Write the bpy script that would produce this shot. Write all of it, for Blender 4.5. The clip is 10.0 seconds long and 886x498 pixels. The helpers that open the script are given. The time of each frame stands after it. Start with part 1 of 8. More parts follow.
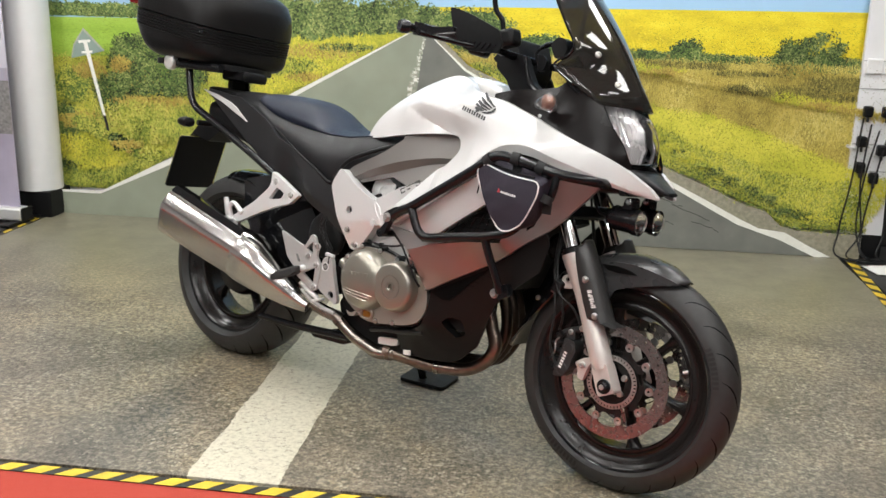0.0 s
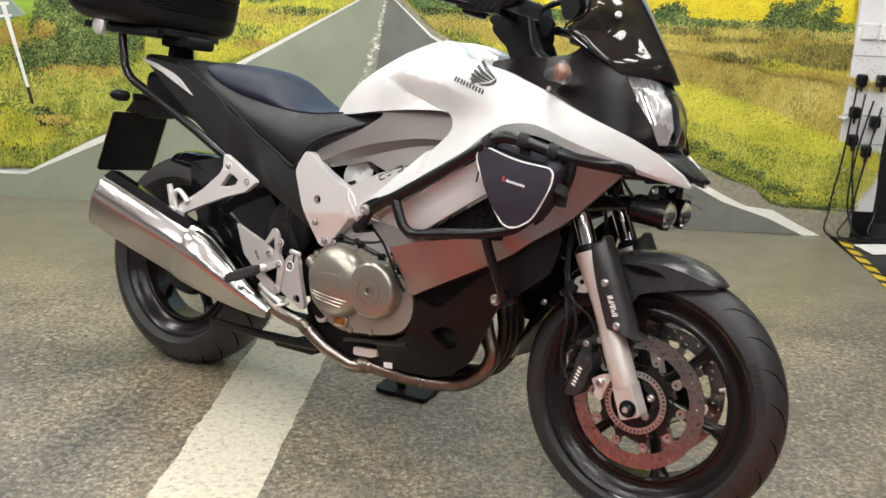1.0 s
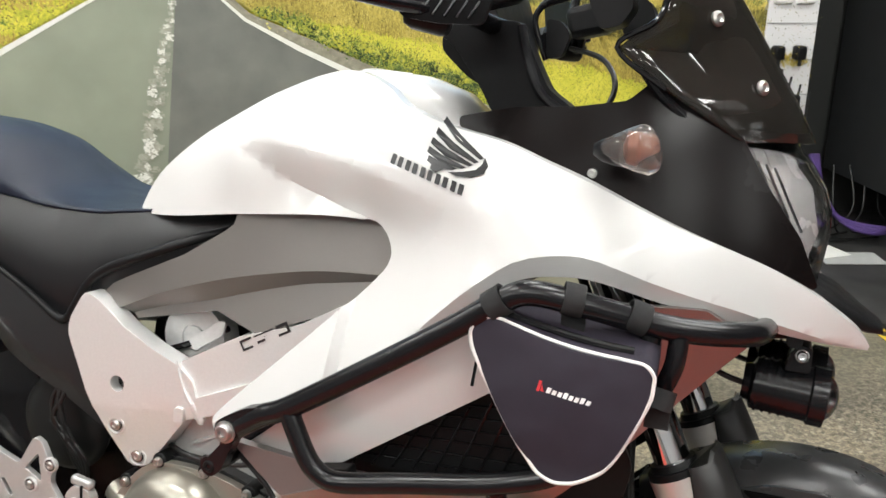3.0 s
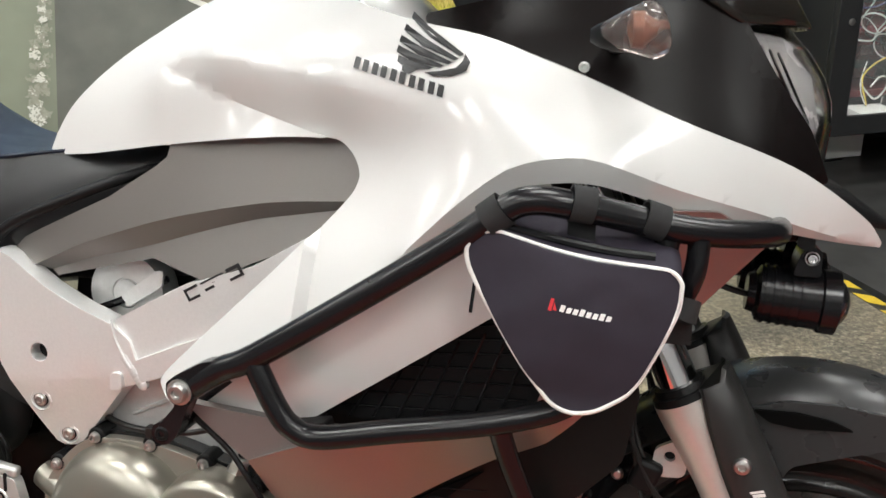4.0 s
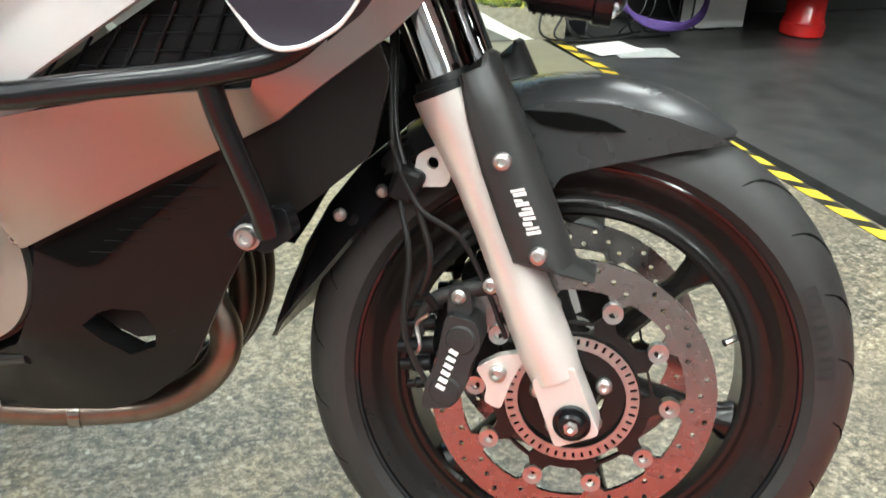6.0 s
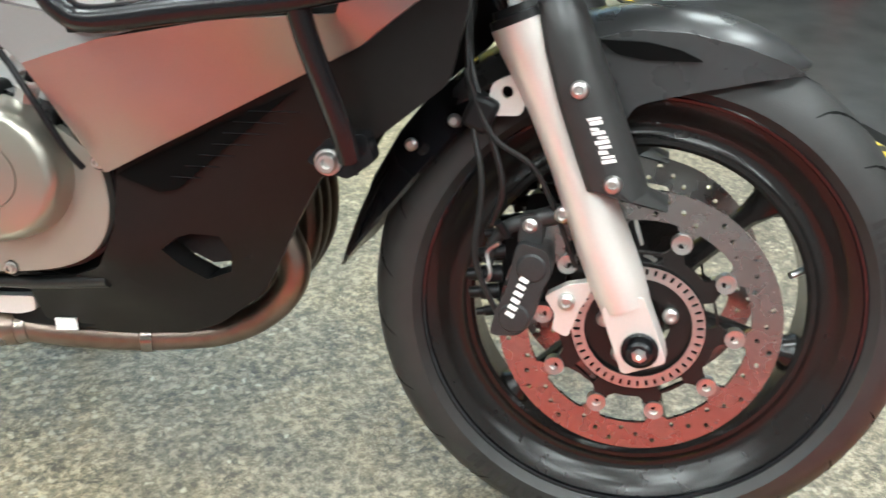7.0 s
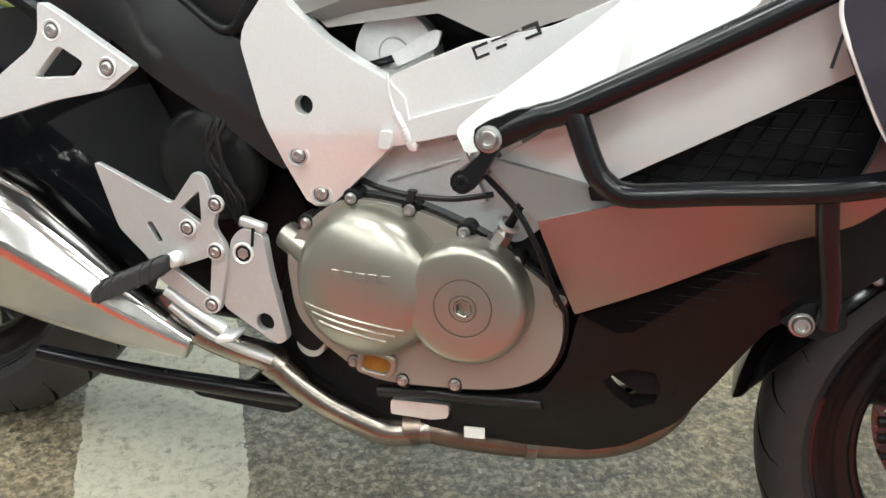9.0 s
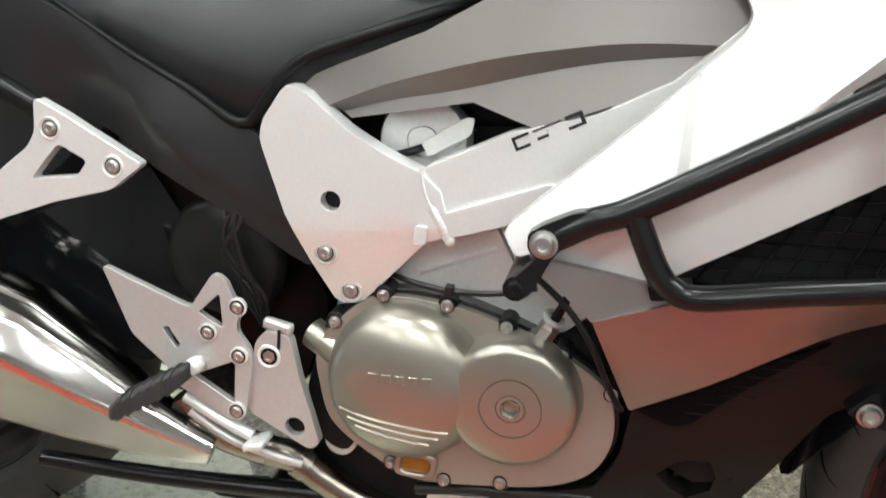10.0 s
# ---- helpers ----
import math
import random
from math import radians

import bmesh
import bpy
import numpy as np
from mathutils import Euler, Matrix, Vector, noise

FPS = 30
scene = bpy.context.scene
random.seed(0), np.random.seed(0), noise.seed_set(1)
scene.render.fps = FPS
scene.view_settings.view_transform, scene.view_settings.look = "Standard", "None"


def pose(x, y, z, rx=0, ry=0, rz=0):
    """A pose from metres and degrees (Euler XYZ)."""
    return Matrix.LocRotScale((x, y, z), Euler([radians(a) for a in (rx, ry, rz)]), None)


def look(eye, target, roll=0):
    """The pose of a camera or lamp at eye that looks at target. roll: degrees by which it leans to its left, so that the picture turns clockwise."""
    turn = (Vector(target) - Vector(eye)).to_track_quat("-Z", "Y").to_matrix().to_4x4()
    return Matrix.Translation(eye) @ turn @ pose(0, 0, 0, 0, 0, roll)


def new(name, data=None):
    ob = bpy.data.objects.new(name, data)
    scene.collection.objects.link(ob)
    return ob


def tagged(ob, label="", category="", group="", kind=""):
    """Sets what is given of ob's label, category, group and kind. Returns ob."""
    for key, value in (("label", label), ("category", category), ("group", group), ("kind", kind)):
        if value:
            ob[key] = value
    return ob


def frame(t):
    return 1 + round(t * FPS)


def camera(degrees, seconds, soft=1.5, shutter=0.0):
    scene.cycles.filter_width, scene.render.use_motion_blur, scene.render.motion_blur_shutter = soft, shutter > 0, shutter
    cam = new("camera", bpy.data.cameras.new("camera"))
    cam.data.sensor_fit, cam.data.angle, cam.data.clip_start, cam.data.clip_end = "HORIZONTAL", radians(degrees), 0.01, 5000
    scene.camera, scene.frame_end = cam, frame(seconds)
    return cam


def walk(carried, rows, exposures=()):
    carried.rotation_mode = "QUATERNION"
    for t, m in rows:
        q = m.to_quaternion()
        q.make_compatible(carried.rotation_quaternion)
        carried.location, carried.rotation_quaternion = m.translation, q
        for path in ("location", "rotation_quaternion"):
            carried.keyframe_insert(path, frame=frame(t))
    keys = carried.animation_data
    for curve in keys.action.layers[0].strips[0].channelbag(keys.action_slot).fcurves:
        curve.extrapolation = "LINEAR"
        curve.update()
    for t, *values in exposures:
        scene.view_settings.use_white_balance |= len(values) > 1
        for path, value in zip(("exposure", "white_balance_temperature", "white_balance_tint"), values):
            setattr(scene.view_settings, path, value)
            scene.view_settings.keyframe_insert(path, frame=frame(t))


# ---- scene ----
cam = camera(51.1, 10.0, shutter=0.25)
PATH = [
    (0, (2.4468, -2.0869, 1.2382), (1.2755, -0.5526, 0.7151), 1.56),
    (0.5, (2.306, -2.0171, 1.225), (1.2147, -0.4334, 0.6778), 2.02),
    (1, (2.1267, -1.8383, 1.1974), (1.0644, -0.2476, 0.6137), 1.82),
    (1.5, (1.9497, -1.6066, 1.2181), (0.863, -0.0459, 0.5987), 2.17),
    (2, (1.7177, -1.373, 1.2026), (0.7609, 0.2817, 0.6135), 1.41),
    (2.2, (1.6307, -1.2807, 1.2125), (0.7406, 0.4134, 0.6339), 0.71),
    (3.3, (1.334, -0.95, 1.178), (0.75, 0.839, 0.501), 0.9),
    (3.5, (1.309, -0.937, 1.149), (0.783, 0.873, 0.48), 0.6),
    (4, (1.278, -0.936, 1.109), (0.826, 0.874, 0.389), -0.6),
    (4.5, (1.327, -0.901, 1.049), (0.87, 0.917, 0.352), -0.1),
    (5, (1.403, -0.868, 0.976), (0.996, 0.957, 0.266), 1.0),
    (5.5, (1.47, -0.863, 0.903), (1.133, 0.945, 0.118), 1.9),
    (5.7, (1.454, -0.875, 0.884), (1.197, 0.929, 0.058), 3.1),
    (6.8, (1.421, -0.908, 0.847), (1.175, 0.816, -0.136), 3.0),
    (7, (1.395, -0.92, 0.85), (1.109, 0.798, -0.134), 3.0),
    (7.5, (1.312, -0.947, 0.853), (0.886, 0.749, -0.117), 2.9),
    (8, (1.209, -0.979, 0.864), (0.682, 0.699, -0.089), 3.2),
    (8.5, (1.1, -1.013, 0.927), (0.589, 0.684, 0.001), 3.7),
    (9, (1.011, -1.043, 0.965), (0.567, 0.68, 0.05), 4.3),
    (9.5, (0.955, -1.038, 0.974), (0.569, 0.698, 0.058), 4.3),
    (10, (0.896, -0.975, 1.027), (0.547, 0.772, 0.117), 3.0),
]
walk(cam, [(t, look(eye, target, roll)) for t, eye, target, roll in PATH],
     [(0, -0.16, 6500, 15), (2, -0.04, 6500, 14), (3.5, -0.15, 6500, 13), (4, -0.24, 6500, 13), (4.5, -0.12, 6500, 14), (5, 0.32, 6400, 12), (5.6, 0.80, 6250, 7), (7, 0.86, 6000, 5), (7.6, 0.76, 6050, 5), (8.5, 0.28, 6200, 7), (9.5, 0.07, 6250, 8), (10, 0.04, 6300, 9)])

# ---- world and light ----
world = bpy.data.worlds.new("hall_air")
world.use_nodes = True
world.node_tree.nodes["Background"].inputs[0].default_value = (0.9, 0.95, 1.0, 1)
world.node_tree.nodes["Background"].inputs[1].default_value = 0.03
scene.world = world
scene.view_settings.exposure = 0.0
LAMP = 25.0          # strength of the ceiling panels

# display directions: E along the mural, N towards it
TURN = 30.0
STAND = pose(0, 0, 0, 0, 0, TURN)


# ---- materials ----
def mat(name, col, rough=0.5, metal=0.0, coat=0.0, var=0.12, scale=30.0, bump=0.0, bscale=300.0,
        alpha=1.0, trans=0.0, wear=0.1, stretch=(1, 1, 1), col2=None, emit=0.0, ior=1.45, spec=0.5):
    m = bpy.data.materials.new(name)
    m.use_nodes = True
    t = m.node_tree
    b = t.nodes["Principled BSDF"]
    tc = t.nodes.new("ShaderNodeTexCoord")
    mp = t.nodes.new("ShaderNodeMapping")
    mp.inputs["Scale"].default_value = stretch
    t.links.new(tc.outputs["Object"], mp.inputs[0])
    n1 = t.nodes.new("ShaderNodeTexNoise")
    n1.inputs["Scale"].default_value, n1.inputs["Detail"].default_value = scale, 5
    t.links.new(mp.outputs[0], n1.inputs["Vector"])
    mix = t.nodes.new("ShaderNodeMix")
    mix.data_type = "RGBA"
    a = [max(0, c * (1 - var)) for c in col]
    c2 = col2 if col2 else [min(1, c * (1 + var)) for c in col]
    mix.inputs["A"].default_value, mix.inputs["B"].default_value = (*a, 1), (*c2, 1)
    t.links.new(n1.outputs[0], mix.inputs["Factor"])
    t.links.new(mix.outputs["Result"], b.inputs["Base Color"])
    n2 = t.nodes.new("ShaderNodeTexNoise")
    n2.inputs["Scale"].default_value, n2.inputs["Detail"].default_value = scale * 0.23, 3
    t.links.new(mp.outputs[0], n2.inputs["Vector"])
    mr = t.nodes.new("ShaderNodeMapRange")
    mr.inputs["To Min"].default_value, mr.inputs["To Max"].default_value = max(0.02, rough - wear), min(1, rough + wear)
    t.links.new(n2.outputs[0], mr.inputs[0])
    t.links.new(mr.outputs[0], b.inputs["Roughness"])
    b.inputs["Metallic"].default_value = metal
    b.inputs["Coat Weight"].default_value = coat
    b.inputs["Coat Roughness"].default_value = 0.06
    b.inputs["Alpha"].default_value = alpha
    b.inputs["Transmission Weight"].default_value = trans
    b.inputs["IOR"].default_value = ior
    b.inputs["Specular IOR Level"].default_value = spec
    if emit:
        b.inputs["Emission Color"].default_value = (*col, 1)
        b.inputs["Emission Strength"].default_value = emit
    if bump:
        n3 = t.nodes.new("ShaderNodeTexNoise")
        n3.inputs["Scale"].default_value, n3.inputs["Detail"].default_value = bscale, 4
        t.links.new(mp.outputs[0], n3.inputs["Vector"])
        bp = t.nodes.new("ShaderNodeBump")
        bp.inputs["Strength"].default_value, bp.inputs["Distance"].default_value = bump, 0.002
        t.links.new(n3.outputs[0], bp.inputs["Height"])
        t.links.new(bp.outputs[0], b.inputs["Normal"])
    return m


WHITE = mat("pearl_white_paint", (0.590, 0.582, 0.571), 0.25, 0, 0.4, 0.02, 9, wear=0.06)
SILVER = mat("silver_grey_metallic_paint", (0.325, 0.305, 0.297), 0.44, 0.95, 0.05, 0.06, 900, wear=0.03)
GREYP = mat("warm_grey_satin_plastic", (0.150, 0.138, 0.128), 0.38, 0.35, 0.0, 0.05, 700, wear=0.04)
ALU = mat("satin_cast_aluminium", (0.76, 0.755, 0.745), 0.36, 0.50, 0, 0.06, 260, 0.10, 500)
ALU2 = mat("cast_engine_aluminium", (0.62, 0.62, 0.61), 0.5, 0.55, 0, 0.1, 160, 0.2, 420)
ALU3 = mat("grey_cast_brackets", (0.50, 0.495, 0.485), 0.40, 0.55, 0, 0.08, 220, 0.12, 480)
COVERF = mat("grey_engine_cover_paint", (0.33, 0.31, 0.27), 0.46, 0.7, 0.0, 0.06, 14, wear=0.05)
COVER = mat("bronze_grey_engine_paint", (0.33, 0.31, 0.265), 0.31, 0.8, 0.0, 0.04, 12, wear=0.03)
BLACKP = mat("black_textured_plastic", (0.007, 0.007, 0.0075), 0.40, 0, 0, 0.25, 200, 0.1, 900, spec=0.2)
COWL = mat("satin_black_cowl", (0.0055, 0.0042, 0.0042), 0.26, 0, 0, 0.1, 50, 0.05, 900, wear=0.05, spec=0.17)
TAILM = mat("satin_charcoal_panel", (0.015, 0.015, 0.016), 0.38, 0, 0, 0.15, 200, 0.1, 900, spec=0.42)
BLACKG = mat("gloss_black_paint", (0.006, 0.006, 0.007), 0.10, 0, 0.3, 0.1, 50, wear=0.05)
BLACKM = mat("satin_black_enamel", (0.007, 0.007, 0.008), 0.24, 0, 0.05, 0.15, 90, wear=0.08, spec=0.35)
# Steel darkened to carry a dark reflection in its base colour.
CROWNM = mat("dark_reflection_steel", (0.075, 0.073, 0.068), 0.20, 1, 0, 0.15, 40, wear=0.05)
# For dark castings, and for pieces that stand in for shaded recesses.
DARK = mat("grimy_castings_and_shade", (0.008, 0.008, 0.0083), 0.5, 0.1, 0, 0.35, 60, 0.3, 200, spec=0.18)
VINYL = mat("black_seat_vinyl", (0.008, 0.008, 0.009), 0.36, 0, 0, 0.15, 120, 0.18, 1300, spec=0.5)
SEATTOP = mat("blue_black_seat_vinyl", (0.007, 0.011, 0.024), 0.45, 0, 0, 0.1, 120, 0.3, 1300, spec=0.42)
PANR = mat("satin_black_rubbery_cover", (0.010, 0.010, 0.010), 0.34, 0, 0, 0.2, 60, 0.1, 500, spec=0.3)
RUBBER = mat("tyre_rubber", (0.022, 0.0215, 0.021), 0.50, 0, 0, 0.35, 40, 0.15, 700, spec=0.52)
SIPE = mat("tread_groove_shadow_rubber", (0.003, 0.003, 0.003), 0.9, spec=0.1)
RUB2 = mat("peg_rubber", (0.025, 0.025, 0.026), 0.7, 0, 0, 0.2, 80, 0.2, 900)
RIM = mat("black_wheel_enamel", (0.010, 0.0085, 0.008), 0.24, 0.0, 0.0, 0.2, 60, wear=0.08, spec=0.40)
CHROME = mat("bright_chrome", (0.86, 0.86, 0.87), 0.07, 1, 0, 0.02, 60, wear=0.04)
STEEL = mat("brushed_stainless", (0.66, 0.645, 0.62), 0.17, 1, 0, 0.06, 60, wear=0.03, stretch=(6, 1, 1))
HEAT = mat("heat_tinted_exhaust_steel", (0.16, 0.11, 0.085), 0.36, 1, 0, 0.3, 25, 0.1, 200, col2=(0.30, 0.24, 0.20))
HEAT2 = mat("tarnished_exhaust_steel", (0.22, 0.18, 0.15), 0.28, 1, 0, 0.3, 25, 0.1, 200, col2=(0.38, 0.34, 0.30))
GUARDM = mat("scuffed_black_guard_plastic", (0.022, 0.0215, 0.021), 0.38, 0, 0, 0.3, 45, 0.12, 700, spec=0.5)
BOLT = mat("zinc_plated_steel", (0.52, 0.51, 0.49), 0.36, 1, 0, 0.1, 300)
FORK = mat("fork_lower_silver_paint", (0.66, 0.62, 0.58), 0.36, 0.5, 0.1, 0.04, 300)
DISC = mat("ground_disc_steel", (0.33, 0.31, 0.30), 0.27, 1.0, 0, 0.14, 200, wear=0.05)
FABRIC = mat("dark_nylon_bag_cloth", (0.024, 0.020, 0.031), 0.6, 0, 0, 0.2, 60, 0.5, 1600, spec=0.35)
PIPING = mat("white_piping_cloth", (0.72, 0.70, 0.68), 0.7, 0, 0, 0.08, 400, 0.2, 1500)
VELCRO = mat("black_velcro_webbing", (0.016, 0.016, 0.017), 0.8, 0, 0, 0.2, 300, 0.6, 1500)
DECALB = mat("black_decal_film", (0.015, 0.015, 0.016), 0.35, var=0.05)
DECALW = mat("white_decal_film", (0.78, 0.77, 0.75), 0.4, var=0.05)
DECALR = mat("red_decal_film", (0.55, 0.04, 0.05), 0.4, var=0.05)
YELLOWR = mat("yellow_lamp_ring", (0.75, 0.72, 0.06), 0.4, var=0.05)
AMBER = mat("amber_oil_glass", (0.24, 0.10, 0.015), 0.2, var=0.3, scale=120)
ORANGE = mat("orange_bulb_plastic", (0.65, 0.22, 0.08), 0.3, var=0.2, scale=80)
REDL = mat("red_lens_plastic", (0.5, 0.02, 0.02), 0.2, 0, 0.5, var=0.1)
LENS = mat("clear_lens_plastic", (1.0, 1.0, 1.0), 0.03, trans=1.0, var=0.0, wear=0.01)
SMOKE = mat("smoked_screen_plastic", (0.018, 0.016, 0.014), 0.06, 0, 0.3, 0.1, 30, alpha=0.84, wear=0.03)
REFLEC = mat("silvered_reflector", (0.80, 0.79, 0.79), 0.26, 0.4, var=0.1, scale=90)
FROST = mat("frosted_indicator_plastic", (0.66, 0.58, 0.55), 0.10, trans=0.9, var=0.05, scale=200, wear=0.05)
REFLD = mat("smoked_reflector", (0.64, 0.63, 0.63), 0.25, 0.7, var=0.25, scale=60)
CASE = mat("black_top_case_shell", (0.007, 0.0065, 0.0065), 0.33, 0, 0, 0.15, 60, 0.15, 900, spec=0.24)
WALLW = mat("white_painted_panel", (0.74, 0.74, 0.74), 0.45, 0, 0, 0.06, 6, 0.05, 200)
WALLG = mat("grey_fill_wall", (0.40, 0.40, 0.40), 0.7, 0, 0, 0.1, 3, 0.1, 90)
CURTAIN = mat("black_painted_wall", (0.018, 0.019, 0.018), 0.6, 0, 0, 0.3, 3, 0.1, 80)
CEILM = mat("grey_ceiling_board", (0.55, 0.55, 0.55), 0.8, 0, 0, 0.06, 4, 0.1, 150)
FLOORB = mat("black_vinyl_floor", (0.028, 0.028, 0.028), 0.36, 0, 0, 0.8, 9, 0.05, 150, wear=0.2, col2=(0.080, 0.079, 0.077))
CARPET = mat("red_carpet", (0.37, 0.046, 0.028), 0.9, 0, 0, 0.12, 400, 0.6, 900)
AISLE = mat("dark_grey_aisle_carpet", (0.085, 0.08, 0.075), 0.8, 0, 0, 0.15, 60)
TAPEY = mat("yellow_hazard_tape", (0.62, 0.44, 0.035), 0.45, 0, 0, 0.3, 40)
TAPEK = mat("black_hazard_tape", (0.022, 0.021, 0.018), 0.45, 0, 0, 0.3, 40)
GLOW = mat("lit_diffuser", (0.97, 1.0, 0.95), 0.6, var=0.0, emit=LAMP)
CABM = mat("black_powder_coat", (0.020, 0.021, 0.022), 0.42, 0, 0, 0.2, 20, 0.1, 500)
CABIN = mat("maroon_cabinet_board", (0.16, 0.03, 0.035), 0.5, var=0.3, scale=15)
GLASS = mat("cabinet_glass", (0.95, 0.97, 0.96), 0.03, trans=0.95, var=0.0, wear=0.01)
EXTRED = mat("red_extinguisher_paint", (0.62, 0.02, 0.018), 0.25, 0, 0.5, 0.05, 30)
PAPER = mat("white_card", (0.78, 0.78, 0.75), 0.7, var=0.05)
CABLEK = mat("black_cable_sheath", (0.008, 0.008, 0.008), 0.40, var=0.2)
CABLEP = mat("purple_cable_sheath", (0.065, 0.035, 0.15), 0.5, var=0.3)
CABLEY = mat("yellow_cable_sheath", (0.65, 0.48, 0.08), 0.45, var=0.2)
CABLEW = mat("white_cable_sheath", (0.62, 0.60, 0.58), 0.45, var=0.1)
BANNER = mat("lilac_banner_print", (0.42, 0.36, 0.52), 0.5, var=0.5, scale=3, col2=(0.60, 0.55, 0.66))


def floor_print():
    """Printed asphalt with a cream centre line, on the sheet's own coordinates."""
    m = bpy.data.materials.new("printed_asphalt_vinyl")
    m.use_nodes = True
    t = m.node_tree
    b = t.nodes["Principled BSDF"]
    N = t.nodes.new
    tc = N("ShaderNodeTexCoord")
    sep = N("ShaderNodeSeparateXYZ")
    t.links.new(tc.outputs["Object"], sep.inputs[0])

    def noise_at(scale, detail=4, rough=0.6):
        n = N("ShaderNodeTexNoise")
        n.inputs["Scale"].default_value, n.inputs["Detail"].default_value, n.inputs["Roughness"].default_value = scale, detail, rough
        t.links.new(tc.outputs["Object"], n.inputs["Vector"])
        return n.outputs[0]

    def math_(op, a, b_=None, c=None):
        n = N("ShaderNodeMath")
        n.operation = op
        for i, v in enumerate((a, b_, c)):
            if v is None:
                continue
            if isinstance(v, (int, float)):
                n.inputs[i].default_value = v
            else:
                t.links.new(v, n.inputs[i])
        return n.outputs[0]

    def ramp(fac, stops):
        r = N("ShaderNodeValToRGB")
        e = r.color_ramp.elements
        while len(e) < len(stops):
            e.new(0.5)
        for el, (p, c) in zip(e, stops):
            el.position, el.color = p, (*c, 1)
        t.links.new(fac, r.inputs[0])
        return r.outputs[0]

    def mix(f, a, b_):
        x = N("ShaderNodeMix")
        x.data_type = "RGBA"
        for s, v in (("Factor", f), ("A", a), ("B", b_)):
            if isinstance(v, (int, float)):
                x.inputs[s].default_value = v
            elif isinstance(v, tuple):
                x.inputs[s].default_value = (*v, 1)
            else:
                t.links.new(v, x.inputs[s])
        return x.outputs["Result"]

    def cells(scale, seed=0.0):
        v = N("ShaderNodeTexVoronoi")
        v.inputs["Scale"].default_value = scale
        w = N("ShaderNodeTexNoise")
        w.inputs["Scale"].default_value, w.inputs["Detail"].default_value = scale * 0.9, 3
        t.links.new(tc.outputs["Object"], w.inputs["Vector"])
        va = N("ShaderNodeVectorMath")
        va.operation = "MULTIPLY_ADD"
        va.inputs[1].default_value = (1.1 / scale,) * 3
        t.links.new(w.outputs["Color"], va.inputs[0])
        t.links.new(tc.outputs["Object"], va.inputs[2])
        t.links.new(va.outputs[0], v.inputs["Vector"])
        q = N("ShaderNodeSeparateColor")
        t.links.new(v.outputs["Color"], q.inputs[0])
        return q.outputs[0], v.outputs["Distance"]

    def smoothstep(v, lo, hi):
        n = N("ShaderNodeMapRange")
        n.interpolation_type = "SMOOTHSTEP"
        n.inputs["From Min"].default_value, n.inputs["From Max"].default_value = lo, hi
        t.links.new(v, n.inputs[0])
        return n.outputs[0]

    # stained ground: wide tan and dark patches under fine grain
    patch = ramp(noise_at(3.4, 6, 0.62), [(0.36, (0.085, 0.076, 0.056)), (0.46, (0.180, 0.160, 0.115)), (0.56, (0.235, 0.205, 0.145)), (0.68, (0.165, 0.150, 0.112))])
    grit = ramp(noise_at(58, 7, 0.85), [(0.40, (0.016, 0.016, 0.014)), (0.49, (0.125, 0.112, 0.086)), (0.575, (0.360, 0.325, 0.250))])
    base = mix(0.72, patch, grit)
    shade = ramp(noise_at(2.6, 7, 0.66), [(0.34, (0.50, 0.475, 0.46)), (0.46, (0.86, 0.83, 0.83)), (0.55, (1.16, 1.09, 1.03)), (0.66, (1.40, 1.29, 1.17))])
    mu_ = N("ShaderNodeMix")
    mu_.data_type, mu_.blend_type = "RGBA", "MULTIPLY"
    mu_.inputs["Factor"].default_value = 0.8
    t.links.new(base, mu_.inputs["A"])
    t.links.new(shade, mu_.inputs["B"])
    base = mu_.outputs["Result"]
    drift = ramp(noise_at(1.1, 5, 0.7), [(0.38, (0.74, 0.75, 0.78)), (0.50, (1.0, 1.0, 1.0)), (0.62, (1.18, 1.12, 1.0))])
    md_ = N("ShaderNodeMix")
    md_.data_type, md_.blend_type = "RGBA", "MULTIPLY"
    md_.inputs["Factor"].default_value = 0.8
    t.links.new(base, md_.inputs["A"])
    t.links.new(drift, md_.inputs["B"])
    base = md_.outputs["Result"]
    # flaking pale crust, and darker pits
    flake = math_("MULTIPLY", smoothstep(noise_at(26, 7, 0.72), 0.56, 0.64), math_("MULTIPLY", smoothstep(noise_at(3.1, 3), 0.42, 0.60), 0.62))
    base = mix(flake, base, (0.34, 0.30, 0.22))
    pit = math_("MULTIPLY", smoothstep(noise_at(31, 7, 0.75), 0.57, 0.66), 0.5)
    base = mix(pit, base, (0.050, 0.046, 0.038))
    # pale and dark stones
    ca, da = cells(95)
    cb_, db_ = cells(48)
    stone = ramp(ca, [(0.0, (0.018, 0.018, 0.016)), (0.30, (0.075, 0.072, 0.062)), (0.72, (0.23, 0.205, 0.160)), (0.90, (0.52, 0.475, 0.37))])
    near = math_("SUBTRACT", 1.0, smoothstep(sep.outputs[1], 0.15, 1.15))
    clump = smoothstep(noise_at(4.5, 4, 0.6), 0.40, 0.62)
    show = math_("MULTIPLY", math_("MULTIPLY", near, math_("ADD", math_("MULTIPLY", clump, 0.42), 0.10)), math_("SUBTRACT", 1.0, smoothstep(da, 0.36, 0.62)))
    base = mix(show, base, stone)
    big = math_("MULTIPLY", math_("MULTIPLY", math_("GREATER_THAN", cb_, 0.93), math_("SUBTRACT", 1.0, smoothstep(db_, 0.14, 0.26))), math_("MULTIPLY", near, 0.85))
    base = mix(big, base, (0.47, 0.43, 0.34))
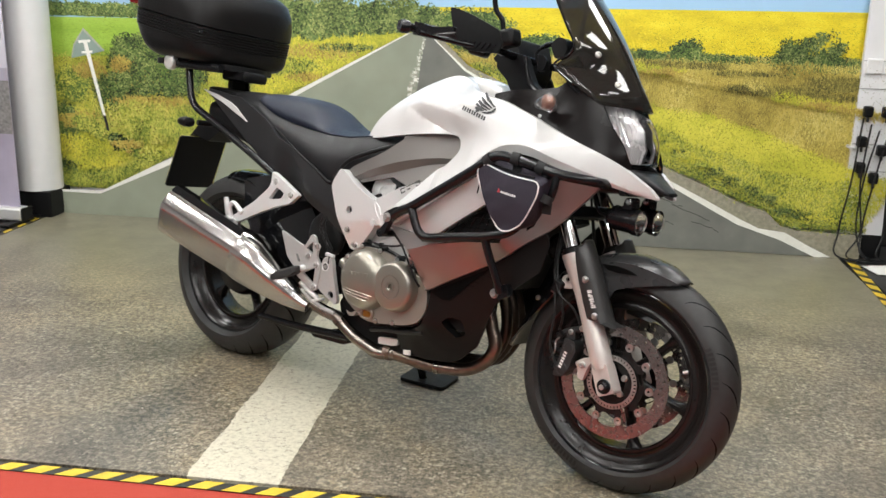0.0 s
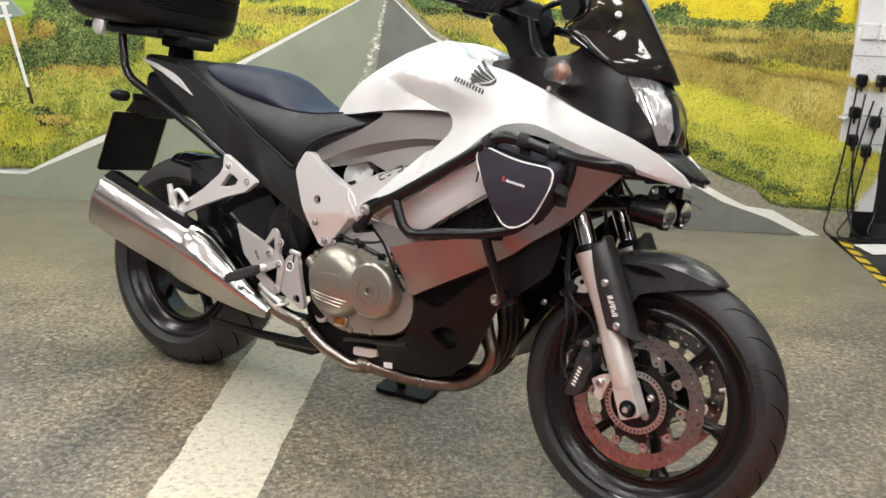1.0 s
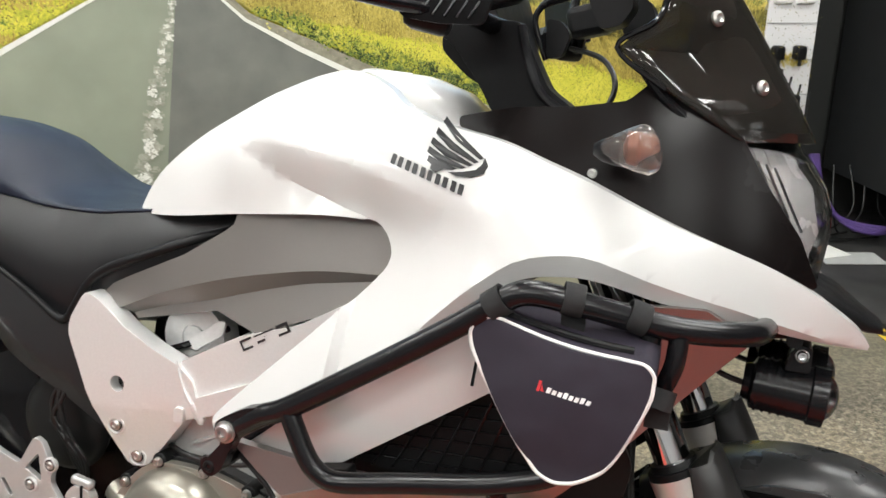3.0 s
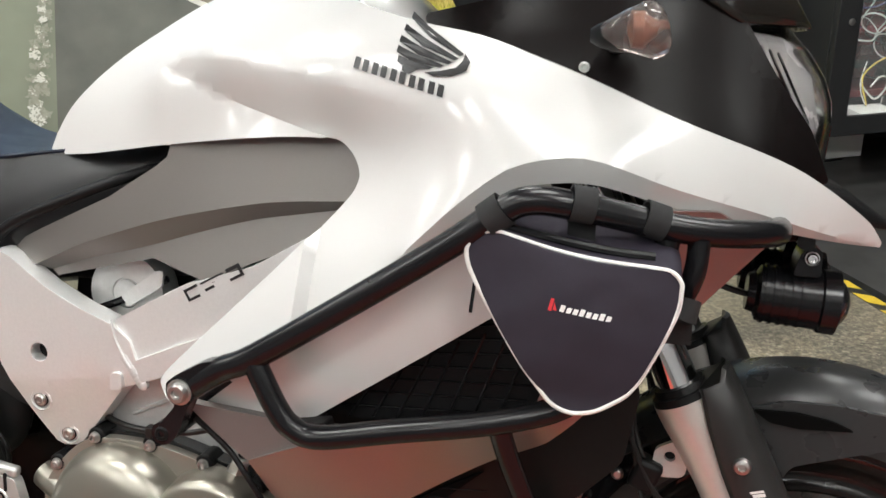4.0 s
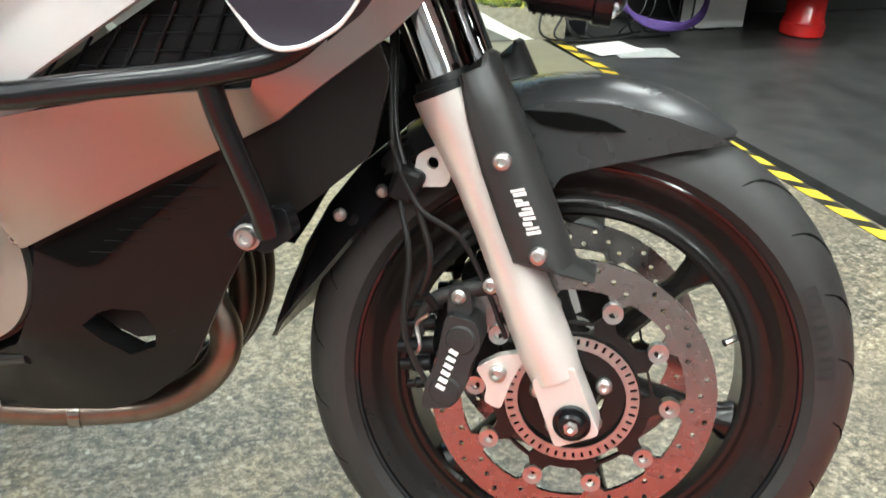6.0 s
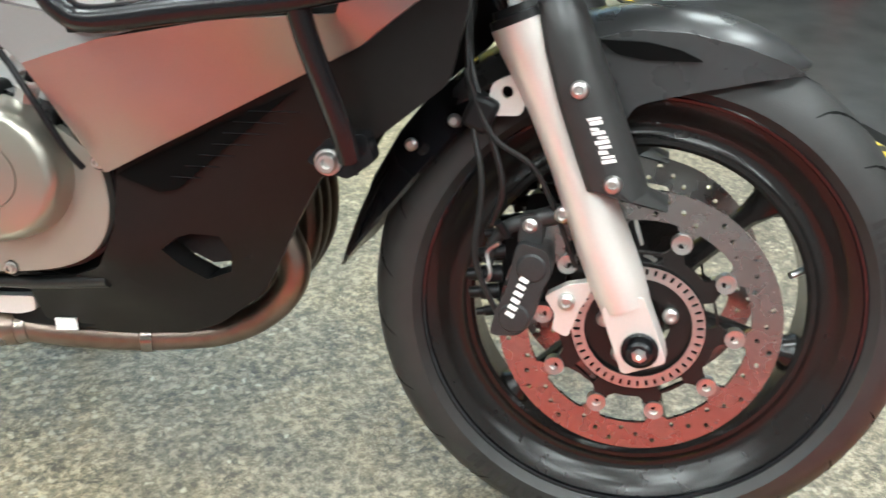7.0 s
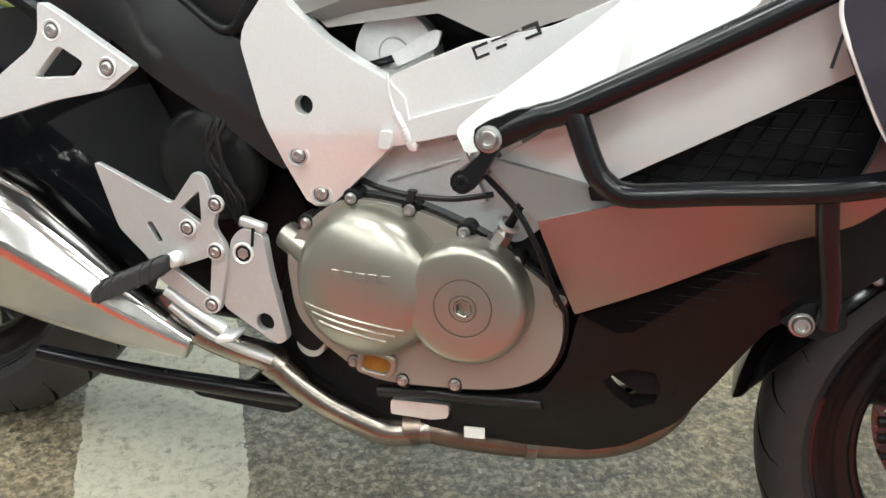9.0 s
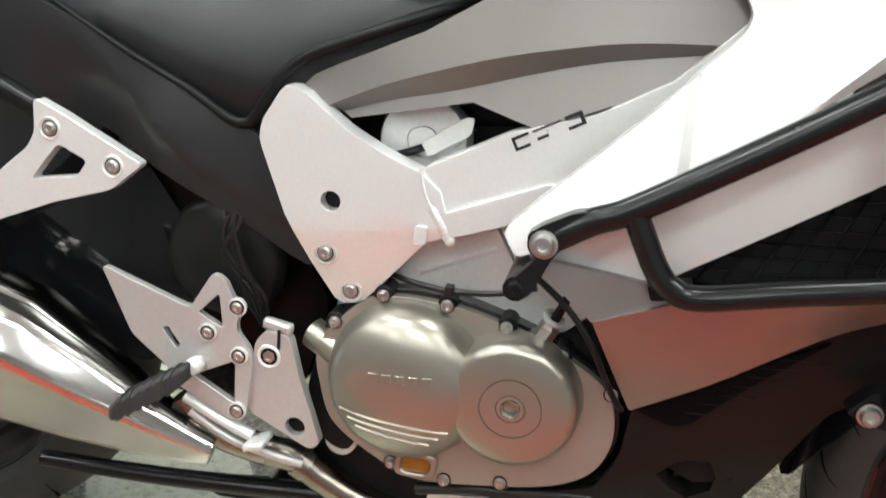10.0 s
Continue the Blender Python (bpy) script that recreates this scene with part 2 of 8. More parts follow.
    crack = math_("MULTIPLY", math_("SUBTRACT", 1.0, smoothstep(math_("ABSOLUTE", math_("SUBTRACT", noise_at(6, 7, 0.65), 0.5)), 0.0, 0.010)), math_("MULTIPLY", near, 0.7))
    base = mix(crack, base, (0.035, 0.034, 0.030))
    smooth_ = ramp(noise_at(7, 5), [(0.3, (0.152, 0.143, 0.101)), (0.5, (0.196, 0.183, 0.130)), (0.7, (0.240, 0.222, 0.160))])
    far = smoothstep(math_("ADD", sep.outputs[1], math_("MULTIPLY", math_("SUBTRACT", noise_at(2.5, 4), 0.5), 0.8)), 0.35, 1.35)
    base = mix(math_("MULTIPLY", far, 0.9), base, smooth_)
    wob = math_("ADD", math_("MULTIPLY", math_("SUBTRACT", noise_at(60, 5), 0.5), 0.016), math_("MULTIPLY", math_("SUBTRACT", noise_at(5, 3), 0.5), 0.03))
    xx = math_("ADD", sep.outputs[0], wob)
    band = math_("MULTIPLY", math_("GREATER_THAN", xx, 0.135), math_("LESS_THAN", xx, 0.385))
    band = math_("MULTIPLY", band, math_("LESS_THAN", sep.outputs[1], 0.75))
    chips = math_("LESS_THAN", noise_at(38, 6, 0.7), 0.585)
    worn = math_("ADD", math_("MULTIPLY", chips, 0.45), 0.52)
    line = ramp(noise_at(70, 5, 0.7), [(0.30, (0.38, 0.355, 0.27)), (0.55, (0.58, 0.545, 0.43))])
    col = mix(math_("MULTIPLY", band, worn), base, line)
    t.links.new(col, b.inputs["Base Color"])
    b.inputs["Roughness"].default_value = 0.36
    bp = N("ShaderNodeBump")
    bp.inputs["Strength"].default_value, bp.inputs["Distance"].default_value = 0.05, 0.002
    t.links.new(noise_at(90, 4), bp.inputs["Height"])
    t.links.new(bp.outputs[0], b.inputs["Normal"])
    return m


def foliage(name, cols, scale, stretch=(1, 1, 1), soft=0.55):
    """Printed vegetation: leaf-sized cells over larger clumps."""
    m = bpy.data.materials.new(name)
    m.use_nodes = True
    t = m.node_tree
    b = t.nodes["Principled BSDF"]
    tc = t.nodes.new("ShaderNodeTexCoord")
    mp = t.nodes.new("ShaderNodeMapping")
    mp.inputs["Scale"].default_value = stretch
    t.links.new(tc.outputs["Object"], mp.inputs[0])
    n1 = t.nodes.new("ShaderNodeTexNoise")
    n1.inputs["Scale"].default_value, n1.inputs["Detail"].default_value, n1.inputs["Roughness"].default_value = scale * 2.4, 8, 0.85
    n2 = t.nodes.new("ShaderNodeTexNoise")
    n2.inputs["Scale"].default_value, n2.inputs["Detail"].default_value = scale * 0.16, 4
    t.links.new(mp.outputs[0], n1.inputs["Vector"])
    t.links.new(mp.outputs[0], n2.inputs["Vector"])
    ad = t.nodes.new("ShaderNodeMix")
    ad.data_type = "FLOAT"
    ad.inputs["Factor"].default_value = 1 - soft
    t.links.new(n1.outputs[0], ad.inputs["A"])
    t.links.new(n2.outputs[0], ad.inputs["B"])
    r = t.nodes.new("ShaderNodeValToRGB")
    e = r.color_ramp.elements
    while len(e) < len(cols):
        e.new(0.5)
    for i, (el, c) in enumerate(zip(e, cols)):
        el.position, el.color = 0.37 + 0.26 * i / (len(cols) - 1), (*c, 1)
    t.links.new(ad.outputs["Result"], r.inputs[0])
    t.links.new(r.outputs[0], b.inputs["Base Color"])
    b.inputs["Roughness"].default_value = 0.45
    return m


def stroke_mat(name, cols, scale=5.0, blend=0.45):
    """Printed blades and leaves: each piece takes its own shade, drifting over wider clumps."""
    m = bpy.data.materials.new(name)
    m.use_nodes = True
    t = m.node_tree
    b = t.nodes["Principled BSDF"]
    g = t.nodes.new("ShaderNodeNewGeometry")
    tc = t.nodes.new("ShaderNodeTexCoord")
    n1 = t.nodes.new("ShaderNodeTexNoise")
    n1.inputs["Scale"].default_value, n1.inputs["Detail"].default_value = scale, 4
    t.links.new(tc.outputs["Object"], n1.inputs["Vector"])
    mr = t.nodes.new("ShaderNodeMapRange")
    mr.inputs["From Min"].default_value, mr.inputs["From Max"].default_value = 0.3, 0.7
    t.links.new(n1.outputs[0], mr.inputs[0])
    mx = t.nodes.new("ShaderNodeMix")
    mx.inputs["Factor"].default_value = blend
    t.links.new(g.outputs["Random Per Island"], mx.inputs["A"])
    t.links.new(mr.outputs[0], mx.inputs["B"])
    r = t.nodes.new("ShaderNodeValToRGB")
    e = r.color_ramp.elements
    while len(e) < len(cols):
        e.new(0.5)
    for i, (el, c) in enumerate(zip(e, cols)):
        el.position, el.color = 0.1 + 0.8 * i / (len(cols) - 1), (*c, 1)
    t.links.new(mx.outputs[0], r.inputs[0])
    t.links.new(r.outputs[0], b.inputs["Base Color"])
    b.inputs["Roughness"].default_value = 0.5
    return m


FPRINT = floor_print()
P_SKY = mat("printed_sky", (0.36, 0.58, 0.80), 0.45, var=0.10, scale=2)
P_FIELD = foliage("printed_rape_field", [(0.52, 0.40, 0.02), (0.78, 0.62, 0.02), (0.88, 0.76, 0.05)], 34, (1, 1, 3))
P_GREENF = foliage("printed_green_field", [(0.24, 0.40, 0.05), (0.36, 0.55, 0.07), (0.42, 0.60, 0.12)], 20, (1, 1, 3))
P_GRASS = foliage("printed_dry_grass", [(0.16, 0.13, 0.03), (0.40, 0.32, 0.07), (0.58, 0.48, 0.12), (0.70, 0.60, 0.20)], 60, (1.4, 1, 0.8))
P_YGRASS = foliage("printed_yellow_grass", [(0.20, 0.24, 0.03), (0.44, 0.44, 0.05), (0.68, 0.62, 0.08)], 55, (1, 1, 1.2))
P_BUSH = foliage("printed_bush_leaves", [(0.012, 0.03, 0.008), (0.05, 0.11, 0.02), (0.13, 0.22, 0.045), (0.28, 0.36, 0.10)], 42, soft=0.7)
P_TREES = foliage("printed_tree_line", [(0.03, 0.07, 0.02), (0.10, 0.18, 0.05), (0.24, 0.33, 0.10)], 26)
P_ROAD = mat("printed_road", (0.24, 0.265, 0.205), 0.42, var=0.18, scale=4, col2=(0.36, 0.39, 0.30))
P_ROAD2 = mat("printed_dark_road", (0.15, 0.158, 0.145), 0.42, var=0.3, scale=8, col2=(0.235, 0.24, 0.21))
P_GRAVEL = mat("printed_gravel_verge", (0.30, 0.285, 0.21), 0.45, var=0.6, scale=45, col2=(0.46, 0.43, 0.32))
P_LINE = mat("printed_white_line", (0.80, 0.80, 0.74), 0.42, var=0.10, scale=50)
P_WEAR = mat("printed_worn_paint", (0.40, 0.40, 0.33), 0.42, var=0.35, scale=70)
S_LEAF = stroke_mat("printed_dark_leaves", [(0.006, 0.014, 0.004), (0.02, 0.045, 0.012), (0.075, 0.125, 0.03), (0.20, 0.27, 0.07), (0.42, 0.46, 0.16)], 11, 0.35)
S_TREE = stroke_mat("printed_far_leaves", [(0.015, 0.03, 0.010), (0.07, 0.11, 0.03), (0.20, 0.27, 0.07), (0.42, 0.46, 0.16)], 9, 0.35)
S_BANK = stroke_mat("printed_bank_blades", [(0.08, 0.12, 0.02), (0.21, 0.29, 0.045), (0.42, 0.47, 0.075), (0.64, 0.60, 0.11), (0.74, 0.64, 0.17)], 6, 0.45)
S_DRY = stroke_mat("printed_dry_blades", [(0.20, 0.15, 0.035), (0.40, 0.31, 0.06), (0.55, 0.44, 0.09), (0.70, 0.58, 0.14), (0.78, 0.68, 0.24)], 5, 0.5)
S_RUST = stroke_mat("printed_rusty_tufts", [(0.18, 0.15, 0.03), (0.42, 0.29, 0.06), (0.56, 0.42, 0.09), (0.58, 0.52, 0.12)], 8)
S_YEL = stroke_mat("printed_yellow_blades", [(0.26, 0.30, 0.03), (0.48, 0.49, 0.05), (0.70, 0.64, 0.06), (0.82, 0.73, 0.11)], 5, 0.5)
S_LUSH = stroke_mat("printed_lush_blades", [(0.035, 0.07, 0.012), (0.12, 0.19, 0.03), (0.32, 0.38, 0.06), (0.60, 0.59, 0.09), (0.76, 0.70, 0.16)], 7, 0.35)
S_RAPE = stroke_mat("printed_rape_flowers", [(0.20, 0.21, 0.02), (0.52, 0.44, 0.012), (0.80, 0.66, 0.02), (0.92, 0.82, 0.10)], 12, 0.35)
S_GREEN = stroke_mat("printed_field_rows", [(0.20, 0.33, 0.04), (0.32, 0.48, 0.06), (0.42, 0.57, 0.09)], 3, 0.6)
P_CRACK = mat("printed_crack", (0.03, 0.03, 0.028), 0.45, var=0.3, scale=60)
P_SIGN = mat("printed_sign_back", (0.24, 0.32, 0.28), 0.42, var=0.15, scale=8)


# ---- mesh helpers ----
def part(name, bm, material, parent=None, label="", bevel=0.0, flat=False, seg=2):
    """Links bm as one mesh object under parent."""
    bmesh.ops.recalc_face_normals(bm, faces=bm.faces)
    me = bpy.data.meshes.new(name)
    bm.to_mesh(me)
    bm.free()
    me.materials.append(material)
    ob = new(name, me)
    if not flat:
        me.shade_smooth()
        me.set_sharp_from_angle(angle=radians(38))
    if parent is not None:
        ob.parent = parent
    if label:
        tagged(ob, label)
    if bevel:
        mod = ob.modifiers.new("edge", "BEVEL")
        mod.width, mod.segments, mod.limit_method, mod.angle_limit = bevel, seg, "ANGLE", radians(40)
        mod.harden_normals = False
    return ob


def thing(name, label, category, m=None, group="", kind=""):
    ob = new(name)
    ob.empty_display_size = 0.1
    if m is not None:
        ob.matrix_basis = m
    return tagged(ob, label, category, group, kind)


def curve_through(pts, n=6, closed=False):
    """Catmull-Rom points through pts."""
    p = [Vector(q) for q in pts]
    k, out = len(p), []
    for i in range(k if closed else k - 1):
        a, b, c, d = (p[(i + j - 1) % k] if closed else p[min(max(i + j - 1, 0), k - 1)] for j in range(4))
        for s in range(n):
            u = s / n
            out.append(0.5 * (2 * b + (c - a) * u + (2 * a - 5 * b + 4 * c - d) * u * u + (3 * b - a - 3 * c + d) * u ** 3))
    if not closed:
        out.append(p[-1])
    return out


def loft(rings, caps=True, closed=True, bm=None):
    bm = bm or bmesh.new()
    rows = [[bm.verts.new(v) for v in r] for r in rings]
    for a, b in zip(rows, rows[1:]):
        k = len(a)
        for i in range(k if closed else k - 1):
            bm.faces.new((a[i], a[(i + 1) % k], b[(i + 1) % k], b[i]))
    if caps and closed:
        bm.faces.new(rows[0][::-1])
        bm.faces.new(rows[-1])
    return bm


def tube(pts, r, seg=12, n=6, bm=None, smooth=True):
    """A round tube through pts; r is one radius or one for each point."""
    path = curve_through(pts, n) if smooth and len(pts) > 2 else [Vector(p) for p in pts]
    k = len(path)
    rr = [r] * k if isinstance(r, (int, float)) else [float(q) for q in np.interp(np.linspace(0, 1, k), np.linspace(0, 1, len(r)), r)]
    up = Vector((0.13, 0.31, 0.94))
    rings = []
    for i, p in enumerate(path):
        d = (path[min(i + 1, k - 1)] - path[max(i - 1, 0)]).normalized()
        a = (up - d * up.dot(d))
        if a.length < 0.05:
            a = Vector((1, 0, 0)) - d * d.x
        a.normalize()
        b = d.cross(a)
        up = a
        rings.append([p + rr[i] * (math.cos(t) * a + math.sin(t) * b) for t in (2 * math.pi * j / seg for j in range(seg))])
    return loft(rings, bm=bm)


def lathe(profile, at=(0, 0, 0), seg=32, axis=(0, -1, 0), bm=None):
    """Spins (radius, height) pairs round an axis through at; height runs along the axis."""
    bm = bm or bmesh.new()
    w = Vector(axis).normalized()
    u = w.orthogonal().normalized()
    v = w.cross(u)
    at = Vector(at)
    rows = []
    for r, h in profile:
        if r < 1e-6:
            rows.append([bm.verts.new(at + w * h)])
        else:
            rows.append([bm.verts.new(at + w * h + r * (math.cos(t) * u + math.sin(t) * v)) for t in (2 * math.pi * j / seg for j in range(seg))])
    for a, b in zip(rows, rows[1:]):
        for i in range(seg):
            j = (i + 1) % seg
            if len(a) == 1 and len(b) > 1:
                bm.faces.new((a[0], b[i], b[j]))
            elif len(b) == 1 and len(a) > 1:
                bm.faces.new((a[i], a[j], b[0]))
            elif len(a) > 1:
                bm.faces.new((a[i], a[j], b[j], b[i]))
    return bm


def rounded(pts, r, n=4):
    """A polygon (x, z) with its corners rounded by about r."""
    k, out = len(pts), []
    for i in range(k):
        p, a, b = Vector(pts[i]), Vector(pts[i - 1]), Vector(pts[(i + 1) % k])
        da, db = a - p, b - p
        s = min(r, da.length * 0.45, db.length * 0.45)
        q0, q1 = p + da.normalized() * s, p + db.normalized() * s
        for j in range(n + 1):
            u = j / n
            out.append(tuple((1 - u) ** 2 * q0 + 2 * u * (1 - u) * p + u * u * q1))
    return out


def plate(outline, y0, y1, holes=(), yfun=None):
    """A plate with the (x, z) outline between y0 and y1, with holes cut through."""
    bm = bmesh.new()
    edges = []
    for loop in (outline, *holes):
        vs = [bm.verts.new((x, 0, z)) for x, z in loop]
        edges += [bm.edges.new((vs[i], vs[(i + 1) % len(vs)])) for i in range(len(vs))]
    bmesh.ops.triangle_fill(bm, use_beauty=True, edges=edges, normal=(0, -1, 0))
    base = list(bm.verts)
    got = bmesh.ops.extrude_face_region(bm, geom=list(bm.faces))
    top = {v for v in got["geom"] if isinstance(v, bmesh.types.BMVert)}
    for v in bm.verts:
        off = yfun(v.co.x, v.co.z) if yfun else 0
        v.co.y = (y1 if v in top else y0) + off
    return bm


def circle(cx, cz, r, n=16):
    return [(cx + r * math.cos(2 * math.pi * i / n), cz + r * math.sin(2 * math.pi * i / n)) for i in range(n)]


def spline_y(ctrl, soft=1e-5):
    """A smooth y over (x, z) through control points (thin-plate)."""
    c = np.array(ctrl, float)
    k = len(c)
    d2 = ((c[:, None, :2] - c[None, :, :2]) ** 2).sum(-1)
    A = np.zeros((k + 3, k + 3))
    A[:k, :k] = 0.5 * d2 * np.log(d2 + 1e-12) + np.eye(k) * soft
    A[:k, k], A[:k, k + 1:], A[k, :k], A[k + 1:, :k] = 1, c[:, :2], 1, c[:, :2].T
    w = np.linalg.solve(A, np.concatenate([c[:, 2], np.zeros(3)]))

    def f(x, z):
        e2 = ((c[:, :2] - (x, z)) ** 2).sum(-1)
        return float((w[:k] * 0.5 * e2 * np.log(e2 + 1e-12)).sum() + w[k] + w[k + 1] * x + w[k + 2] * z)
    return f


def skin(outline, yfun, thick=0.006, step=0.02, side=-1, holes=()):
    """A curved shell: the (x, z) outline laid on y = yfun(x, z), thickened inwards."""
    bm = bmesh.new()
    pieces = outline if isinstance(outline[0], list) else [outline]
    seen = {}
    for piece in pieces:                   # pieces that share an edge meet in a crease
        loop = []
        for x, z in piece:
            key = (round(x, 4), round(z, 4))
            if key not in seen:
                seen[key] = bm.verts.new((x, 0, z))
            if not loop or loop[-1] is not seen[key]:
                loop.append(seen[key])
        if loop[0] is loop[-1]:
            loop.pop()
        bm.faces.new(loop)
    xs, zs = [p[0] for q in pieces for p in q], [p[1] for q in pieces for p in q]
    for lo, hi, ax in ((min(xs), max(xs), 0), (min(zs), max(zs), 2)):
        v = lo + step
        while v < hi - step * 0.3:
            no = (1, 0, 0) if ax == 0 else (0, 0, 1)
            co = (v, 0, 0) if ax == 0 else (0, 0, v)
            bmesh.ops.bisect_plane(bm, geom=[*bm.verts, *bm.edges, *bm.faces], dist=1e-5, plane_co=co, plane_no=no)
            v += step
    for hl_ in holes:                      # convex openings
        k = len(hl_)
        for i in range(k):
            (x0, z0), (x1, z1) = hl_[i], hl_[(i + 1) % k]
            bmesh.ops.bisect_plane(bm, geom=[*bm.verts, *bm.edges, *bm.faces], dist=1e-5, plane_co=(x0, 0, z0), plane_no=Vector((z1 - z0, 0, x0 - x1)).normalized())
        gone = []
        for f in bm.faces:
            c = f.calc_center_median()
            sg_ = [(x1 - x0) * (c.z - z0) - (z1 - z0) * (c.x - x0) for (x0, z0), (x1, z1) in zip(hl_, [*hl_[1:], hl_[0]])]
            if min(sg_) > 0 or max(sg_) < 0:
                gone.append(f)
        bmesh.ops.delete(bm, geom=gone, context="FACES")
    got = bmesh.ops.extrude_face_region(bm, geom=list(bm.faces))
    inner = {v for v in got["geom"] if isinstance(v, bmesh.types.BMVert)}
    for v in bm.verts:
        y = yfun(v.co.x, v.co.z)
        v.co.y = (y + thick if v in inner else y) * (-side)
    return bm


def block(cx, cy, cz, sx, sy, sz, rot=(0, 0, 0), bm=None):
    bm = bm or bmesh.new()
    bmesh.ops.create_cube(bm, size=1, matrix=pose(cx, cy, cz, *rot) @ Matrix.Diagonal((sx, sy, sz, 1)))
    return bm


def ring_yz(x, y, z, hy, hz, n=24, p=2.6, slant=0.0):
    """A superellipse ring across the x axis."""
    out = []
    for i in range(n):
        t = 2 * math.pi * i / n
        c, s = math.cos(t), math.sin(t)
        dy, dz = hy * math.copysign(abs(c) ** (2 / p), c), hz * math.copysign(abs(s) ** (2 / p), s)
        out.append((x + slant * dz, y + dy, z + dz))
    return out


def bolt(parent, x, y, z, r=0.009, material=None, h=0.007, name="bolt"):
    """A domed socket-head bolt that faces the right-hand side."""
    prof = [(r * 1.25, 0), (r * 1.25, h * 0.25), (r, h * 0.3), (r, h * 0.7), (r * 0.8, h), (r * 0.5, h), (r * 0.45, h * 0.5), (0, h * 0.45)]
    # Flat dark disc under the head imitates the shade of a recess.
    part("bolt_recess_shade", lathe([(r * 1.42, -0.003), (r * 1.42, 0.0006), (0, 0.0006)], (x, y, z), 16), DARK, parent)
    return part(name, lathe(prof, (x, y, z), 14), material or BOLT, parent)


def bars(parent, origin, ux, uz, marks, material, name="lettering", lift=0.0008, normal=(0, -1, 0), yfun=None):
    """Flat printed marks: each is a polygon in the (ux, uz) directions from origin."""
    o, a, b, nn = Vector(origin), Vector(ux), Vector(uz), Vector(normal)
    ob = None
    for poly in marks:
        bm, vs = bmesh.new(), []
        for u, v in poly:
            p = o + a * u + b * v
            if yfun:
                p.y = yfun(p.x, p.z)
            vs.append(bm.verts.new(p + nn * lift))
        bm.faces.new(vs)
        ob = part(name, bm, material, parent, flat=True)
    return ob


# ---- the large structure ----
E0, E1, N0, N1, H = -4.6, 5.6, -5.6, 1.90, 2.75


def setting(name, bm, material, label, category, bevel=0.0, flat=True):
    ob = part(name, bm, material, None, "", bevel, flat)
    ob.matrix_basis = STAND
    return tagged(ob, label, category, kind="structure")


setting("floor_print", block((-1.77 + 2.5) / 2, (N0 * 0 - 0.93 + 1.9) / 2, -0.02, 4.27, 2.83, 0.04), FPRINT,
        "grey printed asphalt floor sheet with cream centre line", "floor")
setting("floor_carpet", block((E0 + E1) / 2, (-2.0 - 0.985) / 2, -0.024, E1 - E0, 2.0 - 0.985, 0.044), CARPET,
        "bright red carpet beside the display floor", "floor")
setting("floor_aisle", block((E0 + E1) / 2, (N0 - 2.0) / 2, -0.026, E1 - E0, -2.0 - N0, 0.044), AISLE, "grey aisle floor behind the carpet", "floor")
setting("floor_dark_right", block((2.56 + E1) / 2, (-0.985 + N1 + 0.4) / 2, -0.026, E1 - 2.56, N1 + 0.4 + 0.985, 0.044), FLOORB,
        "worn black vinyl floor with scuffs", "floor")
setting("floor_dark_left", block((E0 - 1.83) / 2, (-0.985 + N1 + 0.4) / 2, -0.026, -1.83 - E0, N1 + 0.4 + 0.985, 0.044), FLOORB,
        "worn black vinyl floor with scuffs", "floor")
setting("wall_mural", block((E0 + 2.72) / 2, N1 + 0.06, H / 2, 2.72 - E0, 0.12, H), WALLW, "wall that carries the landscape mural", "wall")
setting("wall_black", block((2.72 + E1) / 2, N1 + 0.26, H / 2, E1 - 2.72, 0.12, H), CURTAIN, "black painted wall behind the cabinet", "wall")
setting("wall_return", block(2.66, N1 + 0.16, H / 2, 0.12, 0.08, H), CURTAIN, "short black wall return", "wall")
# Unseen back and left walls, added so their grey bounces fill light.
setting("wall_back", block((E0 + E1) / 2, N0 - 0.06, H / 2, E1 - E0, 0.12, H), WALLG, "unseen grey wall behind the camera, added as fill", "wall")
setting("wall_left", block(E0 - 0.06, (N0 + N1) / 2, H / 2, 0.12, N1 - N0 + 0.24, H), WALLG, "unseen grey side wall, added as fill", "wall")
setting("wall_right", block(E1 + 0.06, (N0 + N1 + 0.3) / 2, H / 2, 0.12, N1 - N0 + 0.6, H), CURTAIN, "black painted side wall", "wall")
setting("ceiling", block((E0 + E1) / 2, (N0 + N1 + 0.3) / 2, H + 0.05, E1 - E0 + 0.24, N1 - N0 + 0.6, 0.1), CEILM, "plain grey ceiling", "ceiling")


def ceiling_light(e, n, se, sn):
    t = thing("ceiling_light", "square white ceiling light panel, switched on", "ceiling light", STAND @ pose(e, n, H - 0.03), "ceiling lights")
    bm = plate([(-se / 2 - .03, -sn / 2 - .03), (se / 2 + .03, -sn / 2 - .03), (se / 2 + .03, sn / 2 + .03), (-se / 2 - .03, sn / 2 + .03)], -0.012, 0.03,
               [[(-se / 2, -sn / 2), (se / 2, -sn / 2), (se / 2, sn / 2), (-se / 2, sn / 2)]])
    bmesh.ops.transform(bm, matrix=pose(0, 0, 0, 90, 0, 0), verts=bm.verts)
    part("frame", bm, WALLW, t, flat=True)
    part("diffuser", block(0, 0, 0.005, se, sn, 0.01), GLOW, t, flat=True)
    return t


for e_ in (-2.1, -0.5, 1.1, 2.7):
    for n_ in (0.75, -0.75, -2.25, -3.75):
        ceiling_light(e_, n_, 0.6, 0.6)



# ---- mural: a flat print in layers ----
mural = thing("mural", "printed road and rapeseed landscape mural on the wall", "mural", STAND @ pose(0, N1, 0), kind="structure")
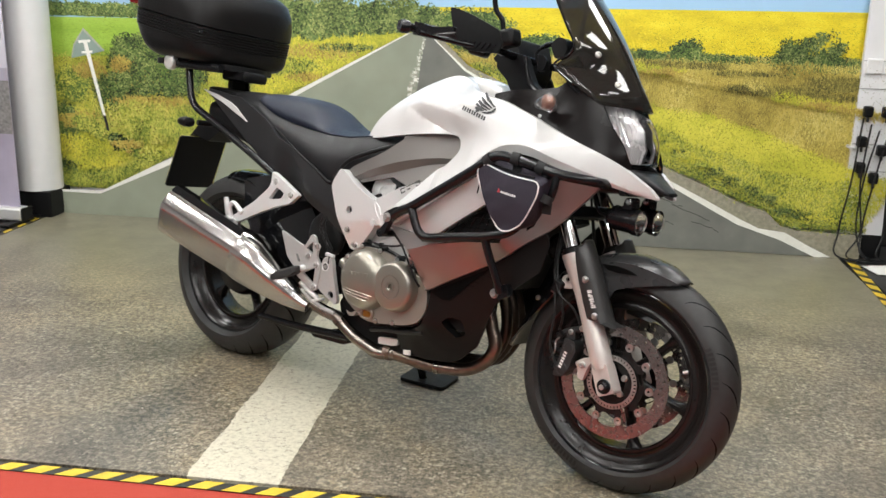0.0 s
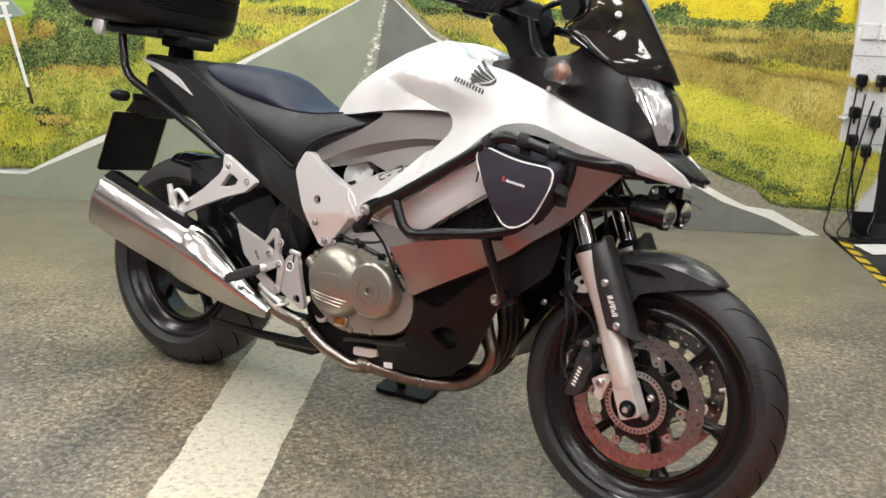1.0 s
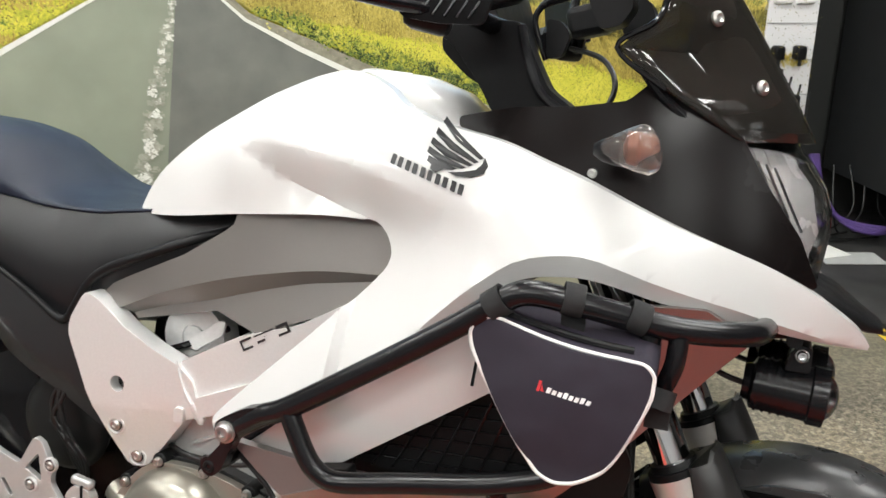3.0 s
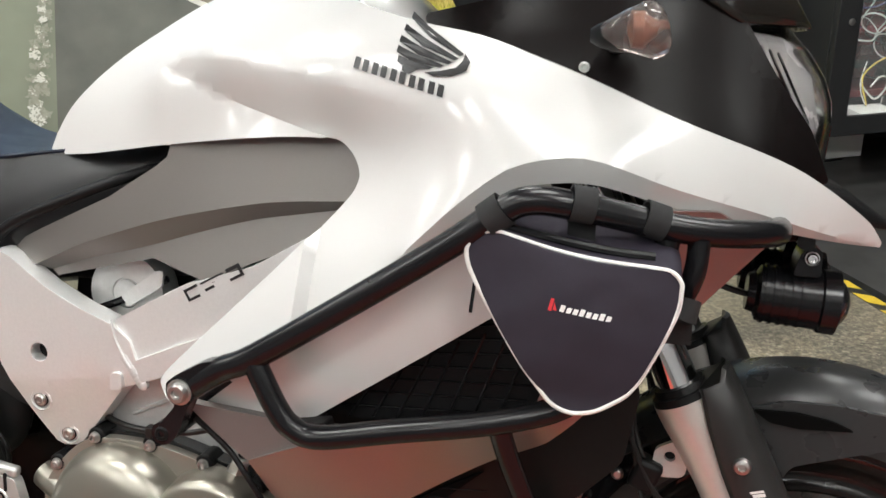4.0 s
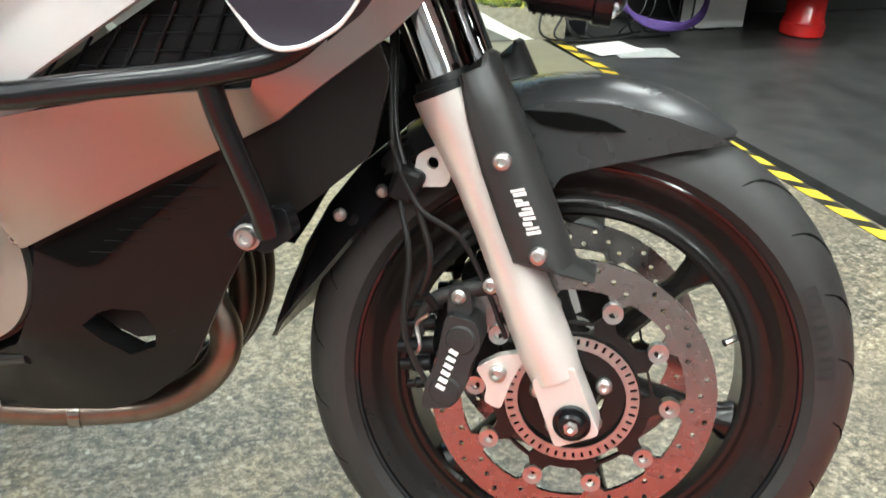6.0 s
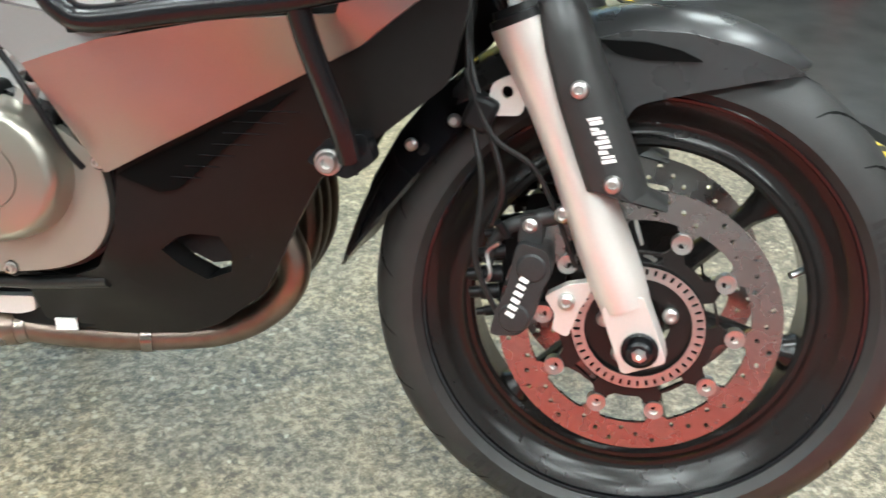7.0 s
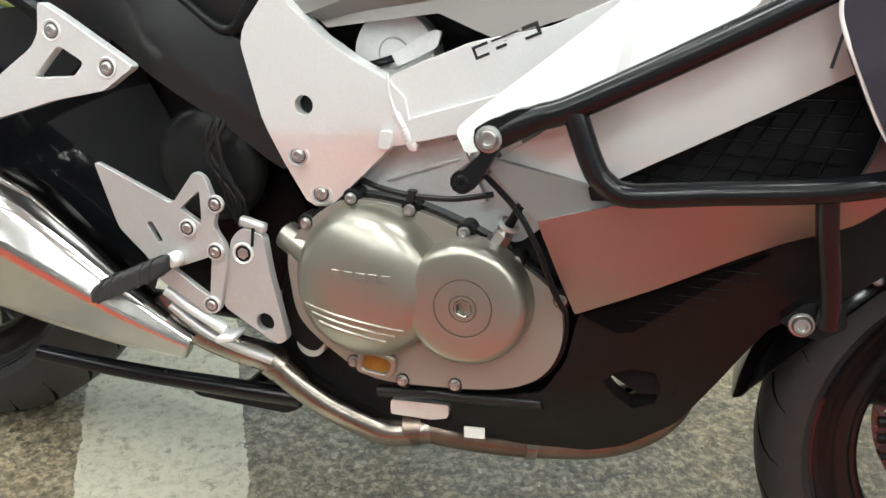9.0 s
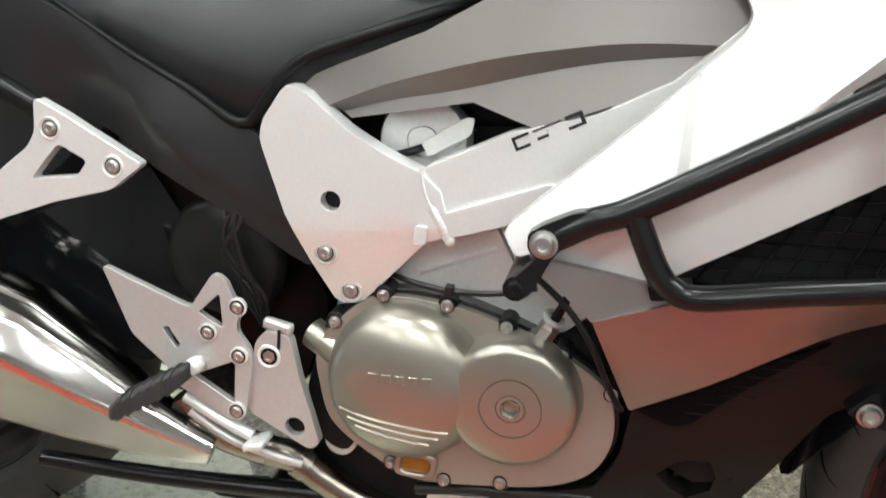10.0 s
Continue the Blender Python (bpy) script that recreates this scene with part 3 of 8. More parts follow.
LAYER = 0.0


def printed(name, poly, material):
    global LAYER
    LAYER += 0.00025
    bm = bmesh.new()
    f = bm.faces.new([bm.verts.new((x, -LAYER, z)) for x, z in poly])
    bmesh.ops.triangulate(bm, faces=[f])
    return part(name, bm, material, mural, flat=True)


def ragged(x0, x1, zf, amp, seed, n=90):
    """A noisy line from x0 to x1 over zf."""
    out = []
    for i in range(n + 1):
        x = x0 + (x1 - x0) * i / n
        out.append((x, zf(x) + amp * (noise.noise((x * 9, seed, 0)) + 0.6 * noise.noise((x * 31, seed, 3)) + 0.4 * noise.noise((x * 80, seed, 5)))))
    return out


def bush_outline(cx, cz, rx, rz, seed, n=110):
    out = []
    for i in range(n):
        t = 2 * math.pi * i / n
        k = 1 + 0.22 * noise.noise((math.cos(t) * 2, math.sin(t) * 2, seed)) + 0.20 * noise.noise((math.cos(t) * 7, math.sin(t) * 7, seed)) + 0.12 * noise.noise((math.cos(t) * 22, math.sin(t) * 22, seed))
        out.append((cx + rx * k * math.cos(t), cz + rz * k * math.sin(t)))
    return out


def inside(poly, px_, pz_):
    """Which of the points lie in the polygon."""
    hit = np.zeros(len(px_), bool)
    k = len(poly)
    for i in range(k):
        (x0, z0), (x1, z1) = poly[i], poly[(i + 1) % k]
        if z0 == z1:
            continue
        c = ((z0 > pz_) != (z1 > pz_)) & (px_ < (x1 - x0) * (pz_ - z0) / (z1 - z0) + x0)
        hit ^= c
    return hit


def strokes(name, poly, count, width, height, material, seed, lean=0.35, leaf=False, fade=0.0):
    """Printed blades or leaves strewn over poly, the lower ones in front; their size grows downwards where fade is set."""
    global LAYER
    rg = np.random.default_rng(seed)
    xs, zs = [q[0] for q in poly], [q[1] for q in poly]
    x = rg.uniform(min(xs), max(xs), count * 4)
    z = rg.uniform(min(zs), max(zs), count * 4)
    ok = inside(poly, x + rg.normal(0, 0.006, count * 4), z + rg.normal(0, 0.006, count * 4))
    x, z = x[ok][:count], z[ok][:count]
    order = np.argsort(-z)
    x, z = x[order], z[order]
    k = len(x)
    g = 1 - fade * (z - min(zs)) / max(1e-6, max(zs) - min(zs))
    w = width * g * rg.uniform(0.6, 1.4, k)
    h = height * g * rg.uniform(0.5, 1.4, k)
    a = rg.uniform(-math.pi, math.pi, k) if leaf else rg.normal(0, lean, k)
    ux, uz = np.sin(a), np.cos(a)
    y0 = -(LAYER + 0.0002 + 0.0003 * np.arange(k) / k)
    LAYER += 0.0006
    if leaf:
        loc_ = ((0, -.5), (.5, -.05), (0, .5), (-.5, -.05))
    else:
        loc_ = ((-.5, 0), (.5, 0), (.22, .6), (0, 1), (-.3, .55))
    m = len(loc_)
    V = np.zeros((k, m, 3))
    for j, (u, v) in enumerate(loc_):
        V[:, j, 0] = x + u * w * uz + v * h * ux
        V[:, j, 2] = z - u * w * ux + v * h * uz
        V[:, j, 1] = y0 - 0.00006 * v
    me = bpy.data.meshes.new(name)
    me.from_pydata(V.reshape(-1, 3).tolist(), [], np.arange(k * m).reshape(k, m).tolist())
    me.materials.append(material)
    ob = new(name, me)
    ob.parent = mural
    return tagged(ob, kind="stuff")


def bush(cx, cz, rx, rz, seed, material, count, size=0.016):
    printed("printed_bush", bush_outline(cx, cz, rx * 0.86, rz * 0.86, seed), P_BUSH)
    strokes("printed_leaves", bush_outline(cx, cz, rx * 1.06, rz * 1.08, seed), count, size * 0.62, size, material, seed, leaf=True)


S_GLADE = stroke_mat("printed_sunlit_blades", [(0.48, 0.50, 0.05), (0.66, 0.63, 0.07), (0.80, 0.74, 0.11)], 5, 0.65)
S_GRIT = stroke_mat("printed_verge_grit", [(0.14, 0.14, 0.10), (0.30, 0.28, 0.21), (0.52, 0.48, 0.36)], 9, 0.3)
S_DARKG = stroke_mat("printed_shaded_blades", [(0.03, 0.03, 0.008), (0.12, 0.11, 0.025), (0.26, 0.22, 0.05), (0.42, 0.36, 0.08)], 9, 0.3)
ML, MR = -1.95, 2.70
ROAD_L = [(-1.49, 0.130), (-1.15, 0.292), (-0.70, 0.500), (-0.38, 0.715), (-0.05, 0.900), (0.25, 1.060)]
VERGE_R = [(0.40, 1.05), (0.56, 0.905), (1.0, 0.71), (1.40, 0.515), (1.58, 0.432), (1.82, 0.336), (1.97, 0.268), (2.12, 0.222), (2.19, 0.156), (2.28, 0.132), (2.6, 0.128)]
LINE_R = [(0.345, 1.067), (0.55, 0.885), (0.74, 0.785), (1.30, 0.522), (1.59, 0.376), (1.83, 0.259), (1.98, 0.183), (2.09, 0.134), (2.22, 0.121), (2.34, 0.059), (2.46, 0.004)]
LINE_RL = [(0.340, 1.066), (0.54, 0.878), (0.72, 0.775), (1.28, 0.500), (1.59, 0.350), (1.83, 0.225), (1.98, 0.148), (2.09, 0.113), (2.195, 0.081), (2.345, 0.015), (2.38, 0.0)]
printed("printed_sky", [(ML, 0.9), (MR, 0.9), (MR, 2.7), (ML, 2.7)], P_SKY)
printed("printed_rape_field", [(0.30, 0.80), (MR, 0.80)] + [(MR, 1.225), (0.8, 1.20), (0.30, 1.19)], P_FIELD)
strokes("printed_flowers", [(0.40, 1.0), (MR, 0.95), (MR, 1.222), (0.8, 1.197), (0.40, 1.188)], 11000, 0.008, 0.0065, S_RAPE, 40, leaf=True, fade=0.65)
printed("printed_green_field", [(ML, 0.6), (-0.1, 0.6), (-0.1, 1.09)] + [(-0.3, 1.10), (ML, 1.08)], P_GREENF)
strokes("printed_rows", [(ML, 0.75), (-0.1, 0.90), (-0.1, 1.085), (ML, 1.075)], 5000, 0.016, 0.006, S_GREEN, 41, 0.05, fade=0.6)
printed("printed_tree_line", ragged(ML, 0.0, lambda x: 1.09, 0.008, 1) + ragged(0.0, ML, lambda x: 1.16, 0.016, 2), P_TREES)
strokes("printed_leaves", ragged(ML, 0.0, lambda x: 1.092, 0.004, 1) + ragged(0.0, ML, lambda x: 1.165, 0.02, 2), 2600, 0.010, 0.013, S_TREE, 42, leaf=True)
printed("printed_grass_bank", [(ML, 0.13), ROAD_L[0]] + ROAD_L[1:] + ragged(0.25, ML, lambda x: 0.86 + 0.10 * (x + 1.9) / 2.2, 0.02, 3), P_YGRASS)
bank = [(ML, 0.13)] + [(x, z + 0.006) for x, z in ROAD_L] + ragged(0.25, ML, lambda x: 0.88 + 0.10 * (x + 1.9) / 2.2, 0.02, 3)
strokes("printed_blades", bank, 16000, 0.0055, 0.022, S_BANK, 43, 0.5, fade=0.4)
# hedge behind the road's far end
hedge = ragged(-0.62, 0.40, lambda x: 1.00 + 0.05 * x, 0.02, 4) + ragged(0.40, -0.62, lambda x: 1.22 - 0.06 * x, 0.045, 5)
printed("printed_bush_row", ragged(-0.58, 0.38, lambda x: 1.01 + 0.05 * x, 0.02, 4) + ragged(0.38, -0.58, lambda x: 1.19 - 0.06 * x, 0.045, 5), P_TREES)
strokes("printed_leaves", hedge, 3600, 0.011, 0.016, S_TREE, 44, leaf=True)
for cx, cz, rx, rz, sd in ((-0.42, 1.11, 0.11, 0.09, 31), (-0.18, 1.14, 0.10, 0.08, 32), (0.04, 1.13, 0.09, 0.075, 33), (0.20, 1.16, 0.10, 0.075, 34), (0.35, 1.13, 0.07, 0.06, 35)):
    strokes("printed_leaves", bush_outline(cx, cz, rx, rz, sd), 420, 0.011, 0.017, S_LEAF if sd % 2 else S_TREE, sd, leaf=True)
strip = [(-0.62, 0.66), (-0.30, 0.78), (0.0, 0.94), (0.24, 1.063)] + ragged(0.24, -0.62, lambda x: 0.99 + 0.09 * (x + 0.43), 0.022, 6)
printed("printed_grass_bank", strip, P_YGRASS)
strokes("printed_blades", strip, 2600, 0.006, 0.020, S_YEL, 45, 0.5)
strokes("printed_tufts", bush_outline(-0.25, 0.935, 0.22, 0.035, 71), 420, 0.006, 0.020, S_RUST, 71, 0.6)
strokes("printed_tufts", bush_outline(-0.10, 0.965, 0.16, 0.020, 72), 260, 0.006, 0.016, S_LEAF, 72, 0.6)
strokes("printed_tufts", bush_outline(-0.42, 0.86, 0.16, 0.05, 73), 380, 0.007, 0.022, S_LUSH, 73, 0.6)
strokes("printed_tufts", bush_outline(-0.34, 0.80, 0.10, 0.020, 74), 160, 0.006, 0.020, S_RUST, 74, 0.6)
# hedge and tufts on the left bank
bush(-1.25, 0.82, 0.20, 0.155, 4, S_LEAF, 2300, 0.016)
bush(-1.33, 0.90, 0.10, 0.10, 37, S_LEAF, 800, 0.016)
bush(-1.04, 0.80, 0.15, 0.12, 8, S_LEAF, 1300, 0.015)
bush(-1.68, 0.72, 0.12, 0.09, 3, S_LUSH, 800, 0.014)
bush(-1.44, 0.68, 0.11, 0.10, 9, S_LEAF, 900, 0.015)
bush(-1.72, 0.50, 0.09, 0.11, 16, S_LEAF, 700, 0.015)
strokes("printed_tufts", bush_outline(-1.56, 0.80, 0.10, 0.045, 10), 240, 0.007, 0.024, S_RUST, 46, 0.6)
strokes("printed_tufts", bush_outline(-1.38, 0.83, 0.06, 0.04, 11), 160, 0.007, 0.022, S_RUST, 47, 0.6)
strokes("printed_tufts", bush_outline(-1.20, 0.625, 0.24, 0.035, 6), 520, 0.006, 0.026, S_RUST, 48, 0.6)
strokes("printed_tufts", bush_outline(-1.56, 0.52, 0.13, 0.05, 12), 340, 0.006, 0.026, S_RUST, 49, 0.6)
strokes("printed_blades", bush_outline(-1.25, 0.52, 0.34, 0.11, 13), 2600, 0.005, 0.020, S_BANK, 50, 0.5)
strokes("printed_blades", bush_outline(-1.05, 0.50, 0.20, 0.055, 14), 1200, 0.005, 0.018, S_BANK, 51, 0.5)
strokes("printed_blades", bush_outline(-1.60, 0.34, 0.22, 0.10, 15), 1600, 0.005, 0.020, S_YEL, 52, 0.5)
for i in range(16):
    cx, cz = -1.82 + 0.70 * ((i * 0.618) % 1), 0.24 + 0.30 * ((i * 0.387 + 0.1) % 1)
    strokes("printed_tufts", bush_outline(cx, cz, 0.05 + 0.02 * (i % 3), 0.026 + 0.008 * (i % 2), 80 + i), 130, 0.008, 0.022, (S_LUSH, S_LEAF, S_RUST, S_LUSH)[i % 4], 80 + i, 0.7, leaf=i % 2 == 0)
strokes("printed_blades", [(ML, 0.135), (-1.48, 0.136), (-1.20, 0.272), (-1.06, 0.345), (-1.24, 0.33), (-1.42, 0.24), (-1.62, 0.22), (ML, 0.22)], 1900, 0.005, 0.020, S_LUSH, 53, 0.5)
# the right-hand verge, from the field's edge down to the gravel
printed("printed_dry_grass", VERGE_R + [(MR, 0.1)] + ragged(MR, 0.40, lambda x: 0.985 + 0.005 * x, 0.010, 8), P_GRASS)
band_hi = lambda x: float(np.interp(x, (0.6, 1.2, 1.53, 1.79, 2.08, 2.46, 2.7), (0.90, 0.79, 0.725, 0.70, 0.613, 0.475, 0.40)))
band_lo = lambda x: float(np.interp(x, (0.6, 1.2, 1.55, 1.81, 2.10, 2.47, 2.7), (0.89, 0.70, 0.590, 0.50, 0.394, 0.345, 0.30)))
printed("printed_yellow_grass", VERGE_R[1:] + [(MR, 0.1)] + ragged(MR, 0.6, band_hi, 0.02, 9), P_YGRASS)
strokes("printed_leaves", ragged(0.42, MR, lambda x: 0.955, 0.012, 18) + ragged(MR, 0.42, lambda x: 0.992 + 0.004 * x, 0.014, 8), 2600, 0.006, 0.011, S_LEAF, 54, leaf=True)
for cx, cz, rx, rz, sd, c in ((1.655, 1.005, 0.085, 0.058, 23, 420), (1.47, 0.985, 0.09, 0.026, 24, 220), (1.34, 0.985, 0.08, 0.028, 28, 200), (1.80, 0.975, 0.08, 0.024, 30, 160), (1.93, 0.975, 0.07, 0.020, 36, 120), (2.46, 0.955, 0.07, 0.030, 25, 220), (0.56, 1.09, 0.21, 0.10, 26, 1500), (0.92, 1.02, 0.15, 0.05, 27, 560), (1.14, 0.995, 0.10, 0.028, 29, 220)):
    bush(cx, cz, rx, rz, sd, S_LEAF, c, 0.013)
# a loose shrub: leafy sprays with gaps, over a dense heart
bush(2.17, 0.985, 0.085, 0.085, 22, S_LEAF, 620, 0.014)
bush(2.33, 0.975, 0.090, 0.055, 21, S_LEAF, 420, 0.014)
rb = random.Random(21)
for i in range(30):
    a_, q_ = rb.uniform(0.05, 0.95) * math.pi, rb.uniform(0.45, 1.0)
    cx, cz = 2.255 + 0.175 * q_ * math.cos(a_), 0.965 + 0.185 * q_ * math.sin(a_) * (1.0 if rb.random() < 0.6 else 0.7)
    strokes("printed_leaves", bush_outline(cx, cz, rb.uniform(0.018, 0.036), rb.uniform(0.020, 0.042), 200 + i), rb.randint(34, 70), 0.007, 0.013, S_LEAF if i % 3 else S_TREE, 200 + i, leaf=True)
dry = [(0.42, 1.03), (0.56, 0.915), (1.0, 0.76)] + [(x, band_hi(x) - 0.02) for x in (1.3, 1.53, 1.8, 2.1, 2.4, 2.69)] + ragged(MR, 0.42, lambda x: 0.96, 0.015, 19)
strokes("printed_blades", dry, 21000, 0.0040, 0.019, S_DRY, 55, 0.32, fade=0.25)
for cx, cz, rx, rz, sd, c in ((1.62, 0.935, 0.24, 0.014, 61, 700), (2.42, 0.865, 0.19, 0.035, 62, 1500), (2.10, 0.825, 0.26, 0.022, 63, 1100), (2.36, 0.80, 0.16, 0.016, 64, 500), (1.95, 0.905, 0.16, 0.010, 67, 300)):
    strokes("printed_blades", bush_outline(cx, cz, rx, rz, sd), c, 0.0038, 0.018, S_DARKG, sd, 0.3)
for i in range(34):
    cx, cz = 1.05 + 1.60 * ((i * 0.618) % 1), 0.66 + 0.28 * ((i * 0.381 + 0.2) % 1)
    if cz > band_hi(cx) + 0.02:
        strokes("printed_tufts", bush_outline(cx, cz, 0.05 + 0.05 * ((i * 0.27) % 1), 0.012 + 0.012 * (i % 2), 120 + i), 150, 0.0038, 0.016, (S_RUST, S_DRY, S_DARKG, S_YEL)[i % 4], 120 + i, 0.5)
yel = [(x, z + 0.01) for x, z in VERGE_R[1:]] + [(MR, 0.3)] + ragged(MR, 0.58, band_hi, 0.02, 20)
strokes("printed_blades", yel, 21000, 0.0040, 0.015, S_YEL, 56, 0.45, fade=0.2)
glade = ragged(0.75, MR, lambda x: band_lo(x) + 0.02, 0.02, 39) + ragged(MR, 0.75, lambda x: band_hi(x) - 0.01, 0.012, 38)
strokes("printed_blades", glade, 9000, 0.0042, 0.013, S_GLADE, 66, 0.5)
low = [(x, z + 0.006) for x, z in VERGE_R[1:]] + ragged(2.62, 0.60, lambda x: band_lo(x) + 0.03, 0.03, 12)
strokes("printed_blades", low, 11000, 0.0042, 0.015, S_LUSH, 57, 0.6)
for i in range(44):
    u, v = (i * 0.618) % 1, (i * 0.381 + 0.2) % 1
    cx = 0.80 + 1.80 * u
    z0 = float(np.interp(cx, [q[0] for q in VERGE_R], [q[1] for q in VERGE_R])) + 0.02
    cz = z0 + (band_lo(cx) - z0) * v ** 1.4
    strokes("printed_tufts", bush_outline(cx, cz, 0.03 + 0.04 * ((i * 0.27) % 1), 0.012 + 0.014 * (i % 2), 260 + i), 110, 0.0045, 0.013, (S_LEAF, S_YEL, S_LUSH, S_LEAF)[i % 4], 260 + i, 0.8, leaf=i % 2 == 0)
strokes("printed_specks", yel, 2200, 0.003, 0.006, S_DARKG, 161, 0.6, leaf=True)
strokes("printed_specks", dry, 1600, 0.003, 0.006, S_DARKG, 162, 0.6, leaf=True)
strokes("printed_specks", bank, 1700, 0.005, 0.010, S_DARKG, 163, 0.6, leaf=True)
edge = [(x + 0.004, z - 0.002) for x, z in VERGE_R[1:]] + ragged(2.62, 0.60, lambda x: 0.055 + float(np.interp(x, [q[0] for q in VERGE_R], [q[1] for q in VERGE_R])), 0.035, 17)
strokes("printed_leaves", edge, 4200, 0.006, 0.012, S_LEAF, 58, leaf=True)
strokes("printed_blades", edge, 2600, 0.0042, 0.017, S_LUSH, 59, 0.7)
printed("printed_gravel_verge", VERGE_R + [(2.6, 0.0), (2.47, 0.0)] + [(x, z - 0.004) for x, z in LINE_R[::-1]], P_GRAVEL)
verge_band = VERGE_R[1:] + [(x, z - 0.05) for x, z in VERGE_R[:0:-1]]
strokes("printed_grit", verge_band, 1500, 0.006, 0.003, S_GRIT, 164, 0.4, leaf=True)
strokes("printed_verge_blades", [(x, z + 0.012) for x, z in VERGE_R[1:]] + [(x, z - 0.018) for x, z in VERGE_R[:0:-1]], 900, 0.005, 0.014, S_LUSH, 65, 0.8)
printed("printed_road", ROAD_L + [(x, z + 0.004) for x, z in LINE_RL] + [(-1.95, 0.0), (-1.95, 0.125)], P_ROAD)
printed("printed_road_lane", [(0.33, 1.06)] + [(x, z + 0.004) for x, z in LINE_RL] + [(0.2, 0.0), (0.26, 0.5), (0.31, 0.9)], P_ROAD2)
CRACK = mat("printed_crack_ink", (0.022, 0.021, 0.020), 0.5, var=0.2, scale=40)
for i, (cx, cz, ln) in enumerate(((1.42, 0.33, 0.18), (1.62, 0.25, 0.16), (1.74, 0.20, 0.20), (1.30, 0.30, 0.20), (1.55, 0.17, 0.22), (1.20, 0.44, 0.14), (0.95, 0.55, 0.16), (1.82, 0.13, 0.14))):
    mid = ragged(cx - ln / 2, cx + ln / 2, lambda x: cz - 0.35 * (x - cx), 0.012, 170 + i, 40)
    printed("printed_crack", [(x, z - 0.0022) for x, z in mid] + [(x, z + 0.0012) for x, z in mid[::-1]], CRACK)
printed("printed_edge_line", [(-1.95, 0.123), (-1.5, 0.123), (-1.13, 0.285), (-0.69, 0.492), (-0.37, 0.707), (0.25, 1.057), (0.25, 1.063), (-0.39, 0.722), (-0.71, 0.51), (-1.16, 0.305), (-1.49, 0.14), (-1.95, 0.134)], P_LINE)
printed("printed_edge_line", LINE_R + LINE_RL[::-1], P_LINE)
# worn centre marking: flakes of paint that grow towards the viewer
rn = random.Random(3)
zz = 1.03
flakes = []
while zz > 0.12:
    f_ = 1.06 - zz
    hgt, w, x = 0.010 + 0.040 * f_, 0.005 + 0.045 * f_, 0.335 - 0.24 * f_
    for q in range(4):
        flakes.append((x + rn.uniform(-0.9, 0.9) * w, zz + rn.uniform(-0.4, 0.4) * hgt, w * rn.uniform(0.25, 0.75), hgt * rn.uniform(0.20, 0.60)))
    zz -= hgt * 1.2
for i, (fx, fz, fw_, fh) in enumerate(flakes):
    strokes("printed_centre_wear", [(fx - fw_, fz - fh), (fx + fw_, fz - fh), (fx + fw_, fz + fh), (fx - fw_, fz + fh)], 26, fw_ * 0.7, fh * 0.55, P_LINE if i % 3 == 0 else P_WEAR, 400 + i, 1.4)
    LAYER -= 0.00056
LAYER += 0.0008
for i in range(12):
    cx, cz = rn.uniform(0.5, 1.7), rn.uniform(0.06, 0.5)
    if cz > 0.95 - 0.48 * cx - 0.12:
        continue
    pts = [(cx + 0.03 * j + rn.uniform(-.008, .008), cz - 0.012 * j + rn.uniform(-.012, .012)) for j in range(5)]
    printed("printed_crack", [(x, z + 0.0015) for x, z in pts] + [(x, z - 0.0015) for x, z in pts[::-1]], P_CRACK)
printed("printed_sign", [(-1.527, 1.033), (-1.412, 0.915), (-1.50, 0.893), (-1.610, 0.868), (-1.590, 0.945)], P_SIGN)
printed("printed_sign_rim", [(-1.527, 1.033), (-1.412, 0.915), (-1.425, 0.915), (-1.530, 1.020), (-1.584, 0.940), (-1.602, 0.876), (-1.610, 0.868), (-1.590, 0.945)], P_WEAR)
printed("printed_sign_post", [(-1.536, 0.968), (-1.512, 0.968), (-1.432, 0.566), (-1.448, 0.566)], P_LINE)
printed("printed_sign_post", [(-1.448, 0.566), (-1.432, 0.566), (-1.416, 0.485), (-1.430, 0.485)], P_CRACK)
printed("printed_sign_clamp", [(-1.560, 0.966), (-1.492, 0.972), (-1.492, 0.957), (-1.560, 0.951)], P_LINE)
printed("printed_sign_clamp", [(-1.545, 0.908), (-1.484, 0.914), (-1.484, 0.902), (-1.545, 0.896)], P_LINE)


# ---- tape round the display floor ----
def hazard_tape(name, a, b, width, stripe, label, seed=0):
    """A yellow and black striped tape on the floor from a to b, in the display's directions."""
    a, b = Vector((*a, 0)), Vector((*b, 0))
    d = (b - a)
    ln = d.length
    t = thing(name, label, "hazard tape", STAND @ pose(a.x, a.y, 0.0, 0, 0, math.degrees(math.atan2(d.y, d.x))), "hazard tapes")
    part("backing", block(ln / 2, 0, 0.0008, ln, width, 0.0016), TAPEK, t, flat=True)
    x = -width
    while x < ln:
        q = [(x, -width / 2), (x + stripe, -width / 2), (x + stripe + width * 0.9, width / 2), (x + width * 0.9, width / 2)]
        q = [(min(max(u, 0), ln), v * 0.985) for u, v in q]
        if q[1][0] - q[0][0] > 0.004 or q[2][0] - q[3][0] > 0.004:
            bm = bmesh.new()
            lo_, hi_ = [bm.verts.new((u, v, 0.0016)) for u, v in q], [bm.verts.new((u, v, 0.0024)) for u, v in q]
            bm.faces.new(hi_)
            for k in range(4):
                bm.faces.new([lo_[k], lo_[(k + 1) % 4], hi_[(k + 1) % 4], hi_[k]])
            part("stripe", bm, TAPEY, t, flat=True)
        x += stripe * 1.75
    return t


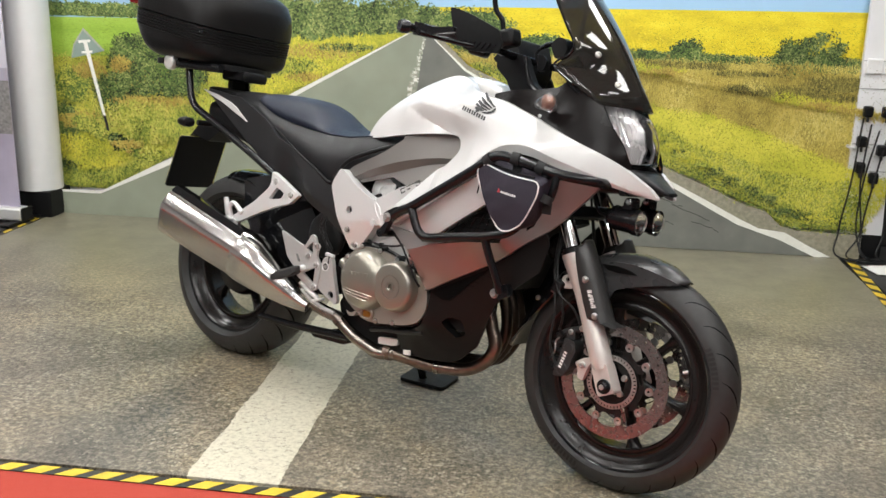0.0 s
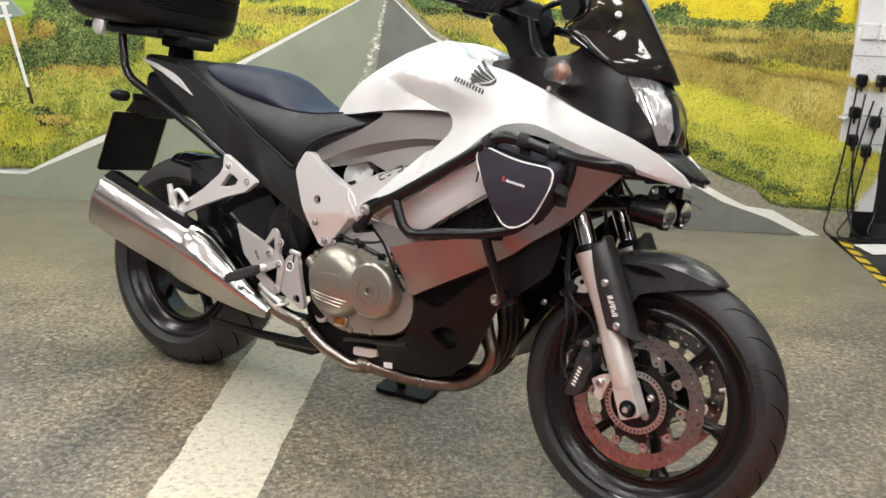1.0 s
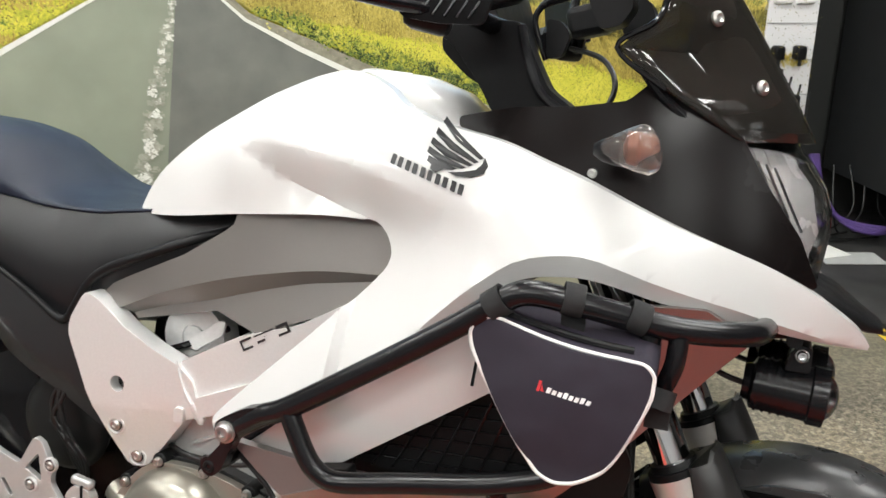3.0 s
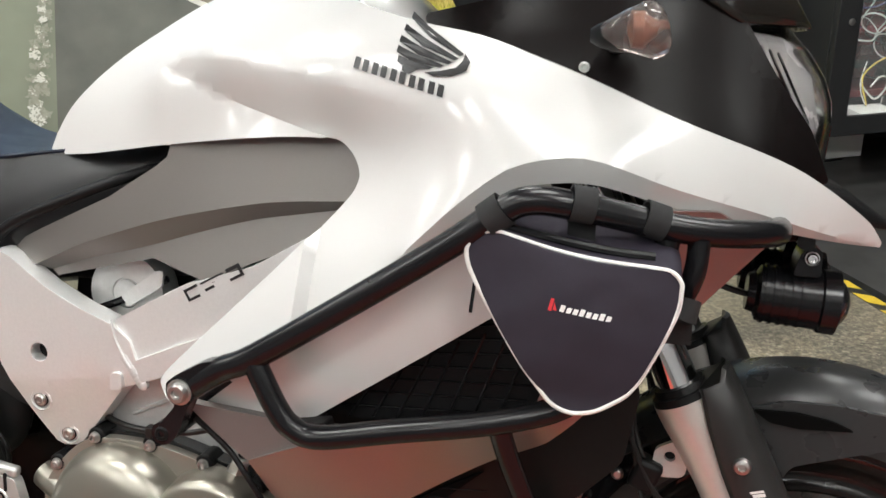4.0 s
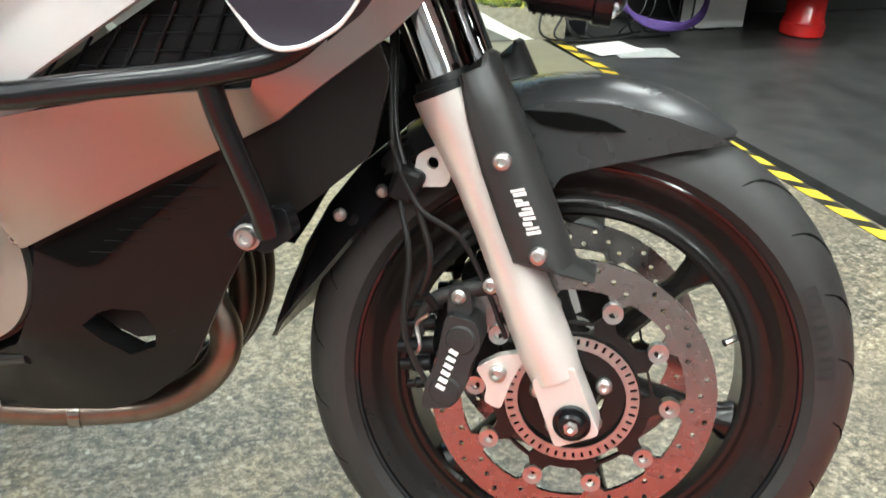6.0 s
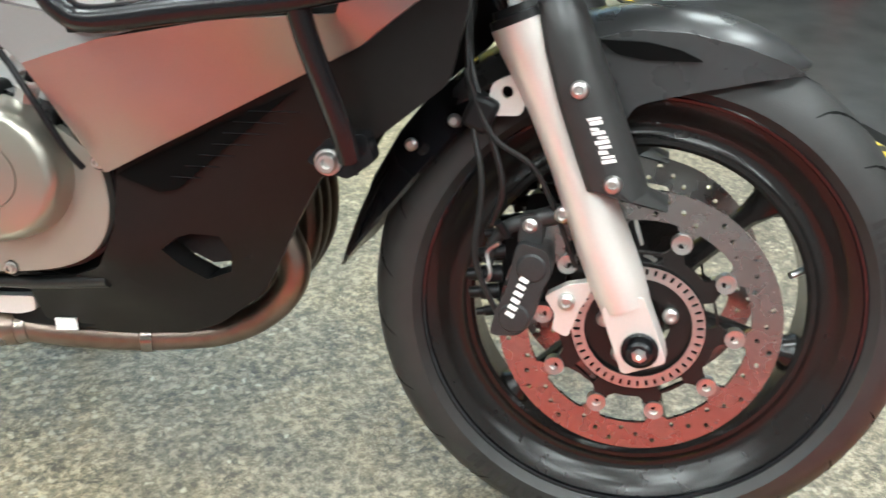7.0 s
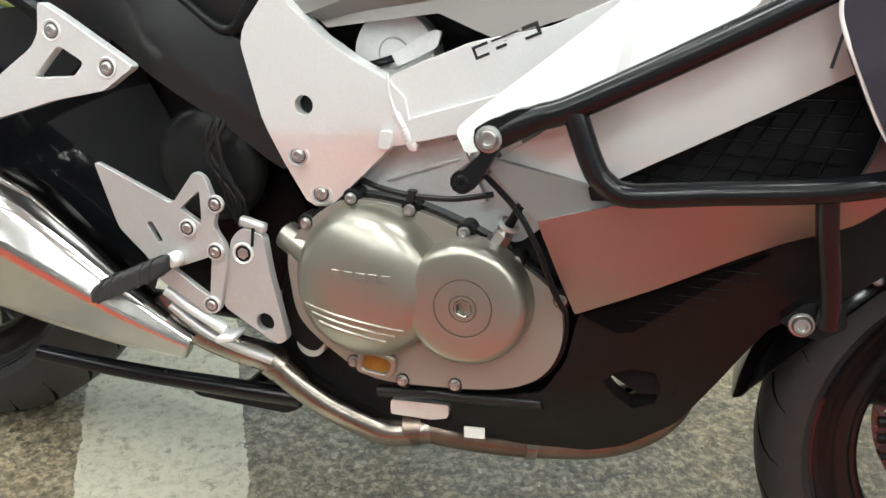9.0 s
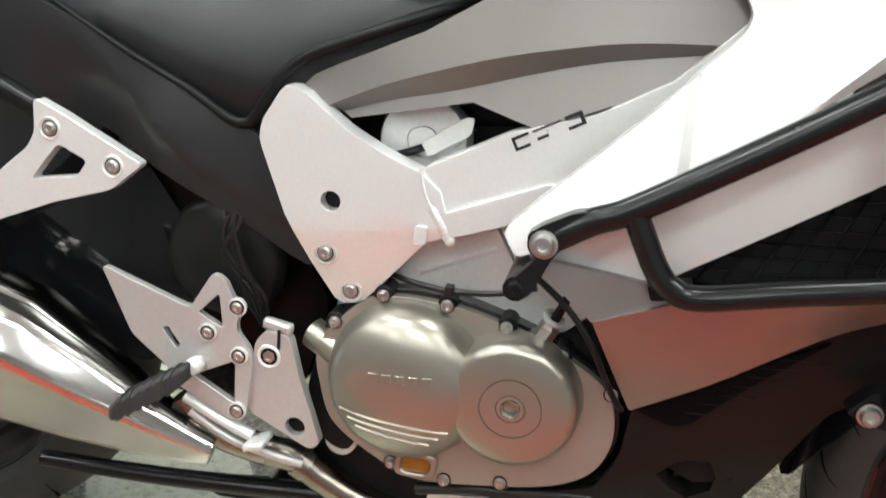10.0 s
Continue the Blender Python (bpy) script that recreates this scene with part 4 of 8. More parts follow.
hazard_tape("hazard_tape", (-1.8, -0.965), (2.55, -0.972), 0.040, 0.052, "yellow and black hazard tape along the red carpet")
hazard_tape("hazard_tape", (2.42, -0.93), (2.55, 1.83), 0.045, 0.07, "yellow and black hazard tape beside the black floor")
hazard_tape("hazard_tape", (-1.735, -0.93), (-1.79, 1.64), 0.022, 0.075, "yellow and black hazard tape beside the black floor")


# ---- things along the wall ----
def pillar():
    t = thing("pillar", "round white display pillar on a black plinth", "pillar", STAND @ pose(-1.845, 1.765, 0))
    part("shaft", lathe([(0, 0.145), (0.122, 0.145), (0.124, 0.152), (0.112, 2.74), (0, 2.74)], seg=48, axis=(0, 0, 1)), WALLW, t)
    part("plinth", block(0.0, 0.0, 0.073, 0.236, 0.22, 0.146), BLACKP, t, bevel=0.006)


def banner():
    t = thing("roller_banner", "lilac printed roller banner in an aluminium base", "banner", STAND @ pose(-1.925, 1.53, 0, 0, 0, -4))
    part("base", block(-0.3, 0, 0.05, 0.86, 0.09, 0.07), ALU, t, bevel=0.012)
    part("foot", block(0.1, 0, 0.008, 0.05, 0.30, 0.016), BLACKP, t, bevel=0.003)
    part("end_cap", block(0.135, 0, 0.05, 0.012, 0.094, 0.074), BLACKP, t, bevel=0.006)
    part("sheet", block(-0.3, 0, 0.9, 0.80, 0.002, 1.66), BANNER, t, flat=True)
    part("printed_stripe", block(-0.3, -0.0025, 0.62, 0.80, 0.001, 0.28), mat("grey_gravel_print", (0.10, 0.10, 0.10), 0.6, var=0.8, scale=60, col2=(0.45, 0.43, 0.42)), t, flat=True)
    part("printed_panel", block(-0.3, -0.0025, 1.05, 0.80, 0.001, 0.45), mat("white_print", (0.62, 0.60, 0.68), 0.5, var=0.1, scale=3), t, flat=True)


def cable(name, pts, r, material, label, m=STAND):
    ob = part(name, tube(pts, r, 8, 8), material)
    ob.matrix_basis = m
    return tagged(ob, label, "cable", "cables")


def socket_panel():
    t = thing("socket_panel", "white wall panel with power sockets and trunking", "power panel", STAND @ pose(2.50, 1.835, 0))
    part("board", block(0.105, 0.015, 1.06, 0.21, 0.03, 1.88), WALLW, t, bevel=0.003)
    part("foot_board", block(0.105, 0.012, 0.06, 0.22, 0.036, 0.12), BLACKP, t, bevel=0.003)
    for z in (0.30, 0.45, 0.585, 0.72, 0.86, 0.995):
        part("trunking_joint", block(0.105, -0.001, z, 0.205, 0.004, 0.004), mat("grey_joint", (0.35, 0.35, 0.35), 0.6), t, flat=True)
    for x, z in ((0.055, 0.97), (0.145, 0.97)):
        s = part("socket", block(x, -0.006, z, 0.075, 0.016, 0.075), mat("white_socket_plastic", (0.78, 0.78, 0.77), 0.35), t, bevel=0.006)
        part("rocker", block(x + 0.018, -0.016, z + 0.018, 0.012, 0.006, 0.02), WALLW, s, bevel=0.002)
    for x, z in ((0.05, 0.75), (0.14, 0.75), (0.04, 0.60), (0.14, 0.56), (0.05, 0.47), (0.12, 0.42)):
        p = part("plug", block(x, -0.022, z, 0.045, 0.045, 0.055), BLACKP, t, bevel=0.01)
        part("flex_relief", tube([(x, -0.03, z - 0.02), (x, -0.034, z - 0.05)], 0.007, 8), CABLEK, p)
    part("hook", tube([(-0.03, -0.03, 0.58), (-0.01, -0.03, 0.57), (0.01, -0.01, 0.57)], 0.008, 8), WALLW, t)


def cabinet():
    t = thing("equipment_cabinet", "black wall cabinet with glass door full of loose cables", "cabinet", STAND @ pose(2.97, 1.45, 0.22))
    w, d, h = 0.72, 0.62, 1.05
    part("body", plate([(0, 0), (w, 0), (w, h), (0, h)], 0.03, d, [[(0.03, 0.03), (w - 0.03, 0.03), (w - 0.03, h - 0.03), (0.03, h - 0.03)]]), CABM, t, bevel=0.004)
    part("back_board", block(w / 2, d - 0.04, h / 2, w - 0.06, 0.02, h - 0.06), CABIN, t, flat=True)
    dr = part("door", plate([(0, 0), (w, 0), (w, h), (0, h)], 0.0, 0.028, [rounded([(0.10, 0.075), (w - 0.06, 0.075), (w - 0.06, h - 0.08), (0.10, h - 0.08)], 0.01)]), CABM, t, "black steel door frame", bevel=0.004)
    pane = part("pane", block(w / 2 + 0.02, 0.016, h / 2, w - 0.15, 0.004, h - 0.14), GLASS, dr, flat=True)
    pane.visible_shadow = False
    part("lock", lathe([(0.013, 0), (0.013, 0.004), (0.008, 0.006), (0, 0.006)], (0.06, 0, 0.43), 16), BOLT, dr)
    for i in range(7):
        part("shelf_unit", block(w / 2 + 0.02, 0.36, 0.10 + 0.13 * i, w - 0.16, 0.22, 0.03 + 0.02 * (i % 2)), CABM if i % 2 else CABIN, t, bevel=0.003)
    rnd = random.Random(5)
    mats = (CABLEW, CABLEW, CABLEY, CABLEP, CABLEK, CABLEW)
    for i in range(34):
        cx, cz, rr = rnd.uniform(0.16, w - 0.12), rnd.uniform(0.1, 0.75), rnd.uniform(0.03, 0.11)
        ph = rnd.uniform(0, 6)
        pts = [(min(max(cx + rr * math.cos(ph + a * 0.9) * (1 + 0.2 * math.sin(3 * a)), 0.10), w - 0.08), rnd.uniform(0.09, 0.20), max(0.05, cz + rr * math.sin(ph + a * 0.9) - 0.01 * a)) for a in range(rnd.randint(5, 8))]
        part("patch_cable", tube(pts, rnd.uniform(0.0025, 0.004), 6, 5), mats[i % 6], t)
    for i in range(8):
        part("yellow_coil", tube([(0.50 + 0.05 * math.cos(a) + rnd.uniform(-.01, .01), 0.12 + 0.004 * i, 0.42 + 0.06 * math.sin(a) + rnd.uniform(-.01, .01)) for a in np.linspace(0, 6.2, 9)], 0.003, 6, 4), CABLEY, t)
    part("litter_card", block(0.28, 0.1, 0.055, 0.22, 0.09, 0.04, (10, 4, 12)), PAPER, t)


def extinguisher():
    t = thing("fire_extinguisher", "red fire extinguisher standing on the floor", "fire extinguisher", STAND @ pose(3.70, 1.70, 0))
    part("cylinder", lathe([(0, 0), (0.082, 0), (0.088, 0.01), (0.088, 0.07), (0.082, 0.078), (0.082, 0.42), (0.06, 0.47), (0.03, 0.49), (0, 0.49)], seg=32, axis=(0, 0, 1)), EXTRED, t)
    part("base_ring", lathe([(0.089, 0.0), (0.094, 0.004), (0.094, 0.05), (0.089, 0.055)], seg=32, axis=(0, 0, 1)), EXTRED, t)
    part("valve", lathe([(0.022, 0.48), (0.022, 0.54), (0.012, 0.55), (0, 0.55)], seg=16, axis=(0, 0, 1)), BOLT, t)
    part("handle", block(0.02, -0.03, 0.555, 0.02, 0.11, 0.015), BLACKP, t, bevel=0.004)
    part("hose", tube([(0.02, 0, 0.52), (0.11, -0.01, 0.48), (0.13, -0.02, 0.3), (0.15, -0.06, 0.16)], 0.010, 8), CABLEK, t)
    bars(t, (0, 0, 0.2), (1, 0, 0), (0, 0, 1), [[(-0.03, 0), (0.03, 0), (0.03, 0.12), (-0.03, 0.12)]], PAPER, "label", 0.0005, normal=(0, -1, 0)).location = (0, -0.083, 0)


pillar()
banner()
socket_panel()
cabinet()
extinguisher()
for i, (x, y, z, rz, sx, sy) in enumerate(((2.70, 1.60, 0.004, 12, 0.22, 0.15), (2.80, 1.52, 0.002, -8, 0.24, 0.13))):
    ob = part("card_sheet", block(0, 0, 0, sx, sy, 0.003), PAPER if i == 0 else mat("grey_card", (0.40, 0.41, 0.40), 0.6), None, flat=True)
    ob.matrix_basis = STAND @ pose(x, y, z, 0, 0, rz)
    tagged(ob, "flat sheet of card lying on the floor", "card", "loose cards")
ob = part("pale_box", block(0, 0, 0, 0.26, 0.10, 0.16), PAPER, None, bevel=0.004)
ob.matrix_basis = STAND @ pose(3.38, 1.90, 0.08)
tagged(ob, "white box at the foot of the wall", "box")
rnd = random.Random(9)
for i in range(5):
    x0 = 2.53 + 0.042 * i
    pts = [(x0, 1.80, 0.72 - 0.03 * i), (x0 - 0.05 + rnd.uniform(0, .06), 1.78, 0.40), (x0 - 0.10 + rnd.uniform(0, .12), 1.76, 0.15), (x0 + rnd.uniform(-.05, .05), 1.72, 0.02), (x0 + 0.2 + rnd.uniform(0, .2), 1.76 + rnd.uniform(-.05, .05), 0.012)]
    cable("cable", pts, 0.0045, CABLEK, "black power cable hanging from the sockets")
for i in range(4):
    cable("cable", [(2.74 + .01 * i, 1.80, 0.35), (2.82, 1.70 + .01 * i, 0.13), (2.95 + .02 * i, 1.64, 0.06 + .006 * i), (3.14, 1.66, 0.09 + .01 * i), (3.22, 1.74, 0.24)], 0.009, CABLEP, "purple cable looped below the cabinet")
for i in range(6):
    xs = 2.85 + 0.07 * i
    cable("cable", [(xs, 1.80, 0.30), (xs + rnd.uniform(-.06, .06), 1.72, 0.14), (xs + rnd.uniform(-.1, .1), 1.76, 0.03), (xs + rnd.uniform(-.15, .2), 1.80, 0.012)], 0.004, CABLEK, "black cable under the cabinet")


# ---- the motorcycle: x forwards, right-hand side at minus y, leaning on its side stand ----
BIKE = pose(0, -0.05, 0, -10, 0, 0)
bike = thing("motorcycle", "white and silver touring motorcycle leaning on its side stand", "motorcycle", BIKE)
REAR, FRONT = (-0.022, 0.315), (1.466, 0.297)


def P(name, bm, material, label="", bevel=0.0, parent=None, **k):
    return part(name, bm, material, parent or bike, label, bevel, **k)


def tyre_profile(r_out, r_rim, half, crown=1.45):
    """The cross-section of a tyre, from one bead over the tread to the other."""
    out = []
    sec = r_out - r_rim
    for i in range(25):
        a = math.pi * i / 24
        y = half * math.cos(a)
        k = max(0.0, math.sin(a)) ** (1 / crown)
        out.append((r_rim + sec * k, y))
    w = half * 0.70
    return [(r_rim - 0.006, w * 0.9), (r_rim + 0.002, w)] + [(r, y) for r, y in out if r > r_rim + 0.015] + [(r_rim + 0.002, -w), (r_rim - 0.006, -w * 0.9)]


def wheel(name, cx, cz, r_out, r_rim, half, spokes, yaw, label, phase=0.3):
    """Tyre, rim, spokes and hub as parts of one wheel."""
    prof = [(r_rim - 0.050, half * 0.20), (r_rim - 0.050, half * 0.44), (r_rim - 0.046, half * 0.50), (r_rim - 0.041, half * 0.50), (r_rim - 0.038, half * 0.44), (r_rim - 0.030, half * 0.40), (r_rim - 0.020, half * 0.46), (r_rim - 0.012, half * 0.60), (r_rim - 0.004, half * 0.70), (r_rim + 0.006, half * 0.78), (r_rim + 0.010, half * 0.72), (r_rim + 0.004, half * 0.55), (r_rim - 0.016, half * 0.25)]
    w = P(name, lathe(prof + [(r, -y) for r, y in prof[::-1]] + [prof[0]], (0, 0, 0), 72), RIM, label)
    w.matrix_basis = pose(cx, 0, cz, 0, 0, yaw)
    for s in (-1, 1):
        part("rim_lip", lathe([(r_rim + 0.0065 + 0.0042 * math.cos(q), s * half * 0.76 + 0.0042 * math.sin(q)) for q in np.linspace(0, 2 * math.pi, 9)], (0, 0, 0), 72), BLACKG, w)
    part("tyre", lathe(tyre_profile(r_out, r_rim, half), (0, 0, 0), 96), RUBBER, w, "black road tyre with curved tread sipes")
    part("hub", lathe([(0, -0.062), (0.030, -0.062), (0.034, -0.05), (0.036, 0.05), (0.030, 0.062), (0, 0.062)], (0, 0, 0), 32), RIM, w)
    for i in range(spokes):
        a = phase + 2 * math.pi * i / spokes
        ca, sa = math.cos(a), math.sin(a)
        rings = []
        for rr, hw, hy in ((0.028, 0.020, 0.030), (0.08, 0.013, 0.022), (0.15, 0.012, 0.018), (r_rim - 0.075, 0.013, 0.019), (r_rim - 0.058, 0.018, 0.021), (r_rim - 0.042, 0.032, 0.024)):
            ring = []
            for j in range(10):
                q = 2 * math.pi * j / 10
                du, dy = hw * math.cos(q), hy * math.sin(q)
                ring.append((rr * ca - du * sa, dy, rr * sa + du * ca))
            rings.append(ring)
        part("spoke", loft(rings), RIM, w)
    # Near-black strips laid on the tread; the grooves' shade is their colour.
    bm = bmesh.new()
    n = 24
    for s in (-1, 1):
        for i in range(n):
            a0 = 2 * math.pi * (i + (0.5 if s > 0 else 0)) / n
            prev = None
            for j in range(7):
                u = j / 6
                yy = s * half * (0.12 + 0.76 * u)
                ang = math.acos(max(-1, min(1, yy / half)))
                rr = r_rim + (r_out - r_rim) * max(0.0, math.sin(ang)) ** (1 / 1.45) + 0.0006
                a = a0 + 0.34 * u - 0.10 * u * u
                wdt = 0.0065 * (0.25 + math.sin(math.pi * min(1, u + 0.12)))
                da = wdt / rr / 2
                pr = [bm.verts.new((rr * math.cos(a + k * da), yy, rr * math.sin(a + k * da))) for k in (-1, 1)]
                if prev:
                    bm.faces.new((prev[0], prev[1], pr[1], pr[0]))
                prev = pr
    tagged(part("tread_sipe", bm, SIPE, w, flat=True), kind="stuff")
    return w


def disc(parent, y, r, s):
    """A drilled brake disc with its carrier and bobbins, on side s of the wheel."""
    holes = []
    for k in range(16):
        for j, rr in enumerate((0.1235, 0.1310, 0.1385)):
            a = 2 * math.pi * k / 16 + 0.13 * j + (0.05 if k % 2 else 0)
            holes.append(circle(rr * math.cos(a), rr * math.sin(a), 0.0029, 8))
    inner = []
    for k in range(120):
        a = 2 * math.pi * k / 120
        rr = 0.1165 - 0.0225 * max(0, math.cos(10 * a)) ** 7
        inner.append((rr * math.cos(a), rr * math.sin(a)))
    d = part("brake_disc", plate(circle(0, 0, r, 72), y - 0.0025, y + 0.0025, [inner] + holes), DISC, parent, "drilled steel brake disc")
    star = []
    for k in range(120):
        a = 2 * math.pi * k / 120
        rr = 0.083 + 0.018 * max(0, math.cos(10 * a)) ** 2
        star.append((rr * math.cos(a), rr * math.sin(a)))
    part("disc_carrier", plate(star, y - 0.003 + s * 0.002, y + 0.003 + s * 0.002, [circle(0, 0, 0.034, 24)] + [[((rr_) * math.cos(a + d_), (rr_) * math.sin(a + d_)) for rr_, d_ in ((0.072, -0.20), (0.081, -0.17), (0.081, 0.17), (0.072, 0.20))] for a in np.linspace(0.3, 0.3 + 2 * math.pi, 5, endpoint=False)]), RIM, parent)
    for k in range(10):
        a = 2 * math.pi * k / 10
        part("bobbin", lathe([(0, 0), (0.0045, 0.0), (0.0048, 0.004), (0.0105, 0.0045), (0.0105, 0), (0.0105, -0.006), (0, -0.006)], (0.1005 * math.cos(a), y + s * 0.003, 0.1005 * math.sin(a)), 14, axis=(0, s, 0)), BOLT, parent)


# wheels
YAW = -3.0
fw = wheel("front_wheel", *FRONT, 0.299, 0.231, 0.057, 6, 1.0, "black six-spoke front wheel", 0.82)
disc(fw, -0.076, 0.148, -1)
disc(fw, 0.076, 0.148, 1)
tooth = []
for k in range(96):
    a = 2 * math.pi * k / 96
    tooth.append((0.0690 * math.cos(a), 0.0690 * math.sin(a)))
slots = []
for k in range(44):
    a = 2 * math.pi * k / 44
    slots.append([((r_) * math.cos(a + d_), (r_) * math.sin(a + d_)) for r_, d_ in ((0.0605, -0.024), (0.0672, -0.024), (0.0672, 0.024), (0.0605, 0.024))])
part("sensor_ring", plate(tooth, -0.0885, -0.0865, [circle(0, 0, 0.056, 32)] + slots), BOLT, fw, "toothed steel sensor ring")
for k in range(5):
    a = 2 * math.pi * k / 5 + 0.5
    part("disc_bolt", lathe([(0.0085, 0), (0.0085, 0.006), (0.006, 0.009), (0.003, 0.009), (0, 0.006)], (0.036 * math.cos(a), -0.081, 0.036 * math.sin(a)), 12), BOLT, fw)
part("valve", tube([(0.184 * math.cos(0.35), -0.012, 0.184 * math.sin(0.35)), (0.166 * math.cos(0.35), -0.022, 0.166 * math.sin(0.35))], 0.0042, 8), BOLT, fw)
MARKM = mat("moulded_sidewall_letters", (0.021, 0.0205, 0.020), 0.5, spec=0.34)
for a0 in (0.55, 4.4):
    for i in range(9):
        a = a0 - 0.045 * i
        bm, vs = bmesh.new(), []
        for r_, d_ in ((0.252, -0.013), (0.267, -0.013), (0.267, 0.013), (0.252, 0.013)):
            s_ = (r_ - 0.231) / 0.069
            yy = -0.060 * math.cos(math.asin(min(1, s_ ** 1.9))) - 0.0008
            vs.append(bm.verts.new((r_ * math.cos(a + d_), yy, r_ * math.sin(a + d_))))
        bm.faces.new(vs)
        part("sidewall_mark", bm, MARKM, fw, flat=True)
rw = wheel("rear_wheel", *REAR, 0.321, 0.228, 0.092, 5, 0, "black five-spoke rear wheel", 0.2)
part("hub_nut", lathe([(0.045, 0.05), (0.045, 0.075), (0.03, 0.085), (0.018, 0.085), (0, 0.075)], (0, 0, 0), 20), BLACKM, rw)

part("final_drive", lathe([(0, -0.03), (0.10, -0.03), (0.112, -0.02), (0.112, 0.02), (0.10, 0.045), (0.06, 0.055), (0.05, 0.07), (0, 0.07)], (0, 0, 0), 40), BLACKM, rw, "black hub and drive carrier")

# ---- fork ----
ST = Matrix.Translation((1.36, 0, 0)) @ pose(0, 0, 0, 0, 0, YAW) @ Matrix.Translation((-1.36, 0, 0))


def F(name, bm, material, label="", bevel=0.0, parent=None):
    bmesh.ops.transform(bm, matrix=ST, verts=bm.verts)
    return part(name, bm, material, parent or bike, label, bevel)


AX = Vector((0.443, 0, -0.8965))         # down the fork
LOW = Vector((1.464, 0, 0.313))


def fork(s):
    y = s * 0.103
    at = lambda d, off=0.0: LOW - AX * d + Vector((0.8965, 0, 0.443)) * off + Vector((0, y, 0))
    leg = F("fork_lower", tube([at(0.02), at(0.05), at(0.09), at(0.14), at(0.185), at(0.235), at(0.275), at(0.300), at(0.322)], [0.026, 0.0285, 0.0285, 0.0262, 0.0248, 0.0258, 0.0295, 0.0325, 0.0335], 28, 6), FORK, "silver painted fork leg")
    F("dust_seal", tube([at(0.3215), at(0.330), at(0.3305), at(0.338)], [0.0332, 0.0325, 0.0285, 0.0265], 24, smooth=False), BLACKP, parent=leg)
    F("fork_tube", tube([at(0.32), at(0.62)], 0.0215, 24, smooth=False), CHROME, "chrome fork stanchion")
    lug = [(-0.025, -0.046), (0.023, -0.046), (0.023, 0.03), (-0.022, 0.03)]
    out = []
    for u, v in rounded(lug, 0.007):
        p = LOW + Vector((0.8965, 0, 0.443)) * u - AX * v
        out.append((p.x, p.z))
    F("axle_lug", plate(out, y - 0.021, y + 0.021), FORK, "cast axle clamp", 0.005, leg)
    ax = Vector((FRONT[0] + 0.010, y + s * 0.022, FRONT[1] - 0.005))
    F("axle_nut", lathe([(0.019, 0), (0.019, 0.003), (0.017, 0.004), (0.017, 0.001), (0.013, 0.001), (0.013, 0.010), (0.010, 0.013), (0.006, 0.013), (0.005, 0.008), (0, 0.008)], ax, 24, axis=(0, s, 0)), BLACKM, "black axle end with steel bolt", parent=leg)
    F("axle_bolt", lathe([(0.0075, 0.009), (0.0075, 0.015), (0.004, 0.016), (0, 0.013)], ax, 6, axis=(0, s, 0)), BOLT, parent=leg)
    # guard: a channel in front of the leg
    fwd = Vector((0.8965, 0, 0.443))
    rings = []
    shape = [(0.003, -0.0335), (0.015, -0.0345), (0.031, -0.0350), (0.041, -0.034), (0.050, -0.029), (0.057, -0.021), (0.061, -0.010), (0.062, 0.0)]
    shape += [(u, -v) for u, v in shape[-2::-1]]
    for d, k in ((0.332, 0.90), (0.328, 0.96), (0.29, 1.0), (0.24, 1.0), (0.19, 1.0), (0.150, 1.0), (0.128, 0.99), (0.108, 0.97)):
        lo = max(0.0, 0.150 - d) * 1.1
        back = float(np.interp(d, (0.150, 0.216, 0.28, 0.332), (0.012, 0.013, 0.018, 0.029))) + lo * 1.4
        outer = [at(d + (0.012 if d > 0.3 else 0.0) * (u > 0.05)) + fwd * (max(u, back) * k - 0.002) + Vector((0, v * k, 0)) for u, v in shape]
        inner = [at(d) + fwd * (max(u - 0.004, back - 0.002) * k - 0.004) + Vector((0, v * k * 0.88, 0)) for u, v in shape[::-1]]
        rings.append(outer + inner)
    g = F("fork_guard", loft(rings), GUARDM, "matt black plastic fork guard")
    if s < 0:
        for d in (0.245, 0.150):
            c = at(d) + fwd * 0.032 + Vector((0, -0.0348, 0))
            F("guard_bolt", lathe([(0.0092, -0.004), (0.0092, 0.001), (0.0075, 0.004), (0.0042, 0.005), (0.0034, 0.002), (0, 0.002)], c, 16), BOLT, parent=g)
        for i, (u0, u1, ln) in enumerate(((.031, .045, .0042), (.032, .045, .0030), (.031, .040, .0046), (.033, .045, .0036), (.031, .045, .0048), (.035, .045, .0030), (.031, .044, .0044), (.031, .039, .0034), (.032, .045, .0046), (.031, .045, .0030))):
            v0 = 0.172 + 0.0048 * i
            bm = bmesh.new()
            bm.faces.new([bm.verts.new(at(v) + fwd * (0.0295 + 0.95 * (u - 0.031)) + Vector((0, -0.0362, 0))) for u, v in ((u0, v0), (u1, v0 - 0.0022), (u1, v0 - 0.0022 + ln * .85), (u0, v0 + ln * .85))])
            F("guard_mark", bm, DECALW, parent=g)


fork(-1)
fork(1)

SLOTK = mat("black_slot_shade", (0.002, 0.002, 0.002), 0.8, spec=0.08)
